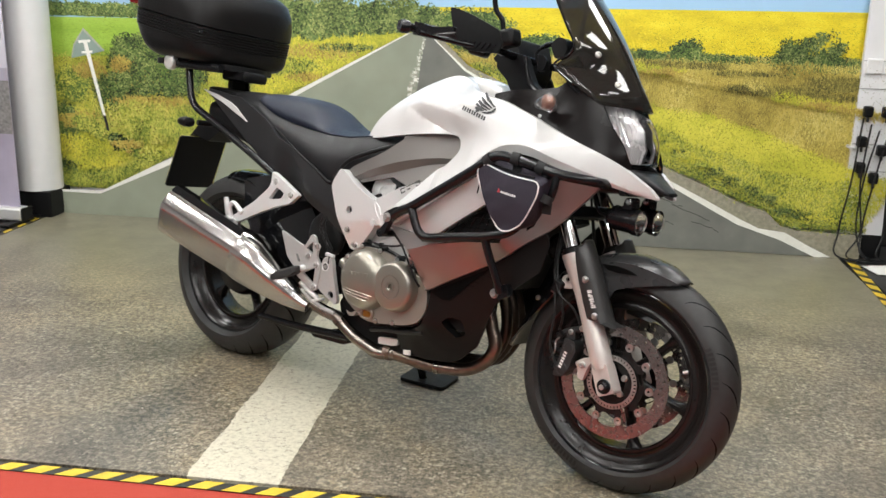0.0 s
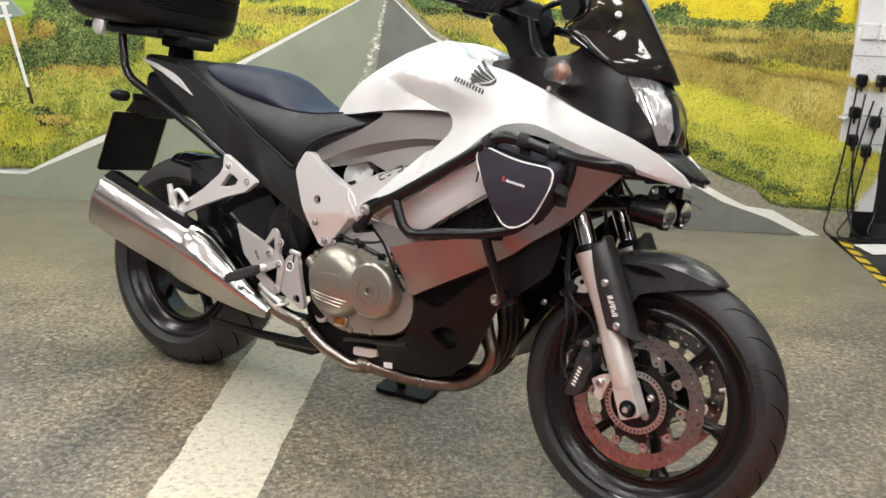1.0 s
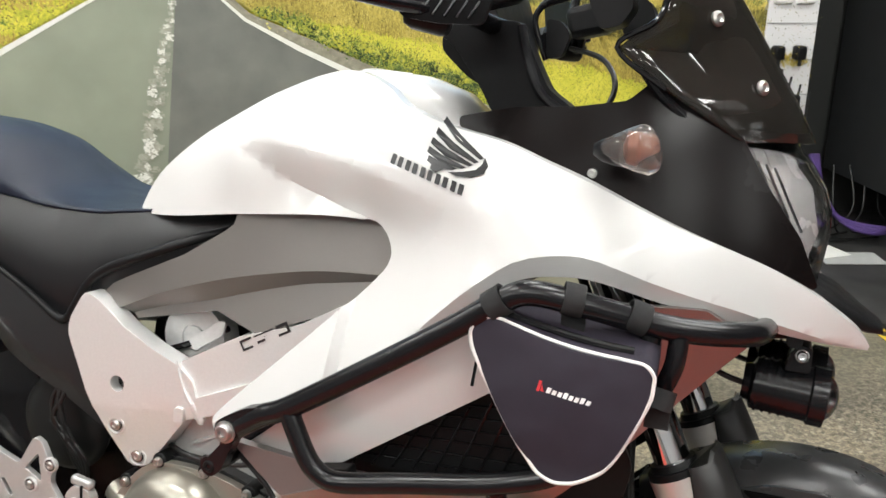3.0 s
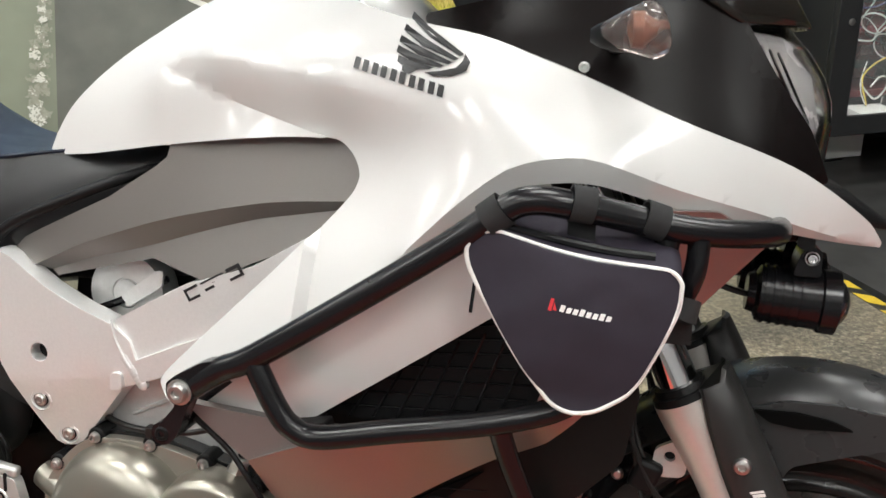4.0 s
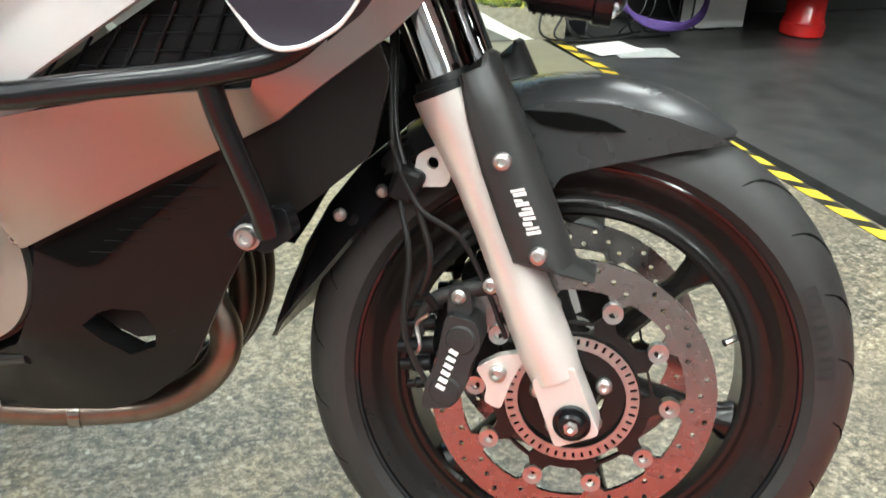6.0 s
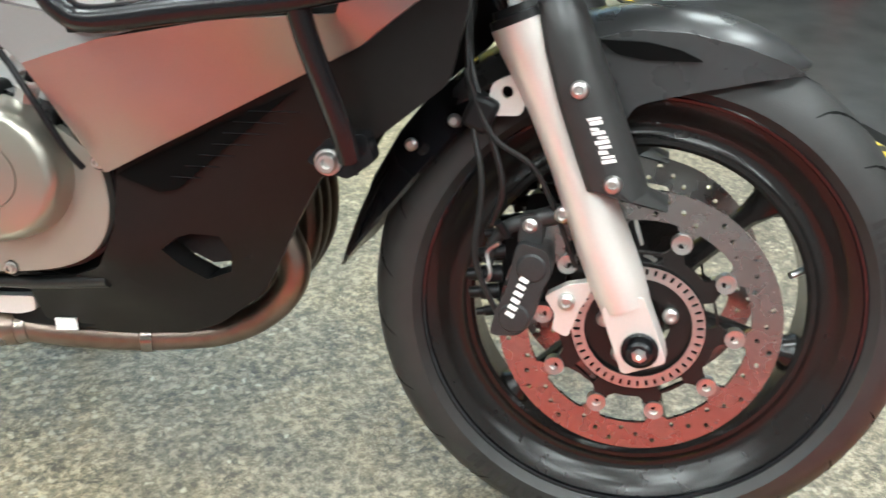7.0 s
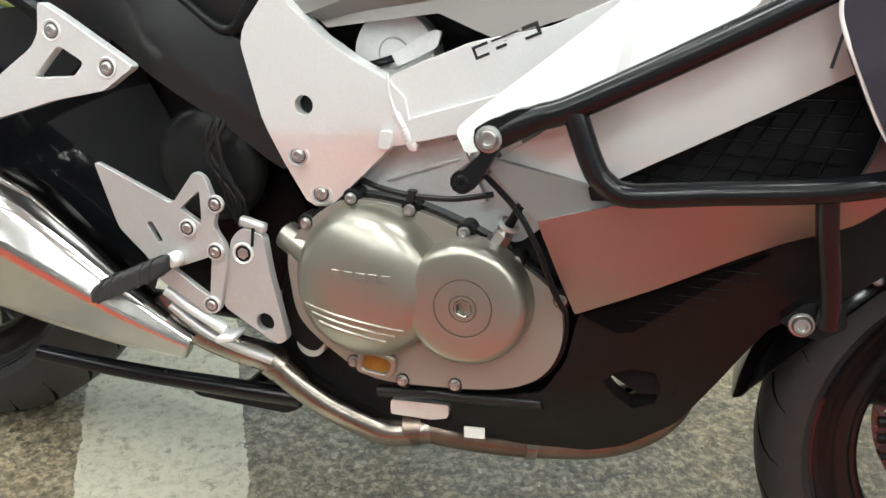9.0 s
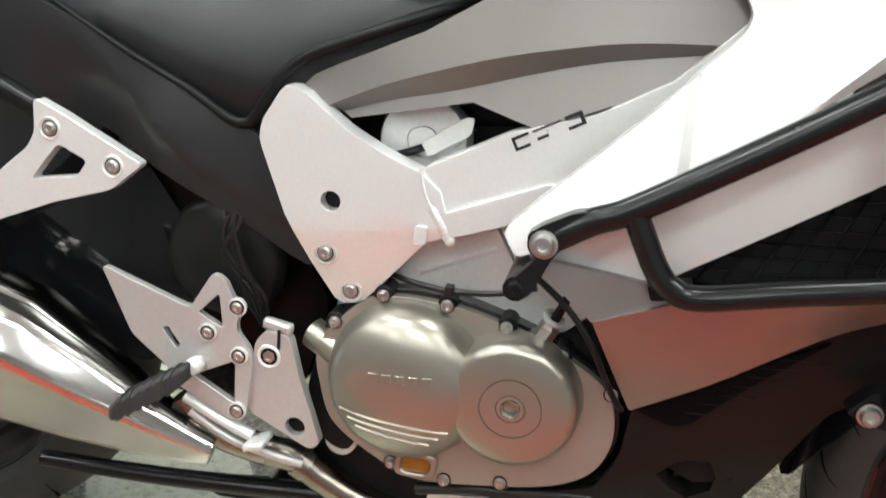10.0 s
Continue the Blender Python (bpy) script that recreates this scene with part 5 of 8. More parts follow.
# front mudguard: an arch over the tyre with side skirts
rings = []
ARCH = curve_through([Vector(q) for q in ((140, 0.060, 0.020), (128, 0.070, 0.020), (112, 0.072, 0.021), (100, 0.072, 0.022), (90, 0.070, 0.022), (80, 0.064, 0.020), (73, 0.052, 0.016), (67, 0.032, 0.011), (64.5, 0.012, 0.009))], 4)
for deg, wd, lift in ARCH:
    a = math.radians(deg)
    ring = []
    for th in (0.0, 0.004):
        us = np.linspace(-1, 1, 17) if th == 0 else np.linspace(1, -1, 17)
        for u in us:
            rr = 0.300 + lift - th + 0.004 - 0.030 * abs(u) ** 3.0 * (wd / 0.07)
            ring.append((FRONT[0] + rr * math.cos(a), (wd - th) * u, FRONT[1] + rr * math.sin(a)))
    rings.append(ring)
MUDG = mat("satin_mudguard_plastic", (0.028, 0.028, 0.0285), 0.29, 0, 0, 0.2, 120, 0.06, 900, spec=0.5)
fend = F("front_mudguard", loft(rings), MUDG, "satin black front mudguard")
for s in (-1, 1):
    out = [(1.345, 0.535), (1.380, 0.585), (1.425, 0.600), (1.476, 0.602), (1.528, 0.594), (1.568, 0.582), (1.596, 0.570), (1.552, 0.563), (1.506, 0.551), (1.46, 0.537), (1.436, 0.528), (1.42, 0.495), (1.37, 0.47)]
    F("mudguard_skirt", skin(rounded(out, 0.008), lambda x, z: -float(np.interp(x - FRONT[0], (0.0, 0.056, 0.094, 0.125, 0.137), (0.0765, 0.0700, 0.058, 0.040, 0.022))), 0.006, 0.015, s), MUDG, "", 0.002, fend)
    # Black plate laid on the skirt, coloured as the shade inside an opening.
    F("mudguard_slot_shade", plate(rounded([(1.392, 0.588), (1.437, 0.590), (1.470, 0.586), (1.494, 0.577), (1.440, 0.573), (1.410, 0.576)], 0.004), s * 0.0785 - 0.002, s * 0.0785 + 0.002), SLOTK, "", 0, fend)
# rear extension of the mudguard, towards the engine
rings = []
for deg, wd, lift, drop in ((128, 0.074, 0.024, .050), (139, 0.079, 0.024, .050), (150, 0.081, 0.024, .048), (160, 0.081, 0.025, .040), (168, 0.081, 0.027, .026), (174, 0.079, 0.029, .012), (177.0, 0.074, 0.030, .006), (178.5, 0.060, 0.031, .002)):
    a = math.radians(deg)
    ring = []
    for th in (0.0, 0.004):
        us = np.linspace(-1, 1, 11) if th == 0 else np.linspace(1, -1, 11)
        for u in us:
            rr = 0.302 + lift - th - drop * abs(u) ** 3.2
            ring.append((FRONT[0] + rr * math.cos(a), (wd - th) * u, FRONT[1] + rr * math.sin(a)))
    rings.append(ring)
ext = F("mudguard_extension", loft(rings), BLACKG, "gloss black mudguard extension")
for x, z in ((1.212, 0.460), (1.256, 0.491)):
    F("rivet", lathe([(0.007, -0.004), (0.007, 0.001), (0.004, 0.004), (0, 0.004)], (x, -0.0765, z), 12), BOLT, parent=ext)

# calipers with hoses
CALM = mat("dark_grey_caliper_paint", (0.022, 0.022, 0.022), 0.45, 0, 0, 0.3, 90, 0.2, 300, spec=0.4)
for s in (-1, 1):
    y = s * 0.098
    cal = F("brake_caliper", plate(rounded([(1.341, .386), (1.372, .381), (1.379, .356), (1.369, .333), (1.368, .312), (1.354, .284), (1.321, .279), (1.325, .306), (1.335, .337), (1.337, .360)], 0.009), y - 0.024, y + 0.022), CALM, "dark grey brake caliper", 0.006, None)
    F("caliper_eye", plate(rounded([(1.339, .411), (1.360, .412), (1.366, .383), (1.339, .378)], 0.008), y - 0.012, y + 0.010, [circle(1.350, .401, 0.0055, 12)]), CALM, "", 0.003, cal)
    F("caliper_rear_half", plate(rounded([(1.318, .300), (1.350, .292), (1.372, .36), (1.350, .392), (1.326, .388)], 0.012), y - s * 0.030 - 0.014, y - s * 0.030 + 0.010), DARK, "", 0.005, cal)
    F("piston_bulge", lathe([(0.017, -0.01), (0.017, 0.0235), (0.0145, 0.0265), (0.010, 0.027), (0, 0.027)], (1.3455, y, .303), 22, axis=(0, s, 0)), CALM, parent=cal)
    F("piston_bulge", lathe([(0.016, -0.01), (0.016, 0.0235), (0.0135, 0.0265), (0.009, 0.027), (0, 0.027)], (1.3575, y, .360), 22, axis=(0, s, 0)), CALM, parent=cal)
    F("caliper_bracket", plate(rounded([(1.372, .326), (1.394, .342), (1.426, .352), (1.411, .318), (1.402, .284), (1.384, .290), (1.386, .308)], 0.006), y - 0.008, y + 0.006, [circle(1.396, .325, 0.007, 14)]), FORK, "silver caliper bracket", 0.002, cal)
    F("caliper_bracket", tube([(1.310, y + s * .004, .352), (1.314, y + s * .004, .376), (1.326, y + s * .004, .393), (1.343, y + s * .004, .402), (1.366, y, .410), (1.392, y, .418)], [0.006, 0.007, 0.008, 0.008, 0.010, 0.012], 10), CALM, parent=cal)
    for x, z, rr_ in ((1.350, .401, 0.0075), (1.396, .325, 0.0090), (1.381, .417, 0.008)):
        F("caliper_bolt", lathe([(rr_, -0.01), (rr_, 0.006), (rr_ * .6, 0.008), (rr_ * .45, 0.004), (0, 0.004)], (x, y + s * 0.008, z), 12, axis=(0, s, 0)), BOLT, parent=cal)
    for x, z, ln, rr_ in ((1.296, .361, .030, .0075), (1.290, .336, .036, .0095), (1.294, .316, .030, .0085), (1.304, .383, .028, .0065), (1.303, .295, .022, .0060)):
        F("caliper_pin", tube([(x, y + s * .004, z), (x + ln * .35, y + s * .003, z + .002), (x + ln * .4, y + s * .003, z + .002), (x + ln, y, z + .005)], [rr_ * .7, rr_ * .75, rr_, rr_], 10, smooth=False), BLACKP, parent=cal)
    F("bleed_nipple", tube([(1.328, y + s * .012, .386), (1.318, y + s * .020, .402)], 0.0045, 8, smooth=False), BLACKP, parent=cal)
    F("spring_clip", tube([(1.306, y + s * .012, .330), (1.316, y + s * .020, .345), (1.310, y + s * .014, .366), (1.322, y + s * .018, .380)], 0.0022, 6), BOLT, parent=cal)
    F("pad_backing", plate([(1.326, 0.30), (1.39, 0.30), (1.39, 0.40), (1.34, 0.40)], y + s * -0.030 - 0.004, y + s * -0.030 + 0.004), DARK, parent=cal)
    ux, uz = Vector((0.26, 0, 0.965)), Vector((-0.965, 0, 0.26))
    for i in range(6):
        bm = bmesh.new()
        o = Vector((1.3405, y - 0.0276, 0.305)) + ux * 0.0082 * i
        bm.faces.new([bm.verts.new(o + ux * a + uz * b) for a, b in ((0, -0.0042), (0.0048, -0.0054), (0.0062, 0.0040), (0.0014, 0.0052))])
        F("caliper_mark", bm, DECALW, parent=cal)
    F("brake_hose", tube([(1.31, y + s * .005, 0.395), (1.318, y + s * 0.012, 0.44), (1.296, y + s * .01, 0.50), (1.272, y, 0.56), (1.262, y * 0.8, 0.64), (1.25, y * 0.6, 0.74)], 0.0034, 10), CABLEK, "black brake hose")
    F("sensor_lead", tube([(1.27, y + s * .012, 0.55), (1.302, y + s * 0.016, 0.49), (1.345, y + s * .01, 0.462), (1.372, y + s * .006, 0.42), (1.40, y, 0.36)], 0.0028, 8), CABLEK, "thin black sensor lead")
    F("speed_lead", tube([(1.33, y + s * .02, 0.30), (1.30, y + s * .024, 0.36), (1.298, y + s * .02, 0.44), (1.282, y + s * .012, 0.50), (1.268, y + s * .006, 0.58), (1.255, y * .7, 0.70)], 0.0032, 8), CABLEK, "thin black speed sensor lead")
    F("hose_bracket", plate(rounded([(1.292, 0.505), (1.328, 0.509), (1.334, 0.538), (1.316, 0.549), (1.296, 0.538)], 0.006), y - 0.004, y + 0.004, [circle(1.312, 0.531, 0.006, 12)]), FORK, "silver hose bracket")
F("hose_clip", block(1.288, -0.10, 0.508, 0.03, 0.03, 0.036, (0, 20, 0)), BLACKP, "", 0.006)
F("horn", lathe([(0, 0), (0.035, 0), (0.04, 0.008), (0.036, 0.02), (0.02, 0.024), (0, 0.024)], (1.22, -0.02, 0.60), 24, axis=(0.8, -0.5, 0)), BLACKM, "black round horn")
# yokes and head
F("lower_yoke", plate(rounded([(1.21, 0.665), (1.31, 0.69), (1.30, 0.725), (1.20, 0.70)], 0.01), -0.14, 0.14), BLACKM, "black lower fork yoke", 0.006)
F("steering_head", tube([(1.255, 0, 0.66), (1.13, 0, 0.93)], 0.035, 16, smooth=False), DARK)
F("upper_yoke", plate(rounded([(1.06, 0.955), (1.20, 0.985), (1.19, 1.01), (1.05, 0.98)], 0.01), -0.13, 0.13), BLACKM, "black upper fork yoke", 0.006)

# ---- engine ----
eng = P("engine_block", loft([ring_yz(x, 0, z, hy, hz, 28, 5) for x, z, hy, hz in ((0.60, 0.42, 0.10, 0.09), (0.63, 0.41, 0.15, 0.12), (0.80, 0.395, 0.165, 0.125), (0.90, 0.39, 0.16, 0.115), (0.96, 0.40, 0.13, 0.09))]), DARK, "dark cast engine block")
P("cylinder_head", plate(rounded([(0.665, 0.50), (0.69, 0.60), (0.705, 0.655), (0.80, 0.665), (0.83, 0.62), (0.90, 0.52), (0.86, 0.48)], 0.01), -0.155, 0.155), ALU2, "cast silver cylinder block", 0.008, eng)
P("front_cylinder", plate(rounded([(0.86, 0.40), (0.86, 0.55), (1.08, 0.62), (1.10, 0.48), (0.98, 0.38)], 0.015), -0.145, 0.145), DARK, "", 0.006, eng)
P("cylinder_rib", plate([(0.700, 0.525), (0.795, 0.570), (0.795, 0.575), (0.700, 0.530)], -0.160, -0.152), ALU2, "", 0.001, eng)
P("cylinder_rib", plate([(0.772, 0.585), (0.812, 0.520), (0.820, 0.523), (0.780, 0.590)], -0.166, -0.152), ALU2, "", 0.001, eng)
CV0 = [(0.597, 0.43), (0.617, 0.466), (0.662, 0.502), (0.738, 0.505), (0.80, 0.492), (0.862, 0.470), (0.912, 0.440), (0.927, 0.405), (0.926, 0.368), (0.908, 0.336), (0.868, 0.314), (0.80, 0.300), (0.72, 0.292), (0.672, 0.310), (0.62, 0.345), (0.602, 0.39)]
cover = [(p.x, p.y) for p in curve_through([(x, z, 0) for x, z in CV0], 5, True)]
P("gasket_rim", plate([(0.765 + (x - 0.765) * 1.032, 0.398 + (z - 0.398) * 1.045) for x, z in cover], -0.174, -0.14), BLACKM, "", 0.003, eng)
cv = P("engine_cover", plate(cover, -0.186, -0.16), COVERF, "bronze-grey engine side cover", 0.008, eng, seg=3)
DOME = [(0.092, 0), (0.088, 0.016), (0.084, 0.026), (0.0805, 0.031), (0.079, 0.033), (0.070, 0.040), (0.055, 0.046), (0.035, 0.0495), (0.015, 0.051), (0, 0.051)]


def dome_y(x, z):
    """The clutch dome's surface."""
    return -0.180 - float(np.interp(math.hypot(x - 0.702, z - 0.412), [q[0] for q in DOME[::-1]], [q[1] for q in DOME[::-1]]))


P("clutch_dome", lathe(DOME, (0.702, -0.180, 0.412), 64), COVER, "", 0, cv)
P("rotor_boss", lathe([(0.073, 0), (0.071, 0.022), (0.069, 0.030), (0.064, 0.036), (0.060, 0.0375), (0.036, 0.0385), (0.0335, 0.0385), (0.033, 0.0365), (0.032, 0.0365), (0.0315, 0.0385), (0.016, 0.039), (0.0152, 0.0375), (0.0145, 0.0375), (0.014, 0.0395), (0.0105, 0.0395), (0.009, 0.032), (0, 0.032)], (0.820, -0.184, 0.416), 64), COVER, "", 0, cv)
P("hex_recess", lathe([(0.0085, 0.034), (0.0085, 0.0392), (0.0105, 0.0402), (0.0105, 0.036)], (0.820, -0.184, 0.416), 6), COVER, "", 0, cv)
for i in range(5):
    lx_, lz_ = 0.668 + 0.0145 * i, 0.424 + 0.0010 * i
    P("raised_letter", skin([(lx_, lz_), (lx_ + 0.0105, lz_ + 0.0008), (lx_ + 0.0105, lz_ + 0.0098), (lx_, lz_ + 0.009)], lambda x, z: dome_y(x, z) - 0.0014, 0.003, 0.004), COVER, "", 0.0005, cv)
for i in range(3):
    L = 0.062 - 0.010 * i
    zz = 0.378 - 0.0085 * i
    P("cover_rib", tube([(0.702 + u * L - 0.004, dome_y(0.702 + u * L - 0.004, zz - 0.004 * u) - 0.0004, zz - 0.004 * u) for u in (-1, -.5, 0, .5, 0.95)], 0.0019, 8), COVER, "", 0, cv)
sg = P("sight_glass_rim", plate(rounded([(0.694, 0.298), (0.742, 0.298), (0.746, 0.328), (0.698, 0.332)], 0.012), -0.195, -0.17, [rounded([(0.702, 0.304), (0.735, 0.304), (0.738, 0.322), (0.705, 0.325)], 0.008)]), COVER, "", 0.002, cv)
P("oil_window", plate(rounded([(0.700, 0.302), (0.737, 0.302), (0.740, 0.324), (0.703, 0.327)], 0.008), -0.1895, -0.176), AMBER, "amber oil sight glass", 0, sg)
for x, z in ((0.668, 0.505), (0.738, 0.504), (0.803, 0.490), (0.864, 0.468), (0.920, 0.434), (0.616, 0.466), (0.815, 0.307), (0.690, 0.308), (0.752, 0.298)):
    P("cover_lug", lathe([(0.011, -0.02), (0.011, 0.006), (0.009, 0.008), (0, 0.008)], (x, -0.178, z), 14), DARK, "", 0, eng)
    bolt(eng, x, -0.186, z, 0.0055, BOLT, 0.007)
P("filler_cap", lathe([(0.014, -0.03), (0.014, 0.0), (0.011, 0.004), (0.011, 0.018), (0.006, 0.022), (0, 0.022)], (0.841, -0.180, 0.484), 6, axis=(0.40, -0.25, 0.87)), BOLT, "", 0, eng)
P("sensor_collar", lathe([(0.010, 0), (0.0125, 0.001), (0.0125, 0.005), (0.010, 0.006)], (0.850, -0.186, 0.506), 18, axis=(0.40, -0.25, 0.87)), ALU2, "", 0, eng)
P("filler_neck", tube([(0.852, -0.188, 0.508), (0.863, -0.190, 0.536), (0.872, -0.186, 0.56)], [0.0055, 0.0045, 0.003], 8), BLACKP, "", 0, eng)
P("wire_loom", tube([(0.660, -0.160, 0.520), (0.674, -0.168, 0.523), (0.70, -0.178, 0.521), (0.739, -0.186, 0.521), (0.786, -0.188, 0.526), (0.83, -0.188, 0.539)], 0.0034, 8), CABLEK, "black wiring loom", 0, eng)
P("loom_tie", block(0.739, -0.186, 0.521, 0.009, 0.012, 0.013), CABLEK, "", 0.001, eng)
P("lower_crankcase", plate(rounded([(.540, .310), (.575, .232), (.655, .204), (.86, .212), (.92, .262), (.92, .33), (.60, .36)], 0.02), -0.118, 0.118), DARK, "dark lower crankcase", 0.01, eng)
P("sump", loft([ring_yz(x, 0, z, hy, hz, 20, 4) for x, z, hy, hz in ((0.66, 0.27, 0.10, 0.03), (0.70, 0.262, 0.115, 0.04), (0.84, 0.262, 0.115, 0.04), (0.88, 0.27, 0.10, 0.03))]), DARK, "", 0, eng)
P("drain_fitting", plate(rounded([(0.724, 0.240), (0.800, 0.250), (0.800, 0.232), (0.780, 0.225), (0.726, 0.220)], 0.005), -0.130, -0.10), ALU, "pale cast drain fitting", 0.004, eng)
P("drain_hose", tube([(.716, -.158, .263), (.778, -.160, .277), (.832, -.160, .283), (.917, -.172, .302)], 0.0075, 10), CABLEK, "", 0, eng)
P("sprocket_cover", plate(rounded([(0.575, 0.36), (0.60, 0.46), (0.64, 0.47), (0.66, 0.36), (0.63, 0.29), (0.60, 0.30)], 0.02), -0.155, -0.12), DARK, "", 0.006, eng)
P("casting_boss", lathe([(0.020, -0.02), (0.019, 0.004), (0.012, 0.008), (0.008, 0.008), (0.006, 0.003), (0, 0.003)], (.618, -.142, .300), 20), ALU2, "", 0, eng)
P("breather", tube([(0.585, -0.165, 0.440), (0.622, -0.178, 0.428)], 0.018, 14, smooth=False), COVER, "", 0, eng)
P("throttle_body", lathe([(0, -0.02), (0.048, -0.02), (0.050, 0.0), (0.046, 0.012), (0.018, 0.013), (0.0175, 0.010), (0.016, 0.010), (0.0155, 0.014), (0, 0.015)], (0.690, -0.135, 0.668), 40), ALU2, "silver throttle housing", 0, eng)
P("throttle_arm", tube([(0.635, -0.152, 0.640), (0.69, -0.154, 0.662), (0.745, -0.152, 0.690)], 0.0045, 8), BLACKM, "", 0, eng)
P("throttle_bracket", plate(rounded([(0.700, 0.655), (0.742, 0.682), (0.745, 0.70), (0.735, 0.70), (0.69, 0.668)], 0.004), -0.160, -0.155), ALU2, "", 0.001, eng)
# Dark plate added to close the see-through gap behind the throttle.
P("airbox_filler", plate(rounded([(.585, .60), (.82, .66), (.84, .74), (.60, .72)], 0.02), -0.10, -0.085), DARK, "dark filler plate beside the airbox", 0.006, eng)
P("airbox", loft([ring_yz(x, 0, z, hy, hz, 20, 4) for x, z, hy, hz in ((0.50, 0.70, 0.09, 0.06), (0.62, 0.74, 0.13, 0.08), (0.80, 0.77, 0.13, 0.09), (0.98, 0.80, 0.12, 0.10), (1.08, 0.84, 0.10, 0.08))]), BLACKP, "", 0, eng)

# ---- frame ----
FOLD = [(.567, .566), (.600, .567), (.707, .588), (.734, .592)]


def frame_y(x, z):
    """The frame plate: its foot turns in below a fold."""
    return -0.196 + 0.22 * max(0.0, float(np.interp(x, [q[0] for q in FOLD], [q[1] for q in FOLD])) - z)


frm = None
plate_up = FOLD[::-1] + [(.557, .583), (.530, .650), (.527, .660), (.528, .672), (.531, .682), (.548, .711), (.554, .717), (.562, .717), (.575, .712), (.62, .680), (.66, .660), (.700, .645), (.722, .628)]
plate_low = FOLD + [(.738, .582), (.711, .572), (.668, .520), (.646, .494), (.636, .488), (.622, .486), (.612, .491), (.586, .532)]
for s in (-1, 1):
    y0, y1 = (-0.196, -0.165) if s < 0 else (0.165, 0.196)
    f = P("frame_pivot_plate", skin([plate_up, plate_low], frame_y, 0.030, 0.03, s, [circle(0.607, 0.603, 0.011, 16)]), ALU, "satin silver aluminium frame plate", 0.006, seg=3)
    frm = frm or f
    P("frame_spar", plate(rounded([(0.700, 0.648), (0.787, 0.696), (0.866, 0.722), (0.935, 0.762), (1.10, 0.93), (1.16, 0.91), (1.0, 0.74), (0.869, 0.645), (0.786, 0.598), (0.736, 0.580), (0.720, 0.622)], 0.006), y0 + 0.004 * (s < 0), y1 - 0.004 * (s > 0)), ALU, "satin silver aluminium frame spar", 0.008, f)
fb = [(0.736, 0.582), (0.790, 0.602), (0.870, 0.648), (0.83, 0.650), (0.728, 0.606)]
P("spar_facet", plate(rounded(fb, 0.004), -0.1985, -0.19), ALU, "", 0.003, frm)
P("weld_seam", tube([(.700, -.1955, .650), (.705, -.1965, .629), (.713, -.1968, .612), (.723, -.1965, .597)], 0.0016, 8), ALU, "", 0, frm)
for i in range(9):
    u = i / 8
    P("weld_bead", lathe([(0.0062, -0.004), (0.0058, 0.0010), (0.0034, 0.0024), (0, 0.0028)], (0.715 + 0.021 * u, -0.1945, 0.608 - 0.030 * u), 12), ALU, "", 0, frm)
P("frame_stud", plate(rounded([(0.698, 0.569), (0.713, 0.571), (0.713, 0.591), (0.699, 0.590)], 0.005), -0.200, -0.19), ALU, "", 0.004, frm)
for x, z in ((0.603, 0.545), (0.630, 0.503)):
    P("frame_bolt_boss", lathe([(0.0135, -0.006), (0.0135, 0.001), (0.0125, 0.002), (0.0112, 0.000)], (x, frame_y(x, z), z), 24), ALU, "", 0, frm)
    bolt(frm, x, frame_y(x, z) - 0.0005, z, 0.0064, BOLT, 0.005, "frame_bolt")
P("frame_hole", lathe([(0.011, -0.03), (0.011, -0.012), (0, -0.012)], (0.607, -0.192, 0.603), 18), DARK, "", 0, frm)
ux = Vector((0.876, 0, 0.482))
for a, m_ in (([[(0, 0), (0.016, 0), (0.016, 0.003), (0.003, 0.003), (0.003, 0.011), (0.018, 0.011), (0.018, 0.014), (0, 0.014)], [(0.056, 0.0), (0.074, 0.0), (0.074, 0.014), (0.056, 0.014), (0.056, 0.010), (0.070, 0.010), (0.070, 0.003), (0.056, 0.003)], [(0.022, 0.011), (0.052, 0.011), (0.052, 0.013), (0.022, 0.013)], [(0.024, 0.002), (0.036, 0.002), (0.036, 0.005), (0.024, 0.005)]], DECALB),):
    bars(frm, (0.794, -0.1925, 0.678), ux, (-0.482, 0, 0.876), a, m_, "spar_decal")

# ---- side covers, tank, fairing ----
FY0 = spline_y([(.577, .822, -.115), (.61, .88, -.112), (.664, .924, -.112), (.724, .963, -.110), (.79, 1.0, -.100), (.865, 1.03, -.085), (.93, 1.01, -.115), (.974, .99, -.165), (.68, .86, -.150), (.75, .92, -.160), (.76, .845, -.172),
                (.83, .945, -.185), (.97, .925, -.222), (1.04, .912, -.238), (1.11, .90, -.250), (.90, .885, -.200), (.88, .858, -.194), (.97, .862, -.212), (1.05, .868, -.238),
                (1.10, .925, -.240), (1.1, .966, -.205), (1.207, .93, -.192), (1.287, .896, -.178), (1.363, .866, -.148), (1.422, .846, -.120), (1.472, .806, -.090), (1.496, .769, -.062),
                (1.36, .80, -.155), (1.286, .82, -.205), (1.225, .844, -.243), (1.143, .836, -.264), (1.1, .81, -.272), (.98, .734, -.276), (.89, .663, -.276), (.81, .605, -.274), (.998, .826, -.232), (.926, .744, -.252), (.858, .676, -.262)], 3e-4)


CREASE = [(.754, .925), (.778, .9345), (.807, .939), (.857, .934), (.918, .925), (.977, .914), (1.01, .907), (1.06, .893)]
VALLEY = [(.754, .925), (.807, .905), (.864, .884), (.915, .868), (.948, .861)]


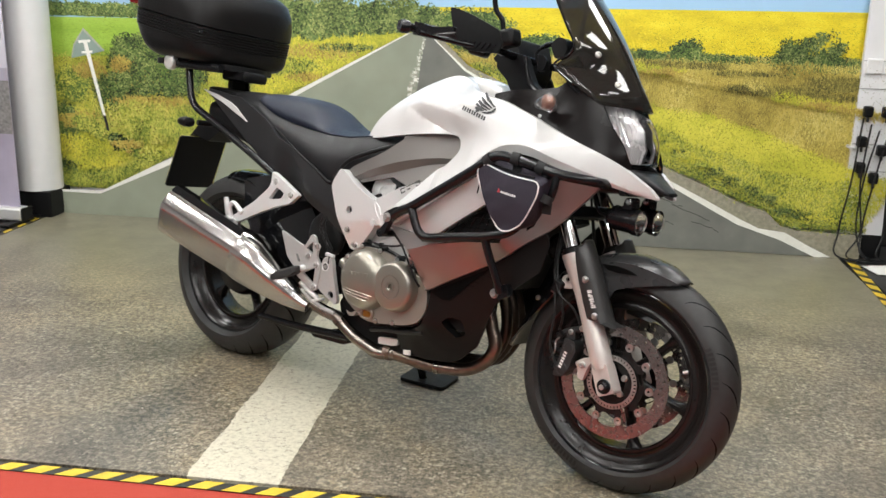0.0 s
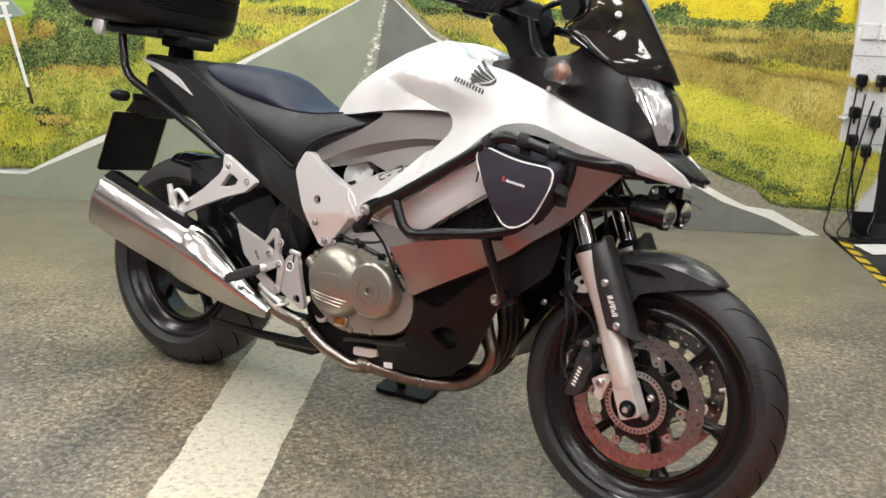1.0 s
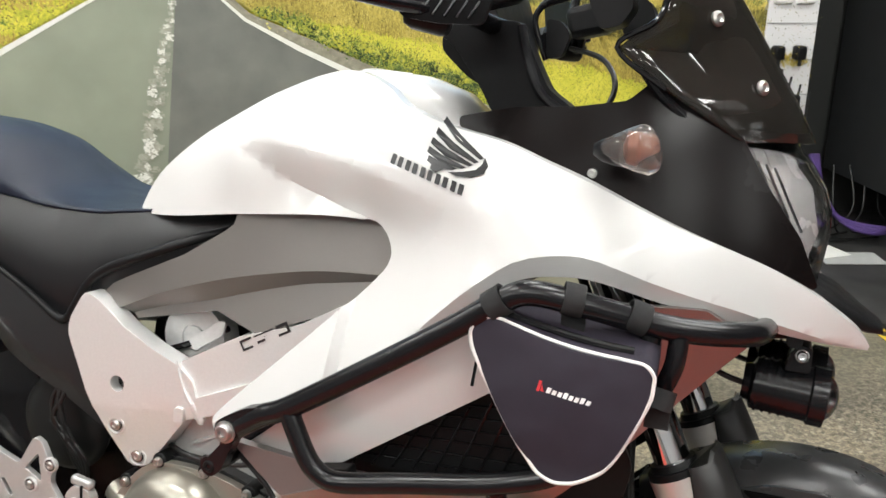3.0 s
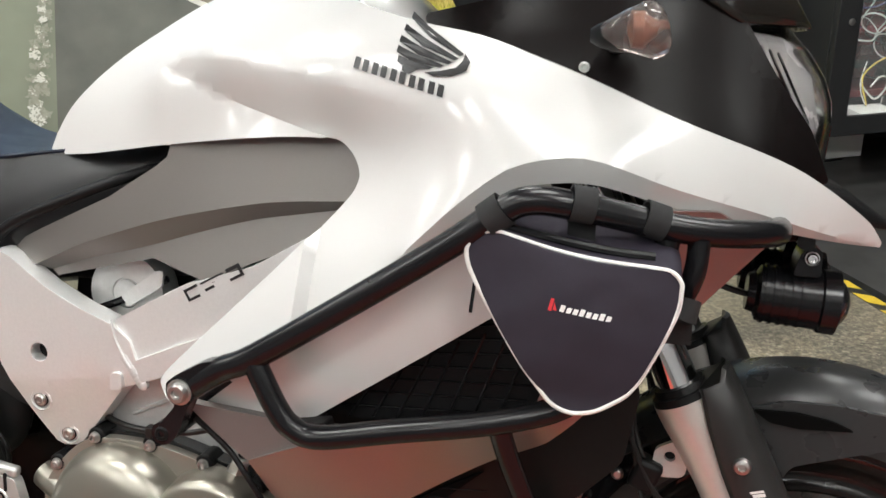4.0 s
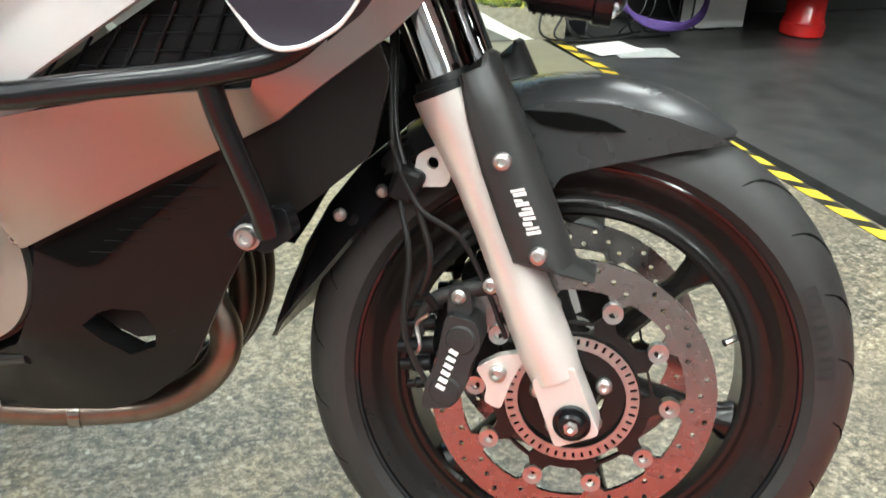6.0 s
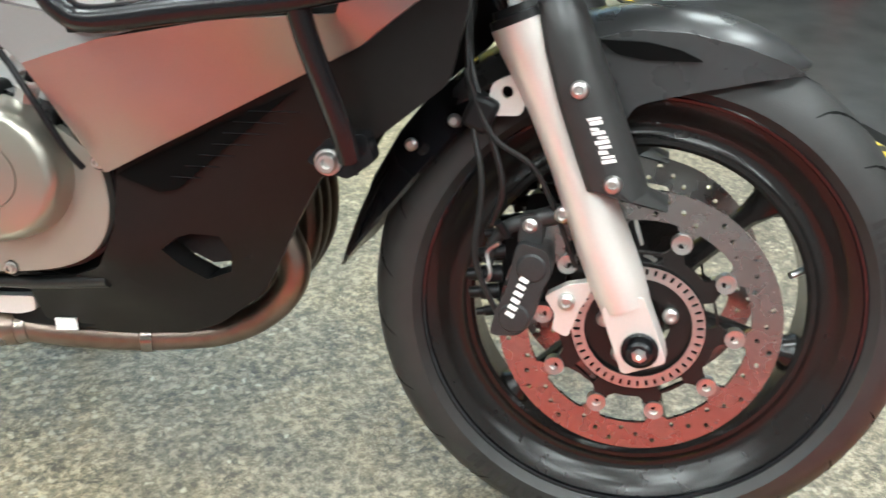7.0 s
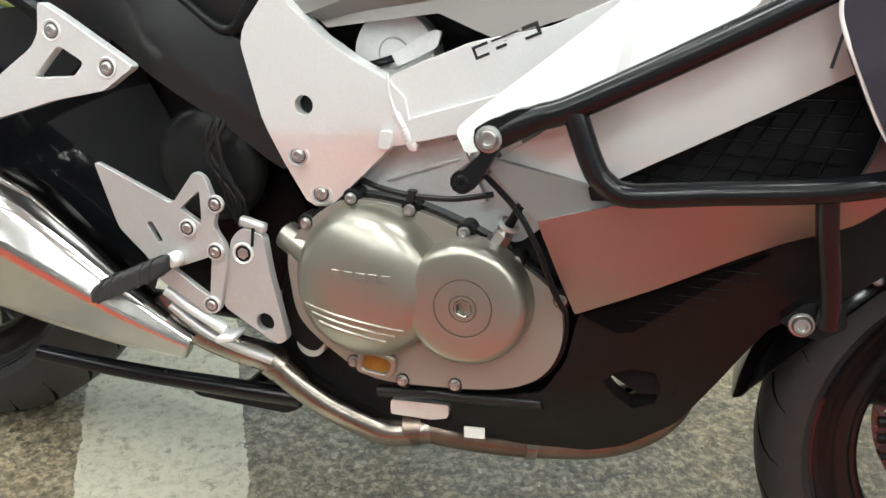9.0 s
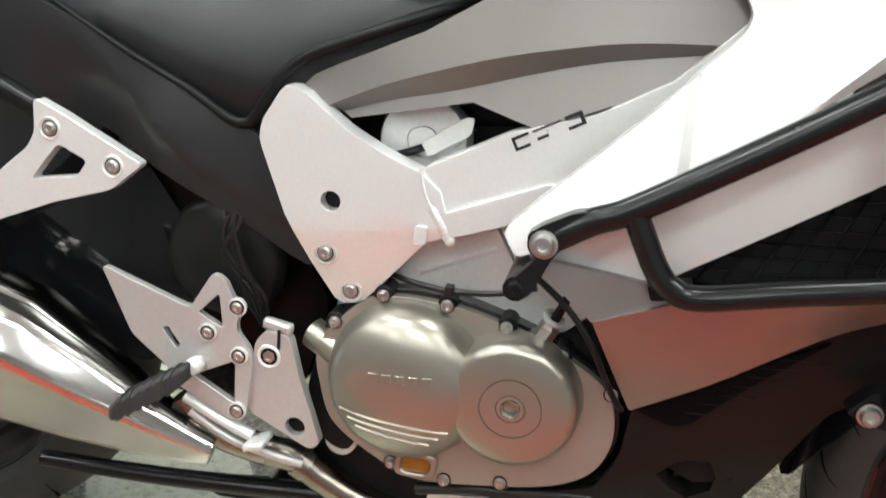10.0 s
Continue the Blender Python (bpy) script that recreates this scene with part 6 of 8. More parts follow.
def FY(x, z):
    """The fairing's side: a scoop below a crease, and a turned-in lower border."""
    y = FY0(x, z)
    if .754 < x < 1.06:
        zt, zd = (float(np.interp(x, [q[0] for q in c], [q[1] for q in c])) for c in (CREASE, VALLEY))
        fade = max(0.0, min(1.0, (1.06 - x) / .11))
        if z < zt and (z > zd or x > .948):
            y += 0.42 * min(zt - z, .055) * fade
        elif z <= zd:
            zi = float(np.interp(x, (.754, .87, .948), (.842, .857, .861)))
            y += 0.42 * (zt - zd) * fade * (0.3 + 0.7 * max(0.0, min(1.0, (z - zi) / max(1e-4, zd - zi))))
    if x > 1.03:
        zl, wd = edge_z(x), border(x)
        y += 0.9 * min(wd, max(0.0, zl + wd - z))
    return y


top = curve_through([(0.577, 0.824, 0), (0.588, 0.850, 0), (0.612, 0.882, 0), (0.664, 0.926, 0), (0.724, 0.964, 0), (0.79, 1.002, 0), (0.865, 1.028, 0), (0.93, 1.012, 0), (0.974, 0.993, 0), (1.04, 0.976, 0), (1.104, 0.964, 0), (1.157, 0.946, 0), (1.205, 0.928, 0), (1.286, 0.894, 0), (1.367, 0.864, 0), (1.405, 0.847, 0), (1.436, 0.828, 0), (1.464, 0.808, 0), (1.481, 0.794, 0), (1.491, 0.782, 0), (1.497, 0.773, 0)], 4)
low = curve_through([(1.496, 0.768, 0), (1.469, 0.772, 0), (1.436, 0.778, 0), (1.397, 0.786, 0), (1.35, 0.796, 0), (1.286, 0.813, 0), (1.225, 0.833, 0), (1.184, 0.835, 0), (1.143, 0.826, 0), (1.10, 0.795, 0), (0.985, 0.712, 0), (0.895, 0.649, 0), (0.826, 0.601, 0), (0.810, 0.599, 0)], 4)
inn = curve_through([(0.800, 0.612, 0), (0.806, 0.626, 0), (0.858, 0.678, 0), (0.926, 0.746, 0), (0.978, 0.802, 0), (0.990, 0.822, 0), (0.988, 0.836, 0), (0.974, 0.852, 0), (0.948, 0.861, 0), (0.87, 0.857, 0), (0.76, 0.843, 0), (0.66, 0.827, 0), (0.60, 0.820, 0)], 4)
top, low, inn = ([(p.x, p.y) for p in c] for c in (top, low, inn))


def edge_z(x):
    return float(np.interp(x, [q[0] for q in low[::-1]], [q[1] for q in low[::-1]]))


def border(x):
    return float(np.interp(x, (1.03, 1.10, 1.20, 1.36, 1.45, 1.497), (0.0, .020, .024, .016, .006, .001)))


def nearest(c, x, z):
    return min(range(len(c)), key=lambda i: (c[i][0] - x) ** 2 + (c[i][1] - z) ** 2)


kl = nearest(low, 1.03, edge_z(1.03))
i0, i1 = nearest(inn, .978, .802), nearest(inn, .948, .861)
VALLEY[-1] = inn[i1]
rim = [(x, edge_z(x) + border(x)) for x in np.linspace(1.478, low[kl][0] + 0.012, 26)]
side = [(1.05, .86), (1.02, .825)]
back = [(.70, .898), (.64, .862)]
upper = top + [low[0]] + rim + low[kl:] + inn[:i0 + 1] + side[::-1] + CREASE[::-1] + back + [inn[-1]]
outline = [upper, low[:kl + 1] + rim[::-1], CREASE + side + inn[i0:i1 + 1] + VALLEY[-2:0:-1], VALLEY + inn[i1 + 1:] + back[::-1]]
for s in (-1, 1):
    w = P("side_fairing", skin(outline, FY, 0.022, 0.0105, s), WHITE, "pearl white painted side fairing and tank panel", 0.003)
    if s < 0:
        sf = w
tank = P("fuel_tank", loft([ring_yz(x, 0, z, hy, hz, 28, 2.8) for x, z, hy, hz in ((0.58, 0.815, 0.07, 0.015), (0.62, 0.84, 0.100, 0.045), (0.70, 0.86, 0.108, 0.090), (0.78, 0.88, 0.105, 0.122), (0.86, 0.90, 0.095, 0.134), (0.94, 0.90, 0.10, 0.128), (0.99, 0.895, 0.105, 0.116), (1.03, 0.885, 0.12, 0.090), (1.05, 0.87, 0.11, 0.06))]), WHITE, "pearl white fuel tank")
P("filler_lid", lathe([(0.035, 0), (0.035, 0.004), (0.03, 0.007), (0, 0.008)], (0.88, 0, 1.024), 32, axis=(0, 0, 1)), ALU, "", 0, tank)
# panel seams and badge
wing = []
for (x0, z0), (x1, z1) in zip(((1.035, .985), (1.031, .973), (1.029, .9625), (1.0285, .953), (1.031, .944), (1.037, .9365)), ((1.0935, .946), (1.089, .942), (1.084, .9385), (1.077, .9355), (1.067, .9335), (1.056, .933))):
    wing.append([(x0, z0), (x0 + (x1 - x0) * .4, z0 + (z1 - z0) * .4 - .0012), (x1, z1), (x1 - .004, z1 - .0018), (x0 + (x1 - x0) * .4 - .001, z0 + (z1 - z0) * .4 - .0085), (x0 - .0006, z0 - .0062)])
wing.append([(1.094, .947), (1.100, .939), (1.098, .931), (1.085, .926), (1.068, .926), (1.058, .929), (1.075, .931), (1.088, .934), (1.093, .940)])
bars(sf, (0, 0, 0), (1, 0, 0), (0, 0, 1), wing, DECALB, "winged_badge", 0.0018, yfun=FY)
bars(sf, (0.9865, 0, 0.931), (0.968, 0, -0.250), (0.10, 0, 0.98), [[(0.0200 * i + q, 0), (0.0200 * i + q + 0.0062, 0), (0.0200 * i + q + 0.0062, 0.0108), (0.0200 * i + q, 0.0108)] for i in range(5) for q in (0.0, 0.0094)], DECALB, "badge_bar", 0.0018, yfun=FY)

GY0 = spline_y([(.585, .715, -.172), (.69, .768, -.178), (.76, .82, -.174), (.77, .86, -.166), (.95, .87, -.168), (.99, .82, -.180), (.88, .82, -.178), (.80, .78, -.186), (.70, .752, -.184), (.90, .792, -.188), (.97, .79, -.188)])


CC = [(p.x, p.y) for p in curve_through([(.594, .6995, 0), (.63, .7165, 0), (.668, .733, 0), (.757, .763, 0), (.841, .783, 0), (.902, .793, 0), (.978, .798, 0)], 4)]
CB = [(p.x, p.y) for p in curve_through([(.606, .6925, 0), (.66, .711, 0), (.728, .729, 0), (.794, .750, 0), (.857, .768, 0), (.91, .778, 0), (.970, .788, 0)], 4)]


def GY(x, z):
    """The side cover: a flank, an arched step below it, and a lower lip that comes out again."""
    zc, zb = (float(np.interp(x, [q[0] for q in c], [q[1] for q in c])) for c in (CC, CB))
    if z >= zc:
        return GY0(x, z)
    if z >= zb:
        return GY0(x, zc) + 0.015 * (zc - z) / max(1e-4, zc - zb)
    return GY0(x, zc) + 0.015 - 0.35 * (zb - z)


cover_up = [(.560, .712), (.575, .728), (.60, .741), (.69, .783), (.748, .820), (.760, .830), (.768, .862), (.95, .875), (1.0, .84), (.99, .81)] + CC[::-1]
cover_low = CB + [(.965, .785), (.920, .748), (.862, .724), (.822, .7015), (.812, .7015), (.774, .711), (.744, .719), (.668, .700), (.616, .687)]
for s in (-1, 1):
    P("side_cover", skin([cover_up, CC + CB[::-1], cover_low], GY, 0.012, 0.012, s), GREYP, "warm grey satin side cover", 0.0)

# silver flank panels and the black grille between them
UY = spline_y([(.84, .59, -.245), (1.1, .766, -.258), (1.34, .80, -.17), (1.155, .722, -.244), (.96, .588, -.236), (1.3, .74, -.18), (1.0, .66, -.25), (1.22, .76, -.225)])
P("upper_flank", skin(rounded([(.838, .588), (.908, .646), (1.1, .772), (1.17, .812), (1.195, .815), (1.195, .742), (1.155, .723), (.965, .591), (.941, .574)], 0.004), UY, 0.01, 0.02), WHITE, "white flank panel behind the crash bar", 0.002)
KY = spline_y([(.827, .594, -.262), (.94, .578, -.246), (.892, .536, -.255), (.99, .577, -.243)])
P("flank_shoulder", skin(rounded([(.822, .596), (.84, .592), (.941, .578), (1.0, .578), (.96, .563), (.892, .534), (.858, .562)], 0.004), KY, 0.012, 0.02), SILVER, "silver flank shoulder", 0.002)
LY = spline_y([(.89, .536, -.256), (.99, .574, -.248), (1.18, .61, -.235), (1.34, .785, -.165), (1.37, .775, -.15), (1.27, .655, -.168), (1.133, .545, -.195), (1.22, .80, -.235), (1.19, .68, -.230), (.939, .431, -.209), (1.0, .50, -.226)])
P("lower_flank", skin(rounded([(.890, .537), (.96, .564), (1.06, .588), (1.17, .604), (1.185, .65), (1.20, .74), (1.205, .815), (1.33, .81), (1.38, .778), (1.27, .653), (1.186, .576), (1.133, .545), (.939, .430)], 0.003), LY, 0.012, 0.02), SILVER, "silver metallic lower flank panel", 0.002)
gr = P("side_grille", plate([(.95, .58), (1.16, .73), (1.26, .745), (1.24, .66), (1.18, .60), (1.0, .575)], -0.205, -0.19), BLACKP, "black mesh grille", 0)
for i in range(8):
    P("grille_wire", tube([(.955 + .026 * i, -0.208, .575 + .003 * i), (.99 + .026 * i, -0.208, .62 + .012 * i)], 0.0016, 5, smooth=False), BLACKM, "", 0, gr)
for i in range(9):
    z = .59 + .016 * i
    P("grille_wire", tube([(.97 + .023 * i, -0.207, z), (min(1.20, 1.16 + .004 * i), -0.207, z + 0.010)], 0.0012, 5, smooth=False), BLACKM, "", 0, gr)
P("panel_clip", plate(rounded([(.935, .582), (.975, .590), (.978, .575), (.940, .568)], 0.003), -0.262, -0.24), BLACKP, "", 0.002)

# belly pan
PAN = mat("satin_black_belly_plastic", (0.0095, 0.0082, 0.0076), 0.36, 0, 0, 0.2, 120, 0.1, 900, spec=0.17)
SLOTM = mat("black_intake_shade", (0.002, 0.002, 0.002), 0.8, spec=0.08)
BY = spline_y([(.82, .30, -.158), (.93, .32, -.186), (.94, .42, -.195), (1.148, .530, -.182), (1.25, .61, -.165), (1.257, .54, -.163), (1.2, .49, -.174), (1.14, .44, -.160), (1.13, .38, -.145), (1.10, .31, -.122), (1.03, .245, -.112), (.94, .228, -.116), (.81, .226, -.122), (1.0, .35, -.170)])
hole = [(0.979, 0.347), (0.994, 0.328), (1.016, 0.309), (1.041, 0.320), (1.044, 0.342), (1.034, 0.364), (1.008, 0.366), (0.994, 0.361)]
belly_out = rounded([(.80, .288), (.870, .298), (.916, .322), (.937, .368), (.940, .40), (.945, .445), (1.148, .566), (1.250, .672), (1.272, .620), (1.259, .544), (1.200, .490), (1.140, .440), (1.120, .400), (1.094, .342), (1.070, .292), (1.016, .243), (.972, .222), (.89, .211), (.806, .217)], 0.010)
bp_ = P("belly_pan", skin(belly_out, BY, 0.006, 0.02, -1, [hole]), PAN, "black plastic belly pan", 0.0)
P("belly_pan_left", skin([(x, max(z, .36)) for x, z in belly_out if x > .93], BY, 0.006, 0.03, 1), BLACKP, "black plastic belly pan")
for i in range(len(hole)):
    (x0, z0), (x1, z1) = hole[i], hole[(i + 1) % len(hole)]
    P("hole_wall", loft([[(x, BY(x, z) + d, z) for x, z in ((x0, z0), (x1, z1))] for d in (0.002, 0.035)], closed=False), BLACKP, "", 0, bp_)
# Dark plate added behind the hole to give it a shaded inside.
P("belly_shadow_plate", plate([(.972, .352), (.998, .338), (1.022, .328), (1.062, .338), (1.066, .37), (1.04, .395), (1.0, .395), (.972, .380)], -0.146, -0.142), DARK, "", 0, bp_)
# Black sheet proud of the pan, painted as the recess's darkness.
P("chin_slot_shade", skin(rounded([(.945, .428), (.985, .412), (1.003, .416), (1.05, .462), (1.122, .528), (.975, .445)], 0.004), lambda x, z: BY(x, z) - 0.005, 0.004, 0.01), SLOTM, "black sheet for the shaded intake slot", 0, bp_)
for i in range(7):
    x = 1.0 + 0.016 * i
    P("slot_wire", tube([(x - 0.02, BY(x, .42 + .015 * i) - .0065, .428 + .0125 * i), (x + 0.03, BY(x, .42 + .015 * i) - .0065, .432 + .0125 * i)], 0.0006, 5, smooth=False), BLACKM, "", 0, bp_)
P("flank_edging", tube([(.83, -.252, .574), (.866, -.252, .545), (.892, -.254, .513), (.917, -.243, .463), (.930, -.232, .440)], 0.0032, 8), BLACKP, "black rubber edging")
P("radiator", block(1.13, 0, 0.60, 0.04, 0.26, 0.30, (0, 20, 0)), DARK, "dark radiator core", 0.004)

# crash bars, bag
R = 0.0128
cb = P("crash_bar", tube([(.845, -.285, .620), (.880, -.288, .643), (.915, -.290, .660), (1.02, -.292, .728), (1.10, -.292, .782), (1.145, -.292, .815), (1.172, -.290, .826), (1.215, -.280, .821), (1.305, -.245, .802), (1.375, -.19, .795), (1.39, -.12, .79)], R, 16, 6), BLACKM, "satin black steel crash bar")
P("lower_rail", tube([(.913, -.290, .658), (.922, -.291, .640), (.938, -.291, .610), (.952, -.290, .594), (.978, -.288, .586), (1.05, -.284, .600), (1.16, -.276, .622), (1.22, -.262, .648), (1.268, -.25, .72), (1.285, -.25, .795)], R * 0.92, 16, 6), BLACKM, "", 0, cb)
P("drop_strut", tube([(1.146, -.275, .622), (1.156, -.262, .580), (1.177, -.238, .512), (1.184, -.224, .478)], R * 0.84, 14, 6), BLACKM, "", 0, cb)
P("bar_bracket", plate(rounded([(.822, .624), (.834, .634), (.862, .650), (.885, .655), (.875, .630), (.855, .618), (.845, .599), (.837, .578), (.829, .564), (.814, .568), (.814, .580), (.834, .604)], 0.006), -0.296, -0.278), BLACKM, "", 0.003, cb)
bolt(cb, .839, -.296, .618, 0.0105, BOLT, 0.009, "bar_bolt")
bolt(cb, .818, -.292, .572, 0.0075, DARK, 0.006, "bar_bolt")
P("bar_spacer", tube([(.818, -.295, .572), (.818, -.16, .572)], 0.012, 12, smooth=False), BLACKM, "", 0, cb)
P("strut_mount", plate(rounded([(1.140, .468), (1.160, .492), (1.195, .500), (1.205, .475), (1.18, .455)], 0.006), -0.214, -0.19), BLACKM, "", 0.003, cb)
bolt(cb, 1.162, -.214, .470, 0.0100, BOLT, 0.009, "bar_bolt")
P("bar_left", tube([(.845, .285, .620), (.915, .290, .660), (1.10, .292, .782), (1.172, .290, .826), (1.305, .245, .802), (1.39, .12, .79)], R, 12, 6), BLACKM, "", 0, cb)
P("cross_tube", tube([(1.385, -.13, .79), (1.39, .13, .79)], R, 12, smooth=False), BLACKM, "", 0, cb)

P("bar_stay", tube([(1.312, -.245, .795), (1.310, -.245, .765), (1.300, -.240, .735)], 0.010, 12), BLACKM, "", 0, cb)

bag = thing("crash_bar_bag", "dark purple-black nylon bag with white piping strapped to the crash bar", "bag", BIKE)
front = [(1.118, .776), (1.120, .788), (1.130, .797), (1.144, .799), (1.161, .795), (1.193, .787), (1.230, .781), (1.274, .778), (1.290, .776), (1.298, .768), (1.299, .759), (1.296, .738), (1.276, .690), (1.264, .670), (1.255, .661), (1.238, .650), (1.226, .646), (1.213, .645), (1.198, .651), (1.186, .664), (1.165, .691), (1.127, .753)]
fl = [(p.x, p.y) for p in curve_through([(x, z, 0) for x, z in front], 4, True)]
cxm, czm = 1.212, 0.735


def FB(x, z):
    """The bag's front: a soft swell with shallow creases that run down from its top seam."""
    swell = max(0, 1 - ((x - cxm) / .085) ** 2) * max(0, 1 - ((z - czm) / .075) ** 2)
    u, v = 0.8 * x + 0.6 * z, -0.6 * x + 0.8 * z
    edge_ = min(1.0, swell * 2.2)
    return -0.012 * swell + edge_ * (0.0022 * noise.noise((u * 16, v * 30, 4.0)) + 0.0014 * noise.noise((u * 30, v * 60, 9.0)))


body = bmesh.new()
rings = []
for y, k in ((-0.215, 0.80), (-0.222, 0.93), (-0.26, 0.985), (-0.297, 1.0), (-0.300, 0.985)):
    rings.append([(cxm + (x - cxm) * k, y, czm + (z - czm) * k + 0.34 * (y + 0.30) * (z > .75)) for x, z in fl])
loft(rings, bm=body)
part("pouch", body, FABRIC, bag)
part("front_panel", skin([(cxm + (x - cxm) * 0.985, czm + (z - czm) * 0.985) for x, z in fl], lambda x, z: -0.3005 + FB(x, z), 0.004, 0.006), FABRIC, bag, "dark purple nylon front panel")
part("piping", tube([(x, -0.3005, z) for x, z in fl] + [(fl[0][0], -0.3005, fl[0][1])], 0.0020, 8, 1), PIPING, bag, "white piping")
part("zip", tube([(1.140, -0.290, .8035), (1.19, -0.289, .7945), (1.235, -0.288, .7875), (1.276, -0.286, .7845)], 0.0038, 8), BLACKM, bag, "black zip")
part("zip_pull", block(1.124, -0.296, .742, 0.003, 0.002, 0.035, (0, 6, 0)), BLACKG, bag)
for x, z, a in ((1.140, .812, 38), (1.212, .824, -8), (1.272, .811, -18), (1.300, .735, 80)):
    yb = -0.292 if x < 1.2 else -0.281 if x < 1.25 else -0.259
    bm = lathe([(R + 0.0012, -0.010), (R + 0.0035, -0.010), (R + 0.0035, 0.010), (R + 0.0012, 0.010), (R + 0.0012, -0.010)], (x, yb, z), 14, axis=(math.cos(math.radians(a)), 0.0 if x < 1.2 else 0.3, math.sin(math.radians(a))))
    st = part("strap", bm, VELCRO, bag, "black velcro strap")
    part("strap_tail", block(x, yb + 0.012, z - 0.02, 0.024, 0.004, 0.03), VELCRO, st)
bars(bag, (1.192, 0, .7415), (0.985, 0, -0.13), (0.13, 0, 0.985), [[(0.0095 + 0.0056 * i, -0.003), (0.0135 + 0.0056 * i, -0.003), (0.0146 + 0.0056 * i, 0.0018 + 0.0012 * (i % 3 == 0)), (0.0106 + 0.0056 * i, 0.0018 + 0.0012 * (i % 3 == 0))] for i in range(8)], DECALW, "printed_bar", 0.0012, yfun=lambda x, z: -0.3005 + FB(x, z))
bars(bag, (1.192, 0, .7415), (0.985, 0, -0.13), (0.13, 0, 0.985), [[(0.0, -0.004), (0.003, -0.004), (0.004, 0.007), (0.001, 0.007)], [(0.004, -0.003), (0.0075, -0.003), (0.0045, 0.004)]], DECALR, "printed_mark", 0.0012, yfun=lambda x, z: -0.3005 + FB(x, z))

# ---- exhaust ----
# Header pipes are darker than the rest of the exhaust.
HEADP = mat("dark_header_steel", (0.05, 0.038, 0.03), 0.45, 1, 0, 0.3, 25, 0.1, 200, col2=(0.10, 0.075, 0.06))
ex = P("exhaust_pipe", tube([(.772, -.102, .198), (.724, -.118, .190), (.690, -.126, .199), (.640, -.133, .217), (.592, -.138, .243), (.562, -.142, .264), (.522, -.150, .272), (.478, -.160, .287), (.452, -.168, .308), (.430, -.172, .338)], [0.0203, 0.02, 0.0197, 0.0191, 0.0191, 0.0191, 0.0186, 0.0186, 0.018, 0.0174], 20, 6), HEAT2, "tarnished stainless exhaust pipe")
P("clamp", tube([(.578, -.140, .254), (.565, -.142, .262)], 0.0215, 20, smooth=False), HEAT2, "", 0, ex)
P("clamp", tube([(.762, -.104, .197), (.740, -.109, .194)], 0.0235, 20, smooth=False), HEAT, "", 0, ex)
P("collector", tube([(1.0, -.03, .43), (1.035, -.03, .38), (1.056, -.03, .330), (1.072, -.03, .294), (1.064, -.03, .258), (1.032, -.03, .221), (.984, -.034, .195), (.92, -.048, .185), (.86, -.066, .184), (.81, -.088, .191), (.765, -.102, .197)], 0.0190, 20), HEAT, "brown heat-tinted collector pipe", 0, ex)
P("collector_joint", tube([(.905, -.053, .1847), (.892, -.057, .1843)], 0.0215, 18, smooth=False), HEAT2, "", 0, ex)
for i, yy in enumerate((0.015, 0.050, 0.085)):
    P("header_pipe", tube([(1.03, yy, .46), (1.055, yy, .41), (1.072, yy, .355), (1.070, yy, .30), (1.045, yy, .250), (1.01, yy, .218), (.95, yy * .8, .205), (.90, yy * .7, .203)], 0.0165, 14), HEADP, "dark header pipe", 0, ex)
P("warning_tag", block(.835, -.125, .219, 0.026, 0.003, 0.014, (0, -8, 0)), PAPER, "", 0, ex)


MUF_A, MUF_B = Vector((0.445, -0.185, 0.312)), Vector((-0.150, -0.246, 0.483))
MUF_D = (MUF_B - MUF_A).normalized()
MUF_UP = (Vector((0, 0.10, 1)) - MUF_D * Vector((0, 0.10, 1)).dot(MUF_D)).normalized()
MUF_OUT = MUF_UP.cross(MUF_D) if MUF_UP.cross(MUF_D).y < 0 else MUF_D.cross(MUF_UP)
# the silencer's section, outwards and up: a dark crown, a bright shoulder, a creased waist and a slanting flank
SECTION = [(-.046, .058), (-.020, .084), (.022, .084), (.046, .060), (.060, .022), (.058, .004), (.036, -.066), (.020, -.082), (-.030, -.080), (-.050, -.040)]


def muffler_ring(u, k, drop=0.0, r=0.012, kx=1.0):
    c = MUF_A + (MUF_B - MUF_A) * u - MUF_UP * drop
    return [c + MUF_OUT * a * k * kx + MUF_UP * b * k for a, b in rounded(SECTION, r, 3)]


mu = P("muffler", loft([muffler_ring(u, k) for u, k in ((0.42, 0.90), (0.46, 0.925), (0.7, 0.97), (0.95, 1.0), (0.975, 1.0), (0.985, 1.012), (0.998, 1.008), (1.004, 0.96), (1.004, 0.90), (0.985, 0.86))]), STEEL, "brushed stainless silencer with creased sides")
P("end_cap", loft([muffler_ring(u, k) for u, k in ((0.968, 0.87), (0.990, 0.865), (0.992, 0.50), (0.985, 0.45))]), BLACKM, "black silencer end cap", 0, mu)
P("band", loft([muffler_ring(u, k, kx=1.02) for u, k in ((0.425, 0.915), (0.428, 0.95), (0.452, 0.955), (0.456, 0.925))]), STEEL, "", 0, mu)
P("front_cone", loft([muffler_ring(u, k, dr, 0.006, kx) for u, k, dr, kx in ((-0.06, 0.20, .026, 1.1), (-0.03, 0.26, .026, 1.1), (0.08, 0.48, .022, 1.08), (0.20, 0.72, .012, 1.06), (0.33, 0.93, .001, 1.05), (0.40, 0.97, 0, 1.05), (0.435, 0.955, 0, 1.03), (0.44, 0.90, 0, 1.0))]), STEEL, "polished faceted silencer shield", 0.0, mu)
